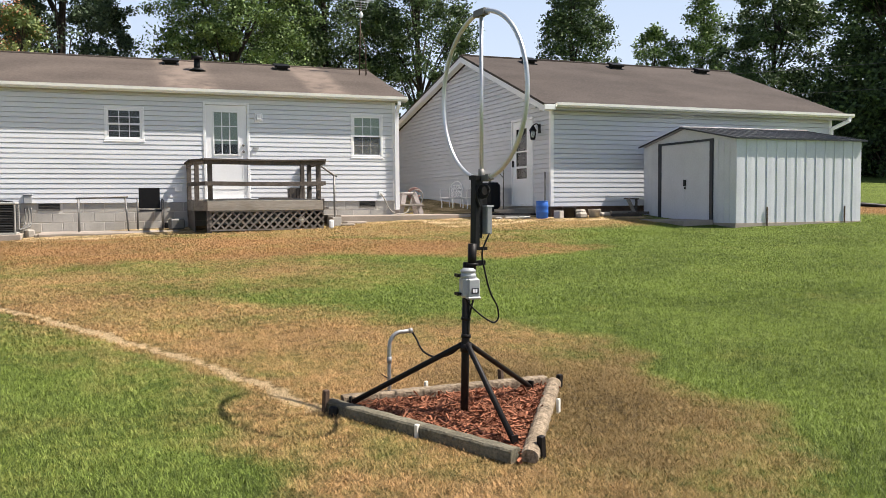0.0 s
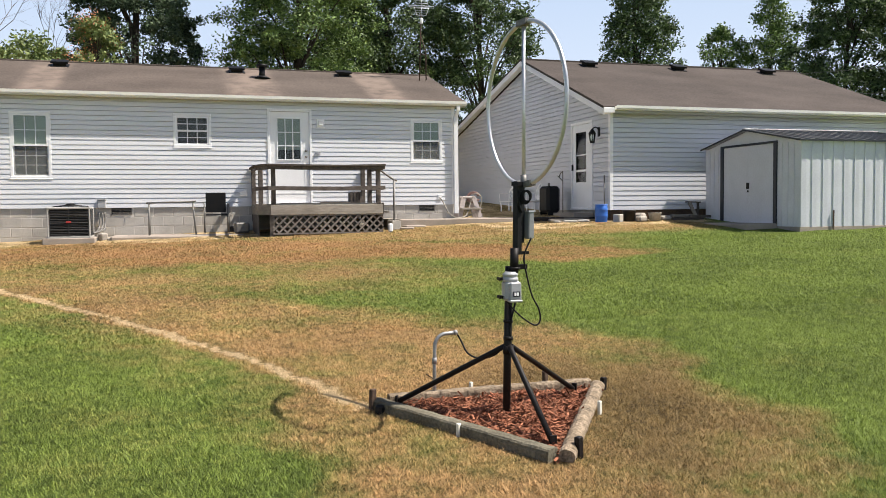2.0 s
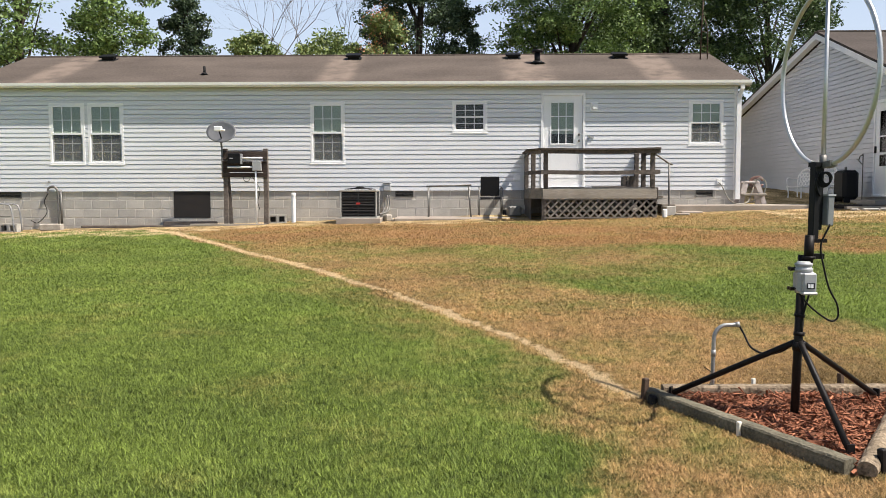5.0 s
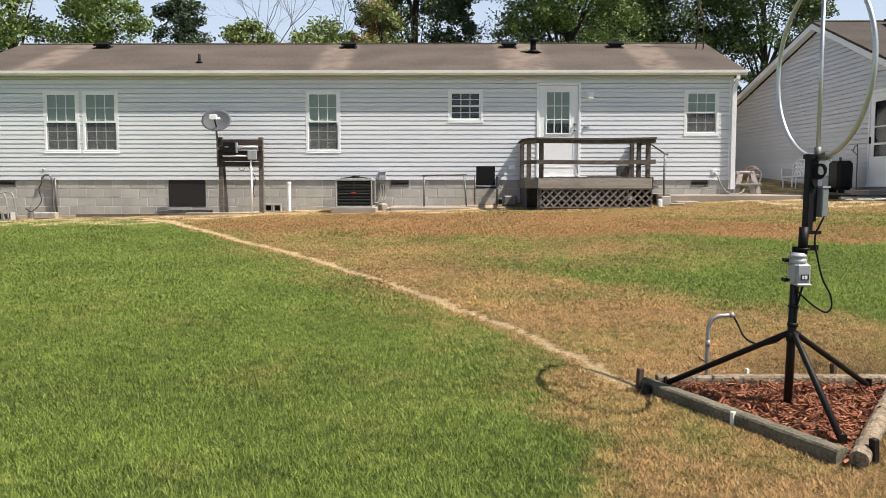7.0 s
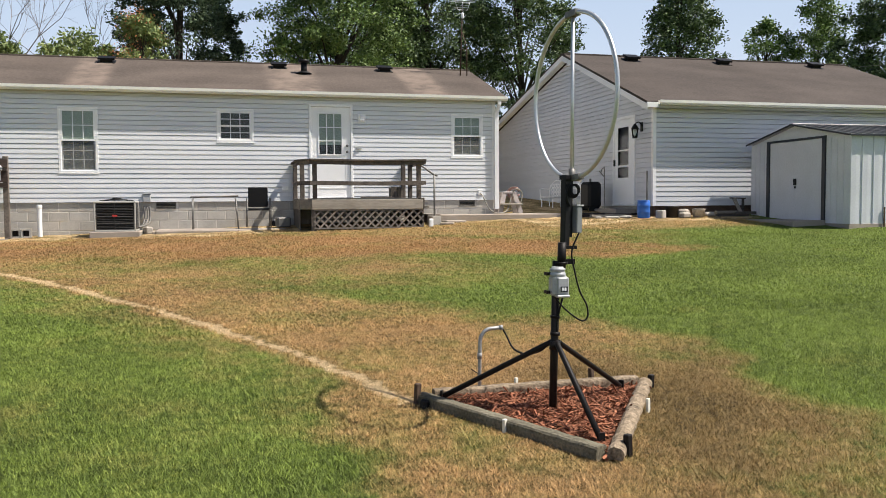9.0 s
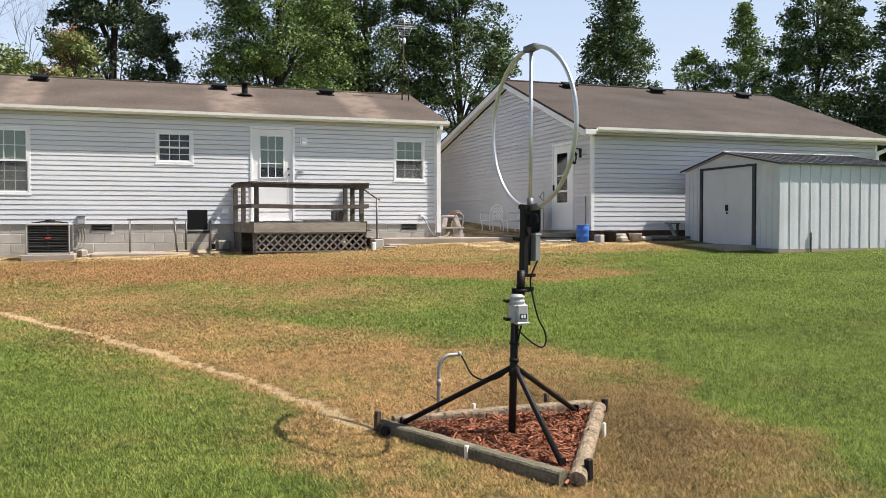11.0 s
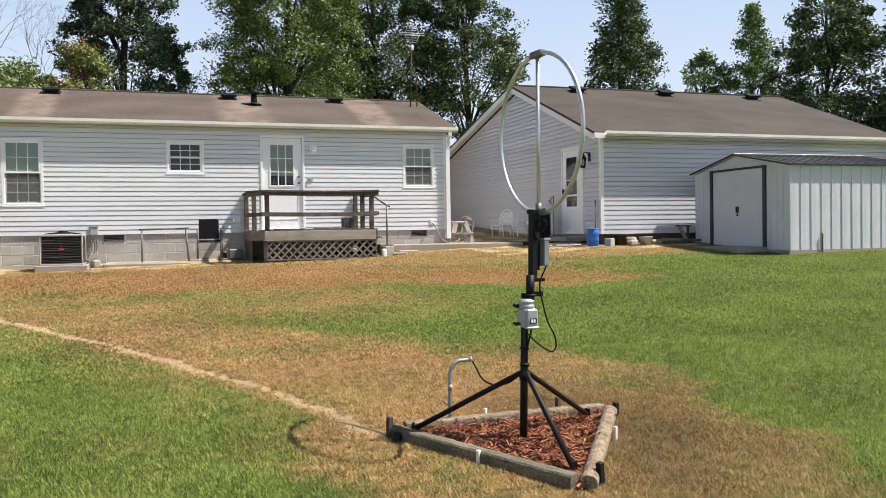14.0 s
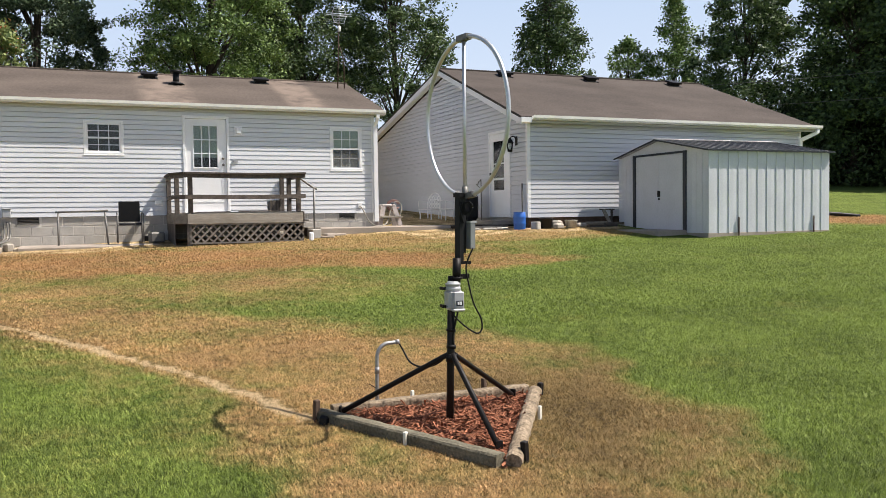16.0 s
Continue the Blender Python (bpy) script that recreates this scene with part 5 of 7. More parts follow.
# three landscape timbers round the bed
CORNERS = (Vector((-0.755, -14.40, 0)), Vector((-0.078, -15.58, 0)), Vector((0.750, -14.395, 0)))


def build_timber(a, b, lift, label, size=0.085, log=False, mat=None):
    """A rounded, checked timber lying on the turf from a to b."""
    a, b = Vector(a), Vector(b)
    a.z, b.z = gz(a.x, a.y) + lift, gz(b.x, b.y) + lift
    d = (b - a).normalized()
    side = Vector((d.y, -d.x, 0)).normalized()
    up = Vector((0, 0, 1))
    bm = bmesh.new()
    prof = ((-0.5, -0.45), (0.5, -0.45), (0.53, 0.0), (0.50, 0.26), (0.40, 0.38), (0.0, 0.42), (-0.40, 0.38), (-0.50, 0.26), (-0.53, 0.0))
    if log:
        prof = [(0.53 * math.cos(t), 0.46 * math.sin(t)) for t in np.linspace(-0.7, math.pi + 0.7, 12)]
    n, rings = 26, []
    for i in range(n + 1):
        p = a + (b - a) * (i / n)
        wear = 1 + (0.075 if log else 0.035) * math.sin(i * 2.3 + a.x * 9) + 0.02 * math.sin(i * 5.1)
        rings.append([bm.verts.new(p + side * (u * size * wear) + up * (v * size * (1 + 0.05 * math.sin(i * 1.7 + k)))) for k, (u, v) in enumerate(prof)])
    for r0, r1 in zip(rings, rings[1:]):
        for k in range(len(prof)):
            bm.faces.new((r0[k], r0[(k + 1) % len(prof)], r1[(k + 1) % len(prof)], r1[k]))
    bm.faces.new(rings[0][::-1])
    bm.faces.new(rings[-1])
    bmesh.ops.recalc_face_normals(bm, faces=bm.faces)
    tagged(mesh_object("landscape_timber", bm, mat or M_TIMBER), label, "timber", "timbers round the mulch bed")


build_timber(CORNERS[0] + Vector((-0.03, 0.03, 0)), CORNERS[1] + Vector((-0.03, 0.02, 0)), 0.035, "greenish grey treated landscape timber, weathered")
build_timber(CORNERS[1] + Vector((0.02, -0.035, 0)), CORNERS[2] + Vector((0.01, 0.0, 0)), 0.035, "tan landscape timber with worn bark edge", 0.09, True, M_TIMBER_TAN)
build_timber(CORNERS[2] + Vector((-0.03, 0.05, 0)), CORNERS[0] + Vector((0.06, 0.05, 0)), 0.048, "low tan landscape timber behind the mulch", 0.075, False, M_TIMBER_TAN)


def stake(x, y, h, w, mat, label, tilt=0.0, name="stake"):
    g = gz(x, y)
    bm = boxes((-w / 2, w / 2, -w / 2.4, w / 2.4, -0.12, h), bevel=w * 0.12)
    ob = mesh_object(name, bm, mat)
    ob.matrix_world = pose(x, y, g, tilt, tilt * 0.6, 25)
    tagged(ob, label, "stake", "stakes holding the timbers")


bm_t = boxes((-0.04, 0.035, -0.032, 0.032, -0.03, 0.052), bevel=0.014)
ob_t = mesh_object("timber_block", bm_t, M_BLACKPL)
ob_t.matrix_world = pose(-0.77, -14.475, gz(-0.77, -14.475), 0, 6, 25)
tagged(ob_t, "charred black block at the timber end", "block")
stake(-0.815, -14.40, 0.135, 0.038, M_STAKE, "short rusty brown stake at the timber end", 3)
stake(0.050, -15.545, 0.112, 0.04, M_BLACK, "black painted steel stake", -2)
stake(0.815, -14.37, 0.085, 0.04, M_BLACK, "black painted steel stake", 2)
stake(0.46, -14.20, 0.11, 0.036, M_STAKE, "rusty brown stake behind the timber", -2)
stake(-0.455, -15.04, 0.075, 0.026, M_PEG, "white plastic peg against the timber", 0, "peg")
stake(0.51, -14.90, 0.09, 0.024, M_PEG, "pale wooden peg against the timber", 0, "peg")
stake(-0.10, -14.235, 0.085, 0.024, M_PEG, "white plastic peg against the timber", 0, "peg")


def inside_bed(x, y, grow=0.0):
    """True where a place lies inside the triangle of timbers."""
    ok = np.ones_like(np.asarray(x, float), dtype=bool)
    for a, b in zip(CORNERS, CORNERS[1:] + CORNERS[:1]):
        d = (b - a).normalized()
        ok &= ((x - a.x) * -d.y + (y - a.y) * d.x) > -grow
    return ok


def build_mulch():
    rng = np.random.default_rng(5)
    n = 9000
    x, y = rng.uniform(-0.85, 0.86, n), rng.uniform(-15.65, -14.3, n)
    keep = inside_bed(x, y, 0.01)
    x, y = x[keep], y[keep]
    n = len(x)
    heap = 0.016 + 0.014 * wobble(x, y, 0.16) + 0.01 * smooth(0.6, 0.1, np.hypot(x - 0.1, y + 14.8))
    z = ground_z(x, y) + heap + rng.uniform(-0.008, 0.022, n)
    ang, tip, roll = rng.uniform(0, 2 * np.pi, n), rng.normal(0, 0.35, n), rng.normal(0, 0.5, n)
    ln, wd = rng.gamma(3.0, 0.0085, n) + 0.008, rng.uniform(0.003, 0.008, n)
    d = np.stack((np.cos(ang) * np.cos(tip), np.sin(ang) * np.cos(tip), np.sin(tip)), -1)
    s = np.stack((-np.sin(ang), np.cos(ang), np.zeros(n)), -1)
    up = np.cross(d, s)
    s2 = s * np.cos(roll)[:, None] + up * np.sin(roll)[:, None]
    c = np.stack((x, y, z), -1)
    L, W = d * ln[:, None], s2 * wd[:, None]
    T = np.cross(d, s2) * 0.004
    # each chip: a bent top pair and a side, seven-sided enough to catch light
    quads = np.stack((c - L - W, c + L - W * 0.6, c + L + W * 0.6, c - L + W,
                      c - L - W, c - L - W - T, c + L - W * 0.6 - T, c + L - W * 0.6,
                      c - L + W, c + L + W * 0.6, c + L + W * 0.6 - T, c - L + W - T), 1).reshape(-1, 3)
    tagged(new("mulch_chips", array_mesh("mulch_chips", quads, 4, M_MULCH)), "shredded red-brown wood mulch", "mulch", kind="stuff")
    bm = bmesh.new()
    k = 30
    grid = {}
    for i in range(k + 1):
        for j in range(k + 1 - i):
            a, b = i / k, j / k
            p = CORNERS[0] * (1 - a - b) + CORNERS[1] * a + CORNERS[2] * b
            grid[i, j] = bm.verts.new((p.x, p.y, gz(p.x, p.y) + 0.014 + 0.010 * float(wobble(p.x, p.y, 0.16))))
    for i in range(k):
        for j in range(k - i):
            bm.faces.new((grid[i, j], grid[i + 1, j], grid[i, j + 1]))
            if i + j < k - 1:
                bm.faces.new((grid[i + 1, j], grid[i + 1, j + 1], grid[i, j + 1]))
    tagged(mesh_object("mulch_bed", bm, M_MULCHBED), "triangular bed of dark red mulch", "mulch", kind="structure")


build_mulch()


# ---- the back deck ----
def build_deck():
    x0, x1, yf, zt = -0.35, 2.20, -1.90, 1.385
    deck = thing("deck", "weathered wooden back deck with rails and lattice skirt", "deck")
    n = 13
    for k in range(n):
        y1 = -0.03 - k * 0.1435
        a = x0 + (0.22 * max(0, (k - 9)) / 3 if k > 9 else 0)
        part("floor_board", boxes((a, x1, y1 - 0.138, y1, zt - 0.036, zt + random.uniform(-0.003, 0.003)), bevel=0.004), M_GREYWOOD, deck)
    part("rim_board", boxes((x0 + 0.20, x1, yf - 0.035, yf, zt - 0.235, zt - 0.03), bevel=0.006), M_GREYWOOD, deck, "wide grey front rim board")
    bm = bmesh.new()
    bar(bm, (x0, -1.50, zt - 0.13), (x0 + 0.21, yf - 0.01, zt - 0.13), 0.035, 0.20)
    bar(bm, (x0 - 0.015, -0.03, zt - 0.13), (x0 - 0.015, -1.50, zt - 0.13), 0.035, 0.20)
    part("rim_board", bm, M_GREYWOOD, deck)
    part("rim_board", boxes((x1, x1 + 0.035, yf - 0.03, -0.03, zt - 0.235, zt - 0.0), bevel=0.006), M_OLDWOOD, deck)
    posts = [(x0 + 0.05, -1.44), (x0 + 0.27, yf + 0.055), (x1 - 0.07, yf + 0.055), (x1 - 0.03, -0.80), (x1 - 0.03, -0.08), (x0 + 0.02, -0.08)]
    for i, (px, py) in enumerate(posts):
        top = 2.165
        part("post", boxes((px - 0.045, px + 0.045, py - 0.045, py + 0.045, 1.17 if i < 3 else 1.0, top), bevel=0.006), M_OLDWOOD, deck, "dark weathered post")
    for z, w, h, dz in ((2.180, 0.14, 0.034, 0.0), (2.126, 0.038, 0.080, 0.0), (1.70, 0.038, 0.085, 0.0)):
        bm = bmesh.new()
        off = 0.05 if z < 2.2 else 0.0
        pts = [(x0 + 0.16, yf - off, z), (0.65, yf - off - 0.02, z - 0.012), (1.35, yf - off - 0.02, z - 0.016), (x1 + 0.06, yf - off, z + 0.004)]
        for a, b in zip(pts, pts[1:]):
            bar(bm, a, b, w, h)
        part("rail", bm, M_OLDWOOD, deck, "bowed weathered rail")
        bm = bmesh.new()
        bar(bm, (x0 - 0.02 - off * 0.6, -1.44, z), (x0 + 0.22 - off * 0.5, yf - off * 0.6, z), w * 0.98, h * 0.97)
        bar(bm, (x0 + 0.02 - off * 0.6, -0.03, z - 0.002), (x0 - 0.01 - off * 0.6, -1.48, z - 0.002), w * 0.9, h * 0.94)
        part("rail", bm, M_OLDWOOD, deck)
        bm = bmesh.new()
        bar(bm, (x1 + 0.02, yf, z - 0.004), (x1 + 0.02, -0.76, z - 0.004), w * 0.96, h * 0.93)
        part("rail", bm, M_OLDWOOD, deck)
    # lattice skirt
    lz0, lz1, la, lb = gz(0.9, yf) + 0.02, zt - 0.235, x0 + 0.24, x1 + 0.02
    part("lattice_frame", boxes((la, lb, yf - 0.022, yf - 0.004, lz1 - 0.03, lz1), (la, lb, yf - 0.022, yf - 0.004, lz0, lz0 + 0.03)), M_LATTICE, deck)
    hgt = lz1 - lz0
    k = 0
    u = la - hgt
    while u < lb:
        for sgn in (1, -1):
            p, q = (u, lz0), (u + hgt, lz1)
            if sgn < 0:
                p, q = (u, lz1), (u + hgt, lz0)
            s = max(0.0, (la - p[0]) / hgt)
            e = min(1.0, (lb - p[0]) / hgt)
            if e - s > 0.05:
                bm = bmesh.new()
                y = yf - 0.010 - 0.006 * sgn
                bar(bm, (p[0] + hgt * s, y, p[1] + (q[1] - p[1]) * s), (p[0] + hgt * e, y, p[1] + (q[1] - p[1]) * e), 0.036, 0.006, (0, 1, 0))
                part("lattice_slat", bm, M_LATTICE, deck)
        u += 0.165
    part("skirt_panel", boxes((x1 + 0.0, x1 + 0.016, yf, -0.03, gz(x1, -0.8) - 0.12, lz1)), M_OLDWOOD, deck)
    part("foot_post", boxes((x0 + 0.19, x0 + 0.28, yf - 0.0, yf + 0.09, gz(x0, yf) - 0.1, lz1)), M_OLDWOOD, deck)
    part("skirt_panel", boxes((x0 - 0.012, x0 + 0.004, -1.5, -0.03, gz(x0, -0.8) - 0.05, lz1)), M_OLDWOOD, deck)
    # steps towards the east with a pipe handrail
    for i in range(3):
        z = zt - 0.18 * (i + 1)
        if z < gz(x1 + 0.4, -0.7) + 0.03:
            break
        part("tread", boxes((x1 + 0.04 + 0.26 * i, x1 + 0.33 + 0.26 * i, -1.15, -0.15, z - 0.04, z), bevel=0.005), M_GREYWOOD, deck)
        part("riser", boxes((x1 + 0.045 + 0.26 * i, x1 + 0.065 + 0.26 * i, -1.14, -0.16, z - 0.2, z - 0.041)), M_OLDWOOD, deck)
    bm = bmesh.new()
    tube(bm, [(x1 - 0.02, -1.28, 2.16), (x1 + 0.12, -1.26, 2.10), (x1 + 0.42, -1.22, 1.90), (x1 + 0.50, -1.22, 1.87)], 0.022, 8)
    tube(bm, [(x1 + 0.43, -1.22, 1.90), (x1 + 0.43, -1.22, gz(x1 + 0.4, -1.2) - 0.1)], 0.022, 8)
    part("handrail", bm, M_GREYMETAL, deck, "dark pipe handrail")
    return deck


build_deck()


def crate(name, x, y, z, sx, sy, sz, mat, label, category, rz=0.0, bevel=0.01):
    bm = boxes((-sx / 2, sx / 2, -sy / 2, sy / 2, 0, sz), bevel=bevel)
    ob = mesh_object(name, bm, mat)
    ob.matrix_world = pose(x, y, z, 0, 0, rz)
    return tagged(ob, label, category)


def build_planter():
    p = thing("wooden_planter", "dark slatted wooden planter box on the deck", "planter")
    x, y, z = 1.80, -1.05, 1.39
    for k in range(4):
        part("slat", boxes((x - 0.14 + 0.07 * k, x - 0.08 + 0.07 * k, y - 0.14, y - 0.12, z, z + 0.24)), M_OLDWOOD, p)
    part("box", boxes((x - 0.14, x + 0.14, y - 0.118, y + 0.13, z, z + 0.22)), M_DARK, p)


build_planter()
tagged(mesh_object("door_mat", boxes((0.18, 0.82, -1.2, -0.75, 1.39, 1.402), bevel=0.003), M_DARK), "dark door mat on the deck boards", "mat")
tagged(mesh_object("loose_board", boxes((0.95, 1.75, -1.5, -1.38, 1.39, 1.41), bevel=0.003), M_OLDWOOD), "loose dark board on the deck", "board")


# ---- things along the house ----
def build_ac():
    x, y = -4.05, -0.85
    z = gz(x, y) + 0.03
    pad = tagged(mesh_object("equipment_pad", boxes((x - 0.48, x + 0.48, y - 0.47, y + 0.46, z - 0.12, z + 0.06), bevel=0.012), M_CONCRETE), "pale concrete pad under the air conditioner", "pad")
    z += 0.06
    ac = thing("air_conditioner", "dark louvred outdoor air-conditioning unit with tan cap", "air conditioner")
    w, h = 0.385, 0.575
    part("core", boxes((x - w + 0.03, x + w - 0.03, y - w + 0.03, y + w - 0.03, z, z + h)), M_BLACKPL, ac)
    for sx, sy in ((-1, -1), (1, -1), (1, 1), (-1, 1)):
        part("corner_post", boxes((x + sx * w - 0.015, x + sx * w + 0.015, y + sy * w - 0.015, y + sy * w + 0.015, z, z + h), bevel=0.008), M_ACTAN, ac)
    part("base_pan", boxes((x - w - 0.015, x + w + 0.015, y - w - 0.015, y + w + 0.015, z, z + 0.035), bevel=0.006), M_ACTAN, ac)
    for k in range(16):
        zz = z + 0.05 + k * 0.0325
        bm = bmesh.new()
        box(bm, -w + 0.02, w - 0.02, -0.011, 0.011, -0.002, 0.002, pose(x, y - w, zz, 40))
        part("louvre", bm, M_ACDARK, ac)
        for s in (-1, 1):
            bm = bmesh.new()
            box(bm, -0.011, 0.011, -w + 0.02, w - 0.02, -0.002, 0.002, pose(x + s * w, y, zz, 0, 40 * s))
            part("louvre", bm, M_ACDARK, ac)
    part("mullion", boxes((x - 0.009, x + 0.009, y - w - 0.016, y - w - 0.004, z + 0.03, z + h)), M_ACDARK, ac)
    part("band", boxes(*[(x - w + 0.02, x + w - 0.02, y - w - 0.014, y - w - 0.006, z + h * f, z + h * f + 0.008) for f in (0.28, 0.52, 0.76)]), M_GREYMETAL, ac)
    cap = part("top_cap", boxes((x - w - 0.02, x + w + 0.02, y - w - 0.02, y + w + 0.02, z + h, z + h + 0.045), bevel=0.012), M_ACTAN, ac, "tan metal cap")
    bm = bmesh.new()
    for r in (0.09, 0.15, 0.21, 0.27, 0.32):
        tube(bm, arc((x, y, z + h + 0.10 - 0.12 * r), r, 0, 360, 24, (1, 0, 0), (0, 1, 0)), 0.006, 5)
    for k in range(8):
        a = math.pi / 4 * k
        tube(bm, ((x, y, z + h + 0.10), (x + 0.34 * math.cos(a), y + 0.34 * math.sin(a), z + h + 0.05)), 0.007, 5)
    lathe(bm, ((0.09, 0.085), (0.09, 0.11), (0.06, 0.12)), (x, y, z + h), 14)
    part("fan_guard", bm, M_BLACKPL, cap, "black fan guard")
    part("badge", boxes((x - 0.048, x + 0.048, y - w - 0.024, y - w - 0.015, z + 0.300, z + 0.338), bevel=0.004), M_RED, ac, "small red badge")


build_ac()


def build_disconnect():
    d = thing("disconnect_box", "grey electrical box and pipes on the foundation", "electrical box")
    part("box", boxes((-3.60, -3.44, -0.10, -0.012, 1.33, 1.50), bevel=0.01), M_GREYPL, d, "pale grey box")
    part("cover", boxes((-3.61, -3.43, -0.115, -0.012, 1.502, 1.525), bevel=0.006), M_GREYPL, d)
    bm = bmesh.new()
    for dx in (0.0, 0.06, 0.11):
        tube(bm, curve_pts(((-3.58 + dx, -0.06, 1.24), (-3.57 + dx, -0.09, 1.0), (-3.60 + dx, -0.22, 0.86), (-3.66, -0.5, 0.80)), 5), 0.016, 6)
    part("pipe", bm, M_GREYMETAL, d)
    crate("rubble", -3.46, -0.75, gz(-3.46, -0.75) - 0.02, 0.16, 0.2, 0.17, M_STONE, "broken pale concrete rubble by the unit", "rubble", 25, 0.03)
    crate("rubble", -3.25, -0.95, gz(-3.25, -0.95) - 0.02, 0.22, 0.12, 0.08, M_STONE, "small flat piece of pale rubble", "rubble", -10, 0.02)


build_disconnect()


def build_table_frame():
    t = thing("table_frame", "bare dark metal table frame without a top", "table")
    for x in (-2.55, -1.66):
        g = gz(x, -0.75) + 0.03
        lean = 0.05 if x > -2 else 0.0
        part("leg", tubes([((x + lean, -0.85, g), (x, -0.75, 1.42))], 0.016, 8), M_GREYMETAL, t)
        part("leg", tubes([((x + lean, -0.30, gz(x, -0.3) + 0.03), (x, -0.38, 1.43))], 0.014, 8), M_GREYMETAL, t)
    part("top_rail", tubes([((-2.60, -0.75, 1.42), (-1.60, -0.75, 1.455)), ((-2.60, -0.38, 1.43), (-1.60, -0.38, 1.455)), ((-2.56, -0.75, 1.42), (-2.56, -0.38, 1.43)), ((-1.64, -0.75, 1.45), (-1.64, -0.38, 1.455))], 0.016, 8), M_GREYMETAL, t)


build_table_frame()


def build_chair():
    c = thing("garden_chair", "dark metal garden chair with black mesh back", "chair")
    x, y = -1.18, -0.75
    g = gz(x, y) + 0.05
    part("backrest", boxes((x - 0.21, x + 0.21, y + 0.20, y + 0.225, g + 0.43, g + 0.86), bevel=0.012), M_BLACKPL, c, "black mesh back")
    part("seat", boxes((x - 0.22, x + 0.22, y - 0.24, y + 0.19, g + 0.36, g + 0.40), bevel=0.012), M_BLACKPL, c)
    for sx in (-1, 1):
        part("leg", tubes([((x + sx * 0.25, y - 0.24, g), (x + sx * 0.25, y - 0.22, g + 0.60), (x + sx * 0.25, y + 0.18, g + 0.62))], 0.014, 7), M_GREYMETAL, c)
        part("leg", tubes([((x + sx * 0.25, y + 0.26, g), (x + sx * 0.24, y + 0.18, g + 0.62))], 0.014, 7), M_GREYMETAL, c)
    for dy, dz in ((-0.23, 0.36), (0.2, 0.4)):
        part("cross_bar", tubes([((x - 0.25, y + dy, g + dz), (x + 0.25, y + dy, g + dz))], 0.012, 7), M_GREYMETAL, c)


build_chair()
crate("storage_tub", -0.66, -0.75, gz(-0.66, -0.75) + 0.02, 0.30, 0.26, 0.22, M_GREYMETAL, "small dark tub beside the deck", "tub", 8, 0.03)
crate("storage_tub", -0.72, -0.40, gz(-0.72, -0.4) + 0.02, 0.34, 0.2, 0.12, M_BLACKPL, "low black tray beside the deck", "tub", -6, 0.02)


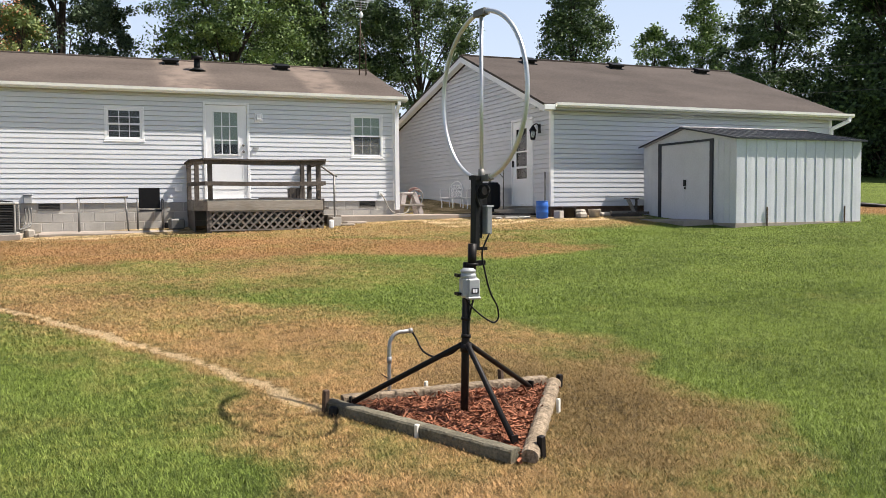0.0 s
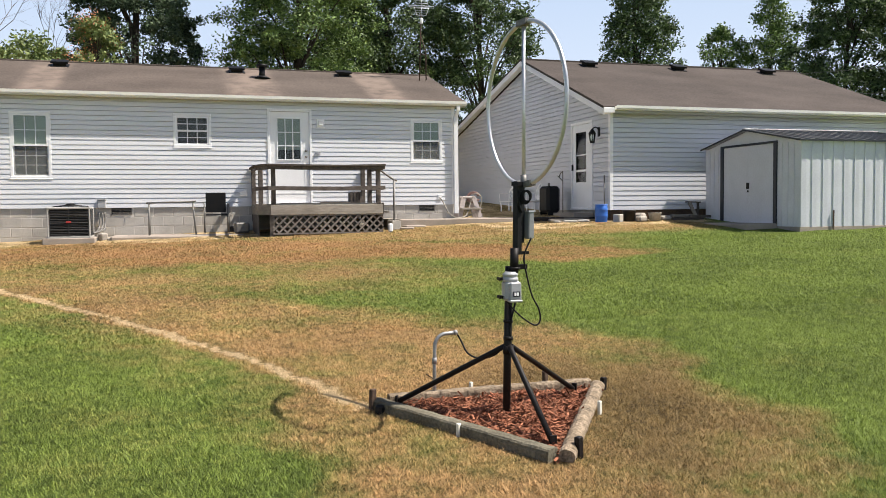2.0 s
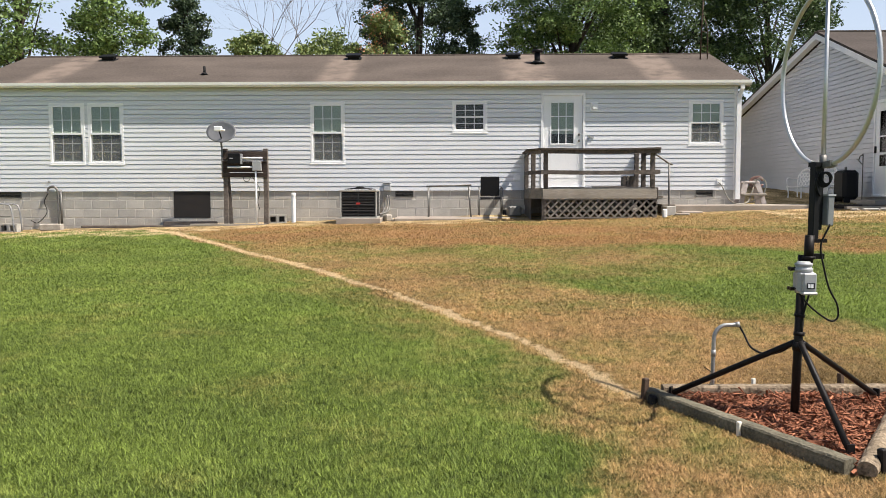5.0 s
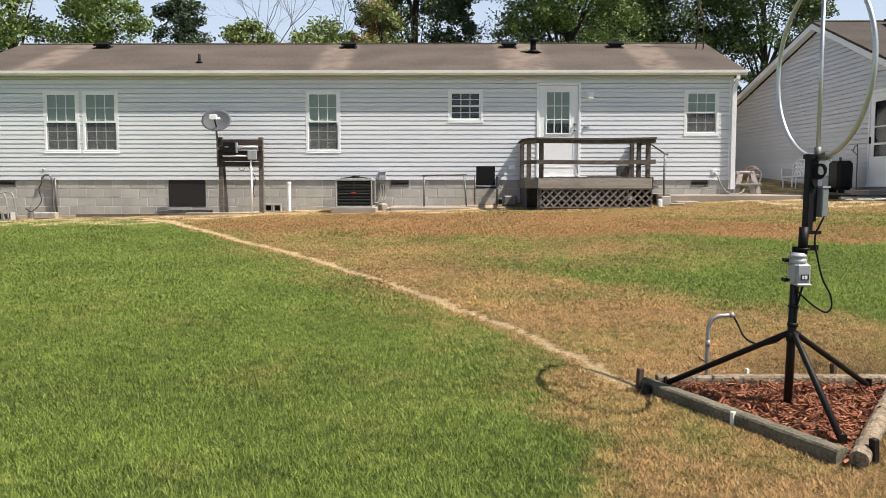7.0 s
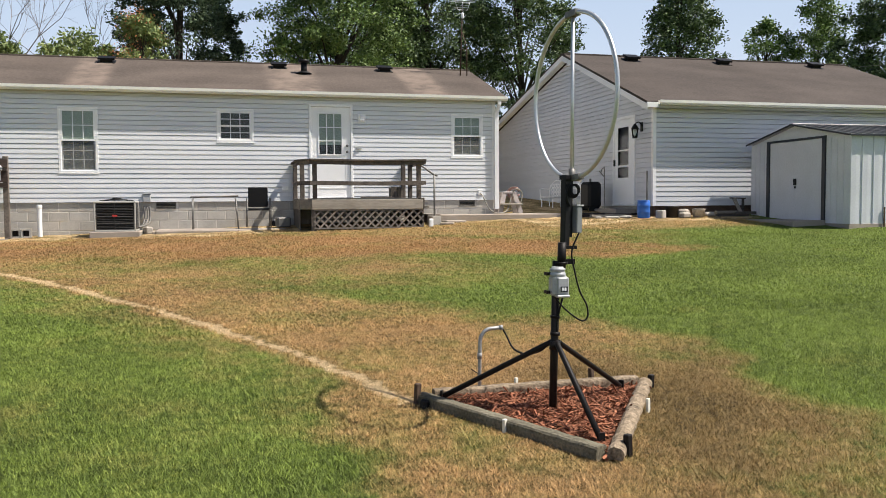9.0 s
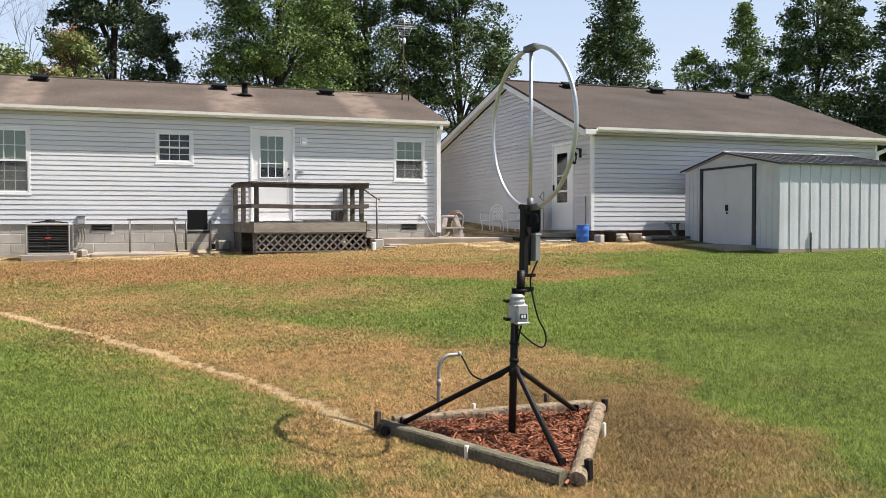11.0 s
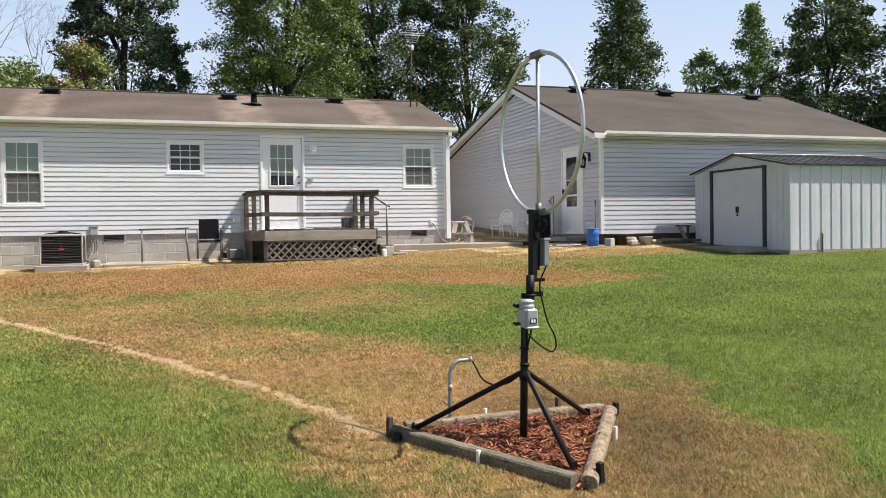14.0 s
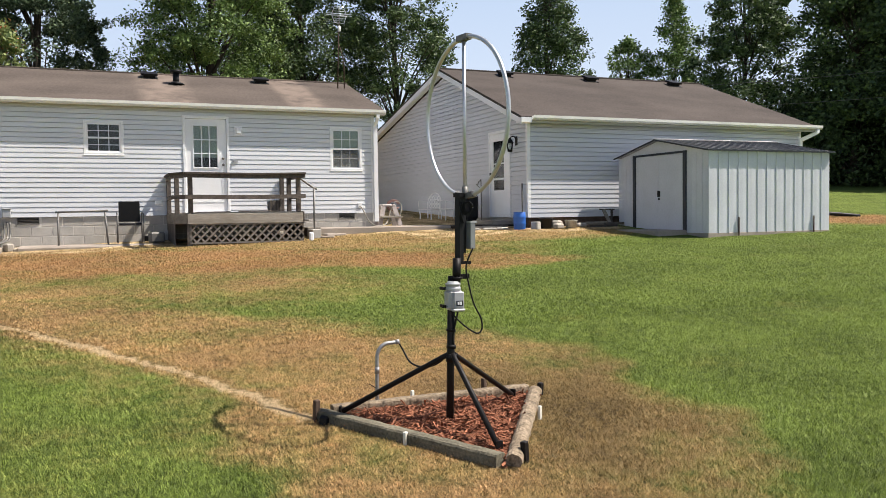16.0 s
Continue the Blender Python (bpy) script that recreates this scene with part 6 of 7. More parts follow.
def build_dish_stand():
    s = thing("utility_stand", "weathered post stand carrying meter boxes and a dish", "utility stand")
    xa, xb, y = -7.10, -6.20, -0.50
    for x in (xa, xb):
        part("post", boxes((x - 0.05, x + 0.05, y - 0.05, y + 0.05, gz(x, y) - 0.1, 2.28), bevel=0.008), M_OLDWOOD, s, "dark weathered post")
    bm = bmesh.new()
    bar(bm, (xa + 0.10, y + 0.03, gz(xa, y)), (xa + 0.02, y + 0.03, 1.9), 0.05, 0.08)
    part("brace", bm, M_OLDWOOD, s)
    for z0, z1, mt in ((2.05, 2.22, M_BLACKWOOD), (1.75, 1.98, M_BLACKWOOD), (1.64, 1.74, M_BLACKWOOD)):
        part("board", boxes((xa - 0.05, xb + 0.05, y - 0.075, y - 0.052, z0, z1), bevel=0.004), mt, s)
    part("shelf", boxes((xa - 0.04, xb + 0.04, y - 0.14, y - 0.08, 1.985, 2.005)), M_BLACKWOOD, s)
    part("meter_box", boxes((xa + 0.09, xa + 0.36, y - 0.17, y - 0.076, 1.94, 2.17), bevel=0.01), M_BLACKPL, s, "black meter box")
    part("meter_mark", boxes((xa + 0.13, xa + 0.21, y - 0.175, y - 0.169, 2.05, 2.07)), M_GREYPL, s)
    part("side_plate", boxes((xa + 0.37, xa + 0.40, y - 0.16, y - 0.08, 1.93, 2.16)), M_GREYPL, s)
    part("grey_box", boxes((xb - 0.27, xb - 0.07, y - 0.17, y - 0.076, 1.78, 1.99), bevel=0.01), M_GREYPL, s, "pale grey junction box")
    part("conduit", tubes([((xa + 0.36, y - 0.12, 2.07), (xb - 0.05, y - 0.12, 2.065)), ((xa + 0.07, y - 0.12, 1.86), (xb - 0.27, y - 0.12, 1.865)), ((xb - 0.20, y - 0.12, 1.78), (xb - 0.20, y - 0.11, gz(xb, y) + 0.0))], 0.022, 8), M_WHITE, s, "white plastic conduit")
    bm = bmesh.new()
    tube(bm, curve_pts(((xa + 0.40, y - 0.09, 1.66), (xa + 0.44, y - 0.10, 1.56), (xa + 0.52, y - 0.10, 1.55), (xa + 0.58, y - 0.09, 1.66)), 6), 0.007, 5)
    tube(bm, curve_pts(((xb - 0.33, y - 0.09, 1.70), (xb - 0.22, y - 0.10, 1.55), (xb - 0.12, y - 0.10, 1.35), (xb - 0.17, y - 0.10, 1.1), (xb - 0.13, y - 0.1, 0.92)), 6), 0.007, 5)
    part("wire", bm, M_BLACKPL, s)
    # dish
    dc = Vector((xa - 0.06, y - 0.08, 2.64))
    bm = bmesh.new()
    tube(bm, curve_pts(((xa - 0.06, y - 0.06, 1.62), (xa - 0.06, y - 0.07, 2.2), (xa - 0.08, y - 0.05, 2.42), (dc.x, dc.y + 0.12, dc.z - 0.08)), 5), 0.022, 8)
    part("dish_mast", bm, M_GREYMETAL, s)
    m = Matrix.Translation(dc) @ pose(0, 0, 0, 62, 10, -10)
    bm = bmesh.new()
    rings, seg = [], 28
    for i in range(7):
        r = i / 6
        ring = []
        for k in range(seg):
            a = 2 * math.pi * k / seg
            ring.append(bm.verts.new(m @ Vector((0.345 * r * math.cos(a), 0.27 * r * math.sin(a), 0.055 * r * r - 0.02))))
        rings.append(ring)
    for a, b in zip(rings[1:], rings[2:]):
        for k in range(seg):
            bm.faces.new((a[k], a[(k + 1) % seg], b[(k + 1) % seg], b[k])).smooth = True
    bm.faces.new(rings[1])
    bmesh.ops.delete(bm, geom=rings[0], context="VERTS")
    bmesh.ops.recalc_face_normals(bm, faces=bm.faces)
    bmesh.ops.solidify(bm, geom=bm.faces[:], thickness=0.008)
    dish = part("satellite_dish", bm, M_DISH, s, "grey oval satellite dish")
    bm = bmesh.new()
    tube(bm, (dc + Vector((0.0, 0.05, -0.22)), dc + Vector((0.03, -0.30, 0.02))), 0.016, 8)
    part("feed_arm", bm, M_BLACKPL, dish)
    part("feed_head", boxes((dc.x - 0.07, dc.x + 0.10, dc.y - 0.38, dc.y - 0.28, dc.z + 0.0, dc.z + 0.11), (dc.x + 0.10, dc.x + 0.17, dc.y - 0.36, dc.y - 0.30, dc.z - 0.0, dc.z + 0.05), bevel=0.015), M_WHITE, dish, "white feed heads")


build_dish_stand()
bm_p = bmesh.new()
lathe(bm_p, ((0.048, -0.1), (0.048, 0.0), (0.048, 0.588), (0.048, 0.598), (0.056, 0.60), (0.056, 0.61), (0.056, 0.65), (0.054, 0.66), (0.03, 0.668), (0.0, 0.668)), (-5.62, -0.35, gz(-5.62, -0.35)), 14)
tagged(mesh_object("standpipe", bm_p, M_WHITE), "white plastic standpipe by the foundation", "pipe")


def build_block_stack():
    for x, y, rz, lab in ((-5.98, -0.35, 4, "dark hollow concrete blocks laid by the stand"), (-11.98, -0.58, 2, "hollow concrete blocks at the wall foot")):
        b = thing("hollow_block", lab, "block")
        g = gz(x, y)
        for k in range(2):
            m = pose(x + (k - 0.5) * 0.2, y, g - 0.01, 0, 0, rz)
            bm = bmesh.new()
            for it in ((-0.095, 0.095, -0.1, 0.1, 0.0, 0.035), (-0.095, 0.095, -0.1, 0.1, 0.16, 0.195), (-0.095, -0.065, -0.1, 0.1, 0.035, 0.16), (0.065, 0.095, -0.1, 0.1, 0.035, 0.16)):
                box(bm, *it, m)
            part("shell", bm, M_BLOCK, b)
            # sheet at the back of the hollow, the shade inside painted near black
            bm = bmesh.new()
            box(bm, -0.064, 0.064, 0.06, 0.09, 0.036, 0.159, m)
            part("dark_hollow", bm, M_DARK, b)


build_block_stack()
crate("plank", -7.0, -0.72, gz(-7.0, -0.72) - 0.01, 1.7, 0.16, 0.05, M_GREYWOOD, "long grey plank on the ground by the stand", "plank", -1)
crate("plank", -9.1, -0.42, gz(-9.1, -0.42) - 0.01, 2.6, 0.16, 0.06, M_OLDWOOD, "long dark plank on the ground under the hatch", "plank", 2)
crate("plank", -8.0, -0.25, gz(-8.0, -0.25), 1.2, 0.12, 0.09, M_OLDWOOD, "dark plank leaning at the hatch foot", "plank", 3)
crate("concrete_slab", -11.15, -0.35, gz(-11.15, -0.35) - 0.01, 0.50, 0.20, 0.15, M_STONE, "pale broken concrete slab on the dirt", "slab", 2, 0.02)


def build_frame_left():
    f = thing("walker_frame", "bent pale metal walking frame beside the wall", "frame")
    g = gz(-12.2, -0.5)
    for dy in (-0.75, -0.40):
        part("hoop", tubes([curve_pts(((-12.5, dy, g), (-12.46, dy, g + 0.50), (-12.36, dy, g + 0.62), (-11.98, dy, g + 0.62), (-11.86, dy, g + 0.52), (-11.80, dy, g)), 6)], 0.018, 8), M_GALV, f)
    part("cross_bar", tubes([((-12.40, -0.75, g + 0.36), (-11.88, -0.75, g + 0.36)), ((-12.3, -0.75, g + 0.62), (-12.3, -0.40, g + 0.62)), ((-12.0, -0.75, g + 0.62), (-12.0, -0.40, g + 0.62))], 0.014, 8), M_GREYMETAL, f)
    c = thing("service_conduit", "grey service conduit bent against the foundation", "conduit")
    part("pipe", tubes([curve_pts(((-11.12, -0.05, gz(-11.1, 0) + 0.1), (-11.12, -0.05, 1.25), (-11.17, -0.06, 1.42), (-11.25, -0.06, 1.45), (-11.34, -0.06, 1.40), (-11.36, -0.06, 1.28)), 6), ((-11.05, -0.05, gz(-11.0, 0) + 0.1), (-11.06, -0.05, 1.38))], 0.025, 8), M_GREYMETAL, c)
    part("cable", tubes([curve_pts(((-11.36, -0.06, 1.28), (-11.42, -0.1, 1.1), (-11.36, -0.12, 0.85), (-11.56, -0.15, 0.62), (-11.70, -0.2, 0.68)), 6)], 0.010, 6), M_BLACKPL, c)
    crate("wall_knob", -11.33, -0.02, 1.53, 0.07, 0.04, 0.07, M_GREYPL, "small round grey fitting on the siding", "fitting", 0, 0.02)


build_frame_left()

# ---- between house and garage ----
tagged(mesh_object("patio_slab", boxes((2.75, 6.05, -0.95, 2.4, 0.70, 1.00), bevel=0.015), M_CONCRETE), "pale concrete patio slab", "slab", kind="structure")
# soil strip whose dark colour also carries the shade of the garage
tagged(mesh_object("soil_strip", boxes((6.05, 7.66, -1.15, 6.0, 0.70, 1.0), bevel=0.02), M_SHADESOIL), "bare soil beside the garage, its shade deepened in the colour", "soil", kind="structure")
tagged(mesh_object("side_strip", boxes((-3.3, -0.6, -1.05, -0.0, 0.4, 0.745), bevel=0.03), M_CONCRETE), "dusty concrete strip along the foundation", "slab", kind="structure")
crate("cinder_block", 2.60, -1.30, gz(2.6, -1.3) - 0.02, 0.2, 0.4, 0.2, M_BLOCK, "grey concrete block beside the steps", "block", 3, 0.008)
crate("paint_can", 2.36, -1.98, gz(2.36, -1.98), 0.09, 0.09, 0.18, M_WHITE, "small white jug beside the deck", "jug", 0, 0.02)
crate("flat_stone", 3.1, -1.15, gz(3.1, -1.15) - 0.02, 0.5, 0.25, 0.07, M_CONCRETE, "flat stone at the patio edge", "stone", 12, 0.02)
crate("flat_stone", 2.85, -1.5, gz(2.85, -1.5) - 0.02, 0.3, 0.2, 0.06, M_CONCRETE, "small flat stone at the patio edge", "stone", -20, 0.02)


def build_step_stool():
    s = thing("step_stool", "faded plastic step stool with a coiled hose", "stool")
    x, y, z = 4.93, 0.45, 1.0
    for sx in (-1, 1):
        for sy in (-1, 1):
            bm = bmesh.new()
            bar(bm, (x + sx * 0.27, y + sy * 0.20, z), (x + sx * 0.13, y + sy * 0.10, z + 0.50), 0.11, 0.06, (0, 1, 0))
            part("leg", bm, M_PINKPL, s)
    part("top_step", boxes((x - 0.17, x + 0.17, y - 0.14, y + 0.14, z + 0.48, z + 0.54), bevel=0.015), M_PINKPL, s)
    part("low_step", boxes((x - 0.27, x + 0.27, y - 0.36, y - 0.16, z + 0.20, z + 0.25), bevel=0.012), M_GREYWOOD, s)
    h = thing("garden_hose", "looped garden hose from the wall tap", "hose")
    bm = bmesh.new()
    tube(bm, curve_pts(((4.05, -0.06, 1.50), (4.10, -0.14, 1.42), (4.22, -0.20, 1.15), (4.36, -0.25, 1.03), (4.60, -0.1, 1.02), (4.80, 0.10, 1.10), (4.95, 0.24, 1.40), (5.05, 0.2, 1.60), (5.22, 0.22, 1.50), (5.15, 0.2, 1.22), (4.9, 0.2, 1.06), (4.7, 0.3, 1.02)), 8), 0.014, 7)
    part("tube", bm, M_HOSE, h)
    bm = bmesh.new()
    for k in range(4):
        tube(bm, arc((5.07, 0.40, 1.50 + 0.004 * k), 0.13 + 0.014 * k, 20, 340, 18, (1, 0, 0), (0, -0.2, 0.8)), 0.014, 6)
    part("coil", bm, M_HOSERED, h, "faded red-brown coiled end")


build_step_stool()


def build_lawn_chair(x, y, rz):
    """Ornate white metal garden chair."""
    c = thing("patio_chair", "white cast-metal patio chair with lacy back", "chair", "chairs by the garage wall")
    m = pose(x, y, 1.0, 0, 0, rz)
    for sx in (-1, 1):
        for sy in (-1, 1):
            part("leg", tubes([[m @ Vector((sx * 0.20, sy * 0.19, 0.0)), m @ Vector((sx * 0.19, sy * 0.17, 0.25)), m @ Vector((sx * 0.21, sy * 0.19, 0.40))]], 0.016, 6), M_WHITE, c)
    bm = bmesh.new()
    for k in range(7):
        tube(bm, (m @ Vector((-0.21 + 0.07 * k, -0.21, 0.41)), m @ Vector((-0.21 + 0.07 * k, 0.20, 0.41))), 0.014, 5)
    tube(bm, [m @ Vector(p) for p in ((-0.22, -0.21, 0.41), (0.22, -0.21, 0.41), (0.22, 0.21, 0.41), (-0.22, 0.21, 0.41), (-0.22, -0.21, 0.41))], 0.017, 6)
    part("seat", bm, M_WHITE, c)
    bm = bmesh.new()
    tube(bm, [m @ v for v in curve_pts(((-0.21, 0.20, 0.41), (-0.22, 0.24, 0.68), (-0.12, 0.27, 0.82), (0.0, 0.28, 0.87), (0.12, 0.27, 0.82), (0.22, 0.24, 0.68), (0.21, 0.20, 0.41)), 5)], 0.017, 6)
    for k in range(4):
        for j in range(3):
            cc = m @ Vector((-0.135 + 0.09 * k, 0.235 + 0.012 * j, 0.50 + 0.11 * j))
            tube(bm, arc(cc, 0.042, 0, 360, 10, m.to_3x3() @ Vector((1, 0, 0)), (0, 0, 1.15)), 0.014, 5)
    part("backrest", bm, M_WHITE, c)
    for sx in (-1, 1):
        part("armrest", tubes([[m @ v for v in curve_pts(((sx * 0.21, 0.22, 0.62), (sx * 0.25, 0.0, 0.64), (sx * 0.24, -0.18, 0.62), (sx * 0.21, -0.20, 0.42)), 5)]], 0.011, 6), M_WHITE, c)


build_lawn_chair(6.85, 2.35, -60)
build_lawn_chair(7.2, 1.75, -95)


def build_grill():
    g = thing("grill", "tall black covered grill beside the garage wall", "grill")
    x, y, z = 7.15, 0.45, 1.0
    bm = boxes((x - 0.17, x + 0.20, y - 0.28, y + 0.28, z + 0.10, z + 0.78), bevel=0.07)
    part("cover", bm, M_BLACKPL, g, "black fitted cover")
    for dy in (-0.24, 0.24):
        part("wheel", tubes([((x - 0.05, y + dy - 0.02, z + 0.09), (x - 0.05, y + dy + 0.02, z + 0.09))], 0.09, 14), M_BLACKPL, g)
    bm = bmesh.new()
    tube(bm, ((x, y, z + 0.77), (x, y, z + 0.86)), 0.03, 8)
    part("knob", bm, M_GREYMETAL, g)
    h = thing("plant_hanger", "thin dark shepherd's hook stand", "stand")
    part("pole", tubes([curve_pts(((7.45, 0.26, 0.95), (7.45, 0.26, 2.05), (7.44, 0.28, 2.12), (7.43, 0.36, 2.10), (7.43, 0.42, 2.02)), 5), ((7.45, 0.26, 1.9), (7.44, 0.54, 2.05))], 0.012, 6), M_GREYMETAL, h)


build_grill()


def build_barrel():
    b = thing("blue_barrel", "bright blue plastic drum at the garage corner", "barrel")
    x, y = 7.36, -1.98
    z = gz(x, y)
    bm = bmesh.new()
    lathe(bm, ((0.120, -0.02), (0.138, 0.02), (0.145, 0.13), (0.150, 0.14), (0.145, 0.16), (0.145, 0.27), (0.150, 0.28), (0.145, 0.30), (0.140, 0.39), (0.120, 0.405)), (x, y, z), 20)
    part("drum", bm, M_BLUE, b)
    bm = bmesh.new()
    tube(bm, arc((x, y, z + 0.40), 0.135, 0, 360, 20, (1, 0, 0), (0, 1, 0)), 0.012, 6)
    part("rim", bm, M_BLUE, b)


build_barrel()
tagged(mesh_object("tool_handle", tubes([((7.58, -1.72, 0.95), (7.60, -1.68, 1.98))], 0.018, 8), M_GREYMETAL), "dark long tool handle leaning on the garage corner", "tool")
crate("rock", 7.72, -2.12, gz(7.72, -2.1) - 0.02, 0.16, 0.2, 0.2, M_BLOCK, "grey block beside the blue drum", "block", 20, 0.02)
bm_k = bmesh.new()
lathe(bm_k, ((0.13, 0.0), (0.16, 0.26), (0.17, 0.26), (0.15, 0.22), (0.12, 0.2)), (8.02, -2.08, gz(8.02, -2.08)), 16)
tagged(mesh_object("plant_pot", bm_k, M_DARK), "dark plastic plant pot by the garage", "pot")
bm_k = bmesh.new()
lathe(bm_k, ((0.12, 0.0), (0.15, 0.17), (0.16, 0.19), (0.10, 0.19)), (8.62, -2.22, gz(8.62, -2.22)), 14)
tagged(mesh_object("bucket", bm_k, M_STONE), "pale shallow bucket by the garage", "bucket")
for i, (sx, sy, sw, sh, rz) in enumerate(((8.28, -2.2, 0.26, 0.15, 10), (8.35, -2.02, 0.3, 0.2, 40), (8.95, -2.1, 0.34, 0.12, 5), (7.05, -1.7, 0.3, 0.07, 30), (6.75, -1.6, 0.35, 0.06, -15), (6.45, -1.55, 0.25, 0.06, 60))):
    crate("rock", sx, sy, gz(sx, sy) - 0.02, sw, sw * 0.7, sh, M_STONE if i < 3 else M_BLOCK, "pale rough stone by the garage wall" if i < 3 else "grey flat stone by the garage wall", "stone", rz, 0.04)
for i, (sx, sy, ln, rz, dz) in enumerate(((9.2, -2.12, 0.7, 3, 0.0), (9.45, -2.3, 0.8, -4, 0.0), (9.35, -2.2, 0.6, 8, 0.07), (9.75, -2.35, 0.55, 2, 0.05), (6.7, -1.5, 0.9, 5, 0.02), (7.0, -1.42, 0.6, -12, 0.03))):
    crate("plank", sx, sy, gz(sx, sy) + dz - 0.01, ln, 0.10, 0.06, M_OLDWOOD if i % 2 else M_GREYWOOD, "short scrap plank by the garage wall", "plank", rz, 0.006)


def build_lumber():
    """A plank on the ground with one slanting prop."""
    s = thing("lumber_prop", "short slanting wooden prop nailed to a scrap plank", "lumber")
    x, y = 9.62, -2.25
    g = gz(x, y)
    bm = bmesh.new()
    bar(bm, (x - 0.10, y, g + 0.40), (x + 0.10, y - 0.02, g + 0.02), 0.05, 0.07)
    part("prop", bm, M_GREYWOOD, s)
    bm = bmesh.new()
    bar(bm, (x - 0.16, y + 0.05, g + 0.41), (x + 0.22, y + 0.04, g + 0.40), 0.08, 0.03)
    part("plank", bm, M_OLDWOOD, s)
    bm = bmesh.new()
    bar(bm, (x + 0.17, y + 0.05, g + 0.39), (x + 0.17, y + 0.05, g - 0.03), 0.05, 0.04)
    part("upright", bm, M_OLDWOOD, s)


build_lumber()
# low dark edging by the far side of the shed
tagged(mesh_object("drain_pipe", tubes([curve_pts(((14.4, -3.0, 1.08), (15.4, -2.8, 1.12), (16.4, -2.7, 1.14), (17.2, -3.0, 1.06)), 6)], 0.055, 8), M_BLACKPL), "black corrugated drain pipe lying on the grass", "pipe")


# ---- trees ----
def leaf_quads(rng, centres, size, droop=0.0):
    """Diamond leaves at the given points, each with its own turn."""
    n = len(centres)
    d = rng.normal(size=(n, 3))
    d[:, 2] = d[:, 2] * 0.7 - droop
    d /= np.linalg.norm(d, axis=1)[:, None]
    s = np.cross(d, rng.normal(size=(n, 3)))
    s /= np.linalg.norm(s, axis=1)[:, None]
    ln = (size * rng.uniform(0.6, 1.3, n))[:, None]
    return np.stack((centres - d * ln, centres + s * ln * 0.55 - d * ln * 0.1, centres + d * ln, centres - s * ln * 0.55 - d * ln * 0.1), 1).reshape(-1, 3)


def crown_shape(kind, h):
    """Radius share at height share h of the crown."""
    if kind == "cone":
        return np.clip(1.0 - h, 0.01, 1) ** 0.95 * (0.75 + 0.25 * np.minimum(h * 8, 1))
    if kind == "column":
        return (0.55 + 0.5 * np.sin(np.pi * np.clip(h * 0.85 + 0.12, 0, 1))) * np.clip((1.04 - h) * 3, 0, 1)
    if kind == "dome":
        return np.sqrt(np.clip(1 - h ** 2, 0.0, 1)) * 0.98 + 0.02
    return np.sqrt(np.clip(1 - (2 * h - 0.92) ** 2 * 0.85, 0.02, 1))


def build_tree(x, y, top, base, radius, kind, count, size, mat, label, seed, clumps=170, clump_r=0.55, trunk_r=0.22, lobes=0.28, category="tree"):
    rng = np.random.default_rng(seed)
    g = gz(x, y)
    clumps = int(clumps * 1.5)
    tree = thing("tree", label, category, at=(0, 0, 0))
    lean = rng.uniform(-0.3, 0.3, 2)
    bm = bmesh.new()
    hgt = top - g
    trunk = [Vector((x + lean[0] * t * t + 0.12 * math.sin(5 * t + seed), y + lean[1] * t * t, g - 0.3 + (hgt * 0.9 + 0.3) * t)) for t in np.linspace(0, 1, 9)]
    tube(bm, trunk, trunk_r, 8, trunk_r * 0.12)
    # clump centres, pushed outward, with an uneven outline
    boughs = max(16, clumps // 4)
    bh = rng.uniform(0, 1, boughs) ** (1.25 if kind == "cone" else 0.95)
    ba = rng.uniform(0, 2 * np.pi, boughs)
    bo = rng.uniform(0.75, 1.08, boughs) * (1 + lobes * rng.normal(0, 0.35, boughs))
    pick = rng.integers(0, boughs, clumps)
    along = rng.uniform(0.2, 1.0, clumps) ** 0.55
    loose = rng.uniform(0, 1, clumps) < 0.4
    h = np.clip(np.where(loose, rng.uniform(0, 1, clumps), bh[pick] - 0.05 * (1 - along) + rng.normal(0, 0.03, clumps)), 0, 1)
    a = np.where(loose, rng.uniform(0, 2 * np.pi, clumps), ba[pick] + rng.normal(0, 0.24, clumps))
    r = radius * crown_shape(kind, h) * along * np.where(loose, 1.0 + lobes * rng.normal(0, 0.3, clumps), bo[pick])
    c = np.stack((x + r * np.cos(a), y + r * np.sin(a), base + (top - base) * h), -1)
    for k in range(0, clumps, max(1, clumps // 34)):
        p = Vector(c[k])
        t = np.clip((p.z - g) / hgt - 0.18, 0.08, 0.85)
        i = min(int(t * 8), 7)
        q = trunk[i].lerp(trunk[i + 1], t * 8 - i)
        mid = (p + q) / 2 + Vector((0, 0, -0.15 if kind == "cone" else 0.3))
        tube(bm, (q, mid, p), trunk_r * 0.28, 5, 0.015, caps=False)
    part("trunk", bm, M_BARK, tree)
    per = rng.dirichlet(np.ones(clumps) * 4.0) * count
    pts = []
    for k in range(clumps):
        n = int(per[k])
        spread = clump_r * rng.uniform(0.6, 1.35)
        p = rng.normal(0, 1, (n, 3))
        p = p / np.linalg.norm(p, axis=1)[:, None] * rng.uniform(0, 1, (n, 1)) ** 0.5 * spread * 1.5 * np.array((1.0, 1.0, 0.7))
        pts.append(c[k] + p)
    pts = np.concatenate(pts)
    crown = new("crown", array_mesh("crown", leaf_quads(rng, pts, size, 0.15), 4, mat))
    crown.parent = tree
    return tree, c


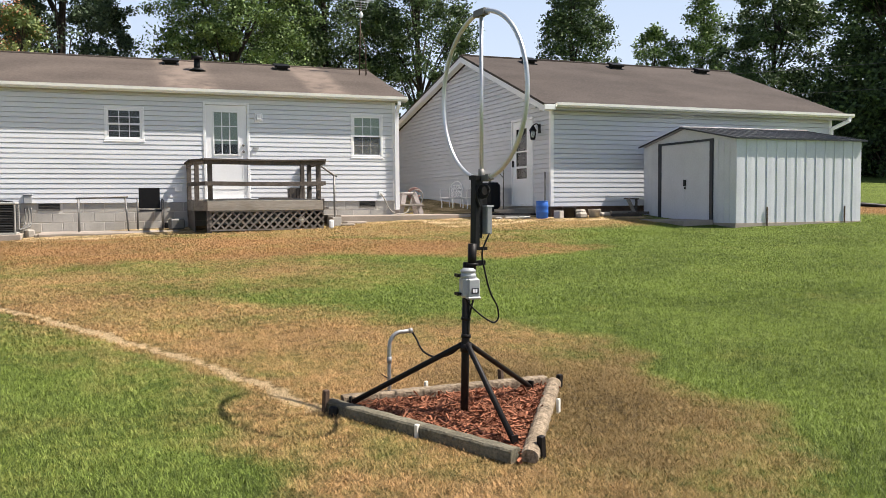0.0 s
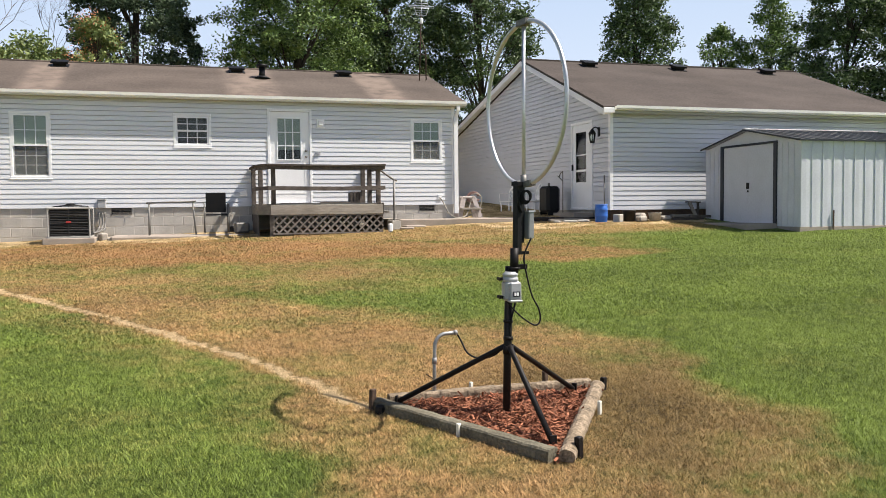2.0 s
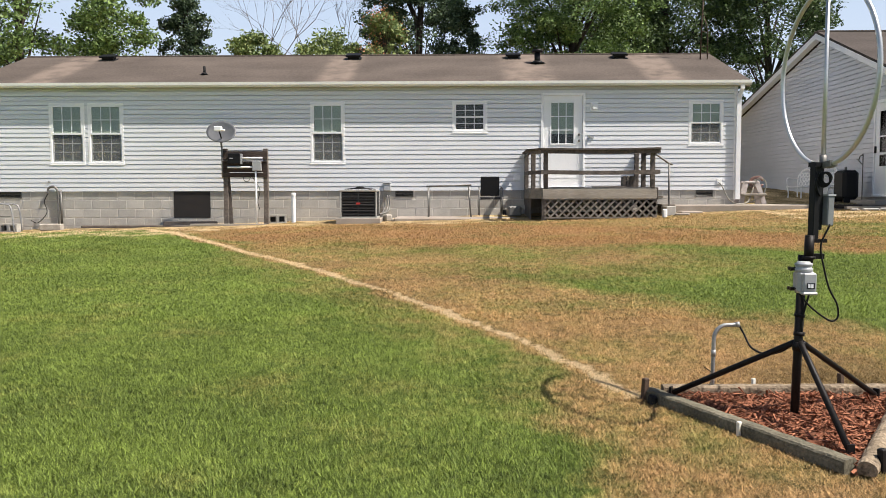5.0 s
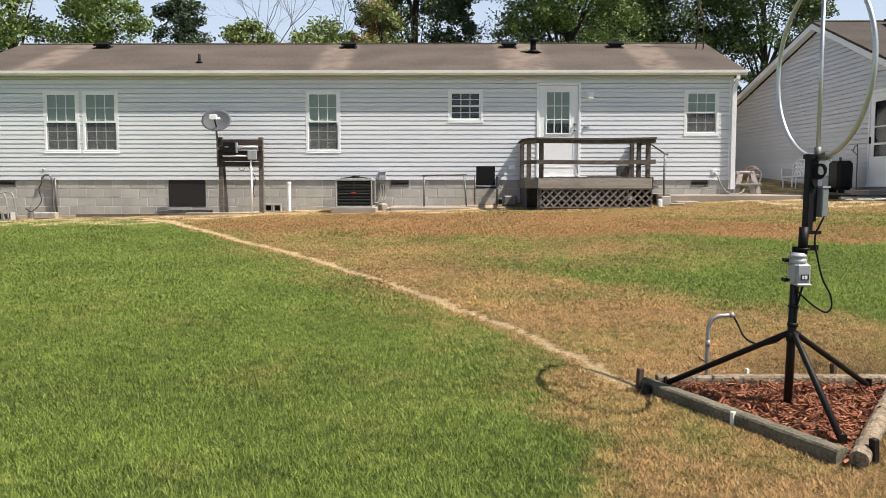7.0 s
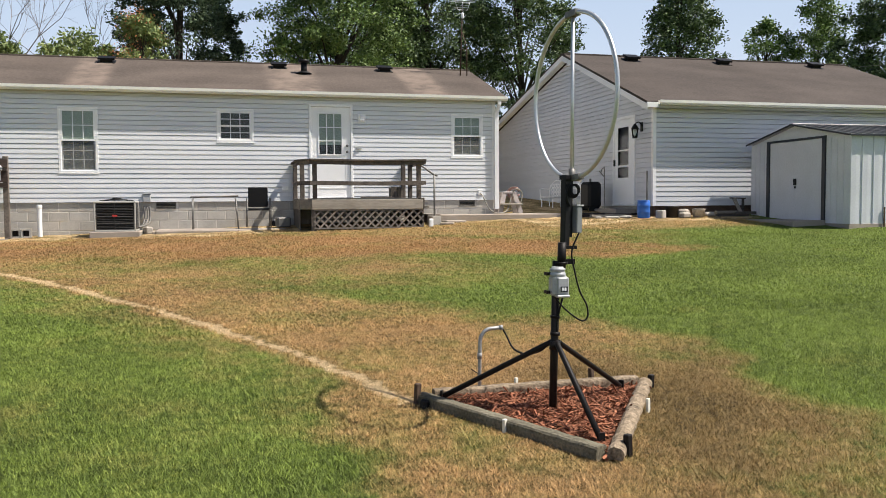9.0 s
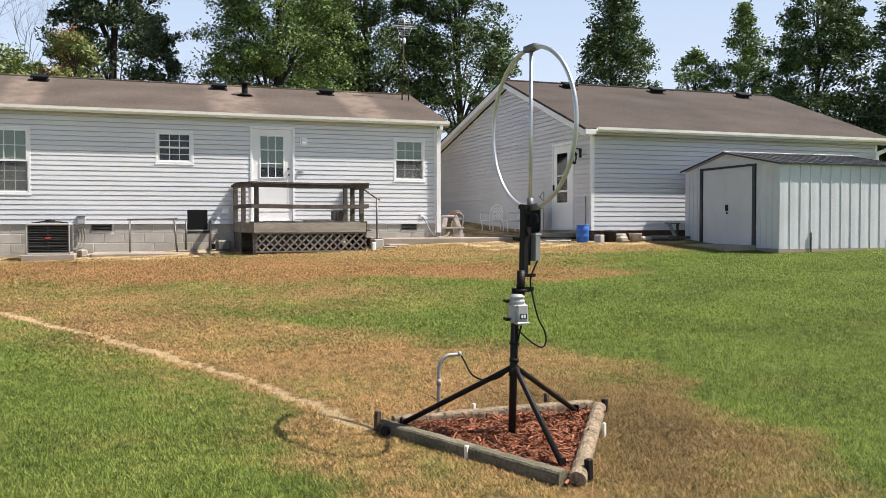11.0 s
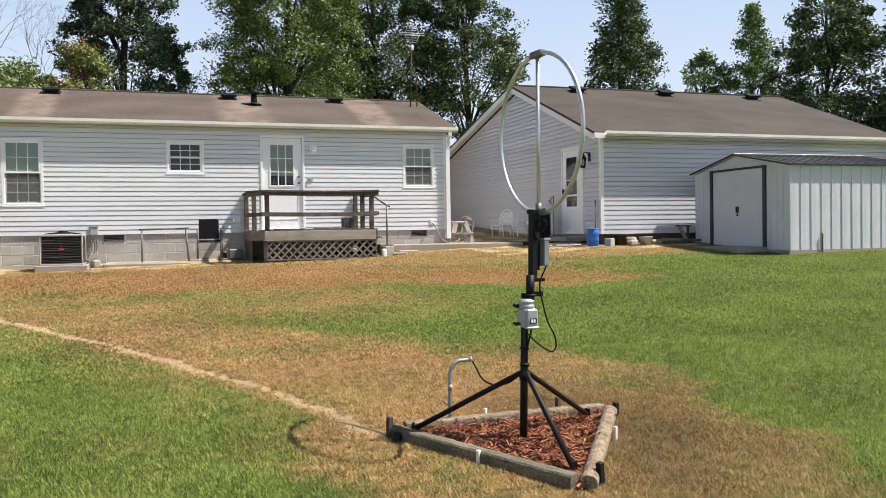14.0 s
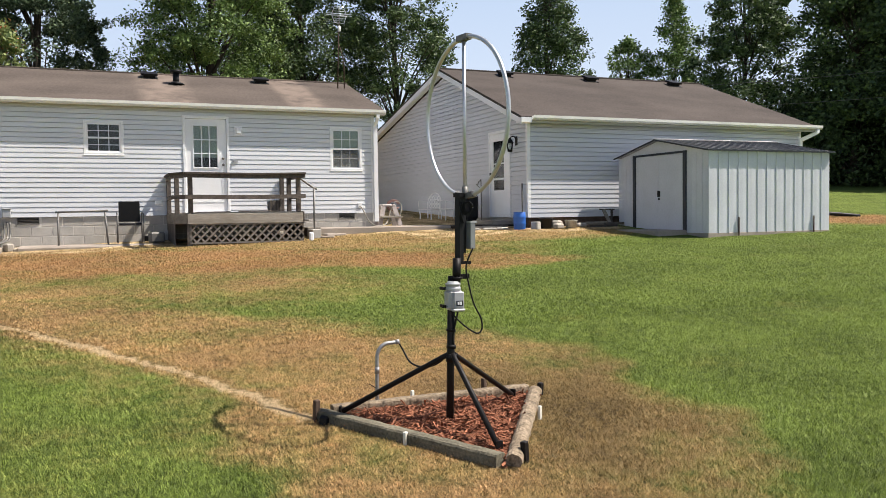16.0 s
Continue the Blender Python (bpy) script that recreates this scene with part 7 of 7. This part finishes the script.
build_tree(-18.2, 12.2, 15.5, 3.2, 4.9, "round", 95000, 0.078, M_LEAF_A, "broad leafy tree with bright green crown behind the house", 11, 230, 0.48, 0.26, 0.2)
build_tree(-14.0, 18.9, 11.6, 3.0, 2.5, "cone", 26000, 0.078, M_LEAF_C, "small dark pointed evergreen behind the house", 12, 230, 0.27, 0.13, 0.1)
build_tree(-10.3, 16.0, 7.7, 4.6, 1.8, "dome", 8000, 0.078, M_LEAF_D, "low feathery mimosa tree behind the roof", 13, 70, 0.32, 0.11)
build_tree(-7.2, 16.2, 7.9, 4.6, 2.0, "dome", 8000, 0.078, M_LEAF_D, "low feathery mimosa tree behind the roof", 14, 70, 0.32, 0.11)
tree_o, cl_o = build_tree(-4.75, 13.4, 7.9, 4.4, 1.4, "dome", 7500, 0.078, M_LEAF_D, "mimosa tree with orange-pink blossom behind the roof", 15, 60, 0.30, 0.10)
rng_o = np.random.default_rng(3)
tip = cl_o[(cl_o[:, 2] > 5.6) & (rng_o.uniform(0, 1, len(cl_o)) < 0.5)]
blossom = np.concatenate([p + rng_o.normal(0, 0.2, (30, 3)) + np.array((0, -0.2, 0.25)) for p in tip])
ob_o = new("blossom", array_mesh("blossom", leaf_quads(rng_o, blossom, 0.04), 4, M_FLOWER))
ob_o.parent = tree_o
build_tree(-3.5, 18.6, 16.4, 2.0, 5.1, "cone", 108000, 0.073, M_LEAF_C, "tall dark cedar with a pointed crown", 16, 640, 0.30, 0.26, 0.12)
build_tree(2.85, 16.2, 16.0, 2.6, 3.05, "round", 110000, 0.065, M_LEAF_A, "tall full deciduous tree with mid-green leaves", 17, 620, 0.36, 0.28, 0.16)
build_tree(8.0, 21.5, 17.5, 2.4, 4.3, "round", 118000, 0.076, M_LEAF_B, "tall dark deciduous tree behind the aerial", 18, 420, 0.42, 0.26, 0.2)
build_tree(6.4, 20.6, 10.5, 1.4, 2.9, "round", 34000, 0.077, M_LEAF_B, "dark leafy tree low behind the end of the house", 25, 210, 0.42, 0.16, 0.15)
build_tree(12.2, 19.6, 16.5, 1.2, 2.9, "round", 72000, 0.076, M_LEAF_B, "tall dark deciduous tree behind the garage peak", 19, 330, 0.40, 0.24, 0.2)
build_tree(22.0, 21.6, 18.0, 3.0, 3.6, "cone", 66000, 0.084, M_LEAF_B, "tall narrow tree behind the garage roof", 20, 420, 0.44, 0.24, 0.2)
build_tree(29.7, 25.0, 11.8, 3.2, 2.1, "dome", 17000, 0.088, M_LEAF_A, "slender open-crowned tree beyond the garage", 21, 190, 0.36, 0.12)
build_tree(32.4, 23.8, 14.6, 3.4, 2.0, "column", 19000, 0.088, M_LEAF_A, "tall airy young tree beyond the garage", 22, 210, 0.34, 0.12)
build_tree(32.5, 17.9, 14.5, 3.0, 3.2, "round", 40000, 0.097, M_LEAF_B, "leafy tree at the edge of the wood", 23, 240, 0.42, 0.2, 0.2)
for k, (wx, wy, wt, wb, wr, wn) in enumerate(((34.4, 12.0, 13.2, 2.8, 3.3, 20000), (35.4, 8.2, 14.0, 3.2, 3.8, 20000), (37.0, 3.4, 15.0, 3.4, 4.3, 17000), (39.5, -2.5, 15.0, 4.5, 4.4, 12000), (39.5, 15.5, 14.0, 2.2, 3.6, 15000))):
    build_tree(wx, wy, wt, wb, wr, "round", int(wn * 2.0), 0.115, M_LEAF_B, "dark tree of the wood beyond the lawn", 30 + k, 300, 0.55, 0.24)
for k, (wx, wy, wt, wr) in enumerate(((40.0, 13.5, 9.5, 4.0), (41.5, 9.0, 10.0, 4.2), (43.0, 4.0, 10.5, 4.4), (44.5, -2.0, 10.5, 4.6), (39.4, 20.0, 8.0, 3.4))):
    build_tree(wx, wy, wt, gz(wx, wy) + 0.2, wr, "dome", 12000, 0.204, M_LEAF_C, "dense dark undergrowth tree inside the wood", 50 + k, 150, 0.6, 0.16)


def build_bare_tree(x, y, top, seed):
    rng = np.random.default_rng(seed)
    t = thing("bare_tree", "leafless grey tree above the roof line", "tree")
    bm = bmesh.new()
    g = gz(x, y)

    def limb(p, d, ln, r, depth):
        q = p + d * ln
        m = p + d * ln * 0.5 + Vector(rng.normal(0, 0.05, 3)) * ln
        tube(bm, (p, m, q), r, 5, r * 0.62, caps=False)
        if depth == 0:
            return
        for _ in range(3 if depth > 1 else 4):
            nd = (d + Vector(rng.normal(0, 0.36, 3)) + Vector((0, 0, 0.12))).normalized()
            limb(m.lerp(q, rng.uniform(0.3, 1.0)), nd, ln * rng.uniform(0.55, 0.8), r * 0.5, depth - 1)

    limb(Vector((x, y, g - 0.2)), Vector((0.03, 0, 1)), (top - g) * 0.46, 0.065, 5)
    part("branch_mass", bm, M_DEADWOOD, t)


build_bare_tree(-10.4, 18.4, 11.6, 4)
build_bare_tree(-7.4, 18.8, 11.2, 7)

# overhead wires crossing before the wood
for z0, z1 in ((7.4, 8.3), (6.3, 7.0)):
    pts_w = [Vector((26 + 2.4 * k, 14.5 - 2.6 * k, z0 + (z1 - z0) * k / 6 + 0.035 * (k - 3) ** 2 - 0.3)) for k in range(7)]
    tagged(mesh_object("overhead_wire", tubes([pts_w], 0.012, 5), M_GREYMETAL), "thin overhead wire before the wood", "wire")


# ---- grass blades ----
def build_blades():
    rng = np.random.default_rng(9)

    def scatter(n, y0, y1, power):
        v = rng.uniform(0, 1, n) ** power
        y = y0 + (y1 - y0) * v
        d = y + 19.5
        x = -2.0 + d * rng.uniform(-0.62, 1.22, n)
        return x, y

    sets = []
    for n, y0, y1, power, hgt, wid in ((640000, -18.3, -11.5, 1.2, 0.024, 0.0028), (300000, -12.0, -5.0, 1.1, 0.024, 0.0056), (140000, -6.0, 1.0, 1.0, 0.026, 0.0095)):
        x, y = scatter(n, y0, y1, power)
        m = turf_map(x, y)
        keep = (rng.uniform(0, 1, n) > m[:, 2] * 1.15) & ~inside_bed(x, y, 0.05)
        keep &= ~((y > -0.95) & (x > -13.5) & (x < 9.9)) & ~((x > 9.2) & (x < 13.6) & (y > -5.42)) & ~((x > 7.0) & (y > -2.0)) & ~((np.abs(x + 4.05) < 0.52) & (y > -1.4)) & ~((x > -0.4) & (x < 2.3) & (y > -1.95))
        keep &= (x > -15) & (x < 18)
        x, y, m = x[keep], y[keep], m[keep]
        n = len(x)
        dry = np.maximum(m[:, 0], m[:, 1])
        h = hgt * rng.uniform(0.55, 1.35, n) * (1 - 0.15 * dry) * (1 + 0.15 * wobble(x, y, 0.22, 1.0))
        a, lean = rng.uniform(0, 2 * np.pi, n), np.abs(rng.normal(0.9, 0.45, n)) + dry * 0.5
        w = wid * rng.uniform(0.6, 1.3, n)
        z = ground_z(x, y) + 0.012 * wobble(x, y, 0.5) - 0.003
        base = np.stack((x, y, z), -1)
        side = np.stack((-np.sin(a), np.cos(a), np.zeros(n)), -1) * w[:, None]
        tip = base + np.stack((np.cos(a) * lean * h, np.sin(a) * lean * h, h), -1)
        sets.append((np.stack((base - side, base + side, tip), 1).reshape(-1, 3), np.repeat(m, 3, axis=0)))
    v = np.concatenate([s[0] for s in sets])
    c = np.concatenate([s[1] for s in sets])
    data = array_mesh("grass", v, 3, M_BLADE)
    att = data.color_attributes.new("turf", "FLOAT_COLOR", "POINT")
    att.data.foreach_set("color", c.astype(np.float32).ravel())
    tagged(new("grass", data), "short mown grass, green and straw-coloured blades", "grass", kind="stuff")


build_blades()
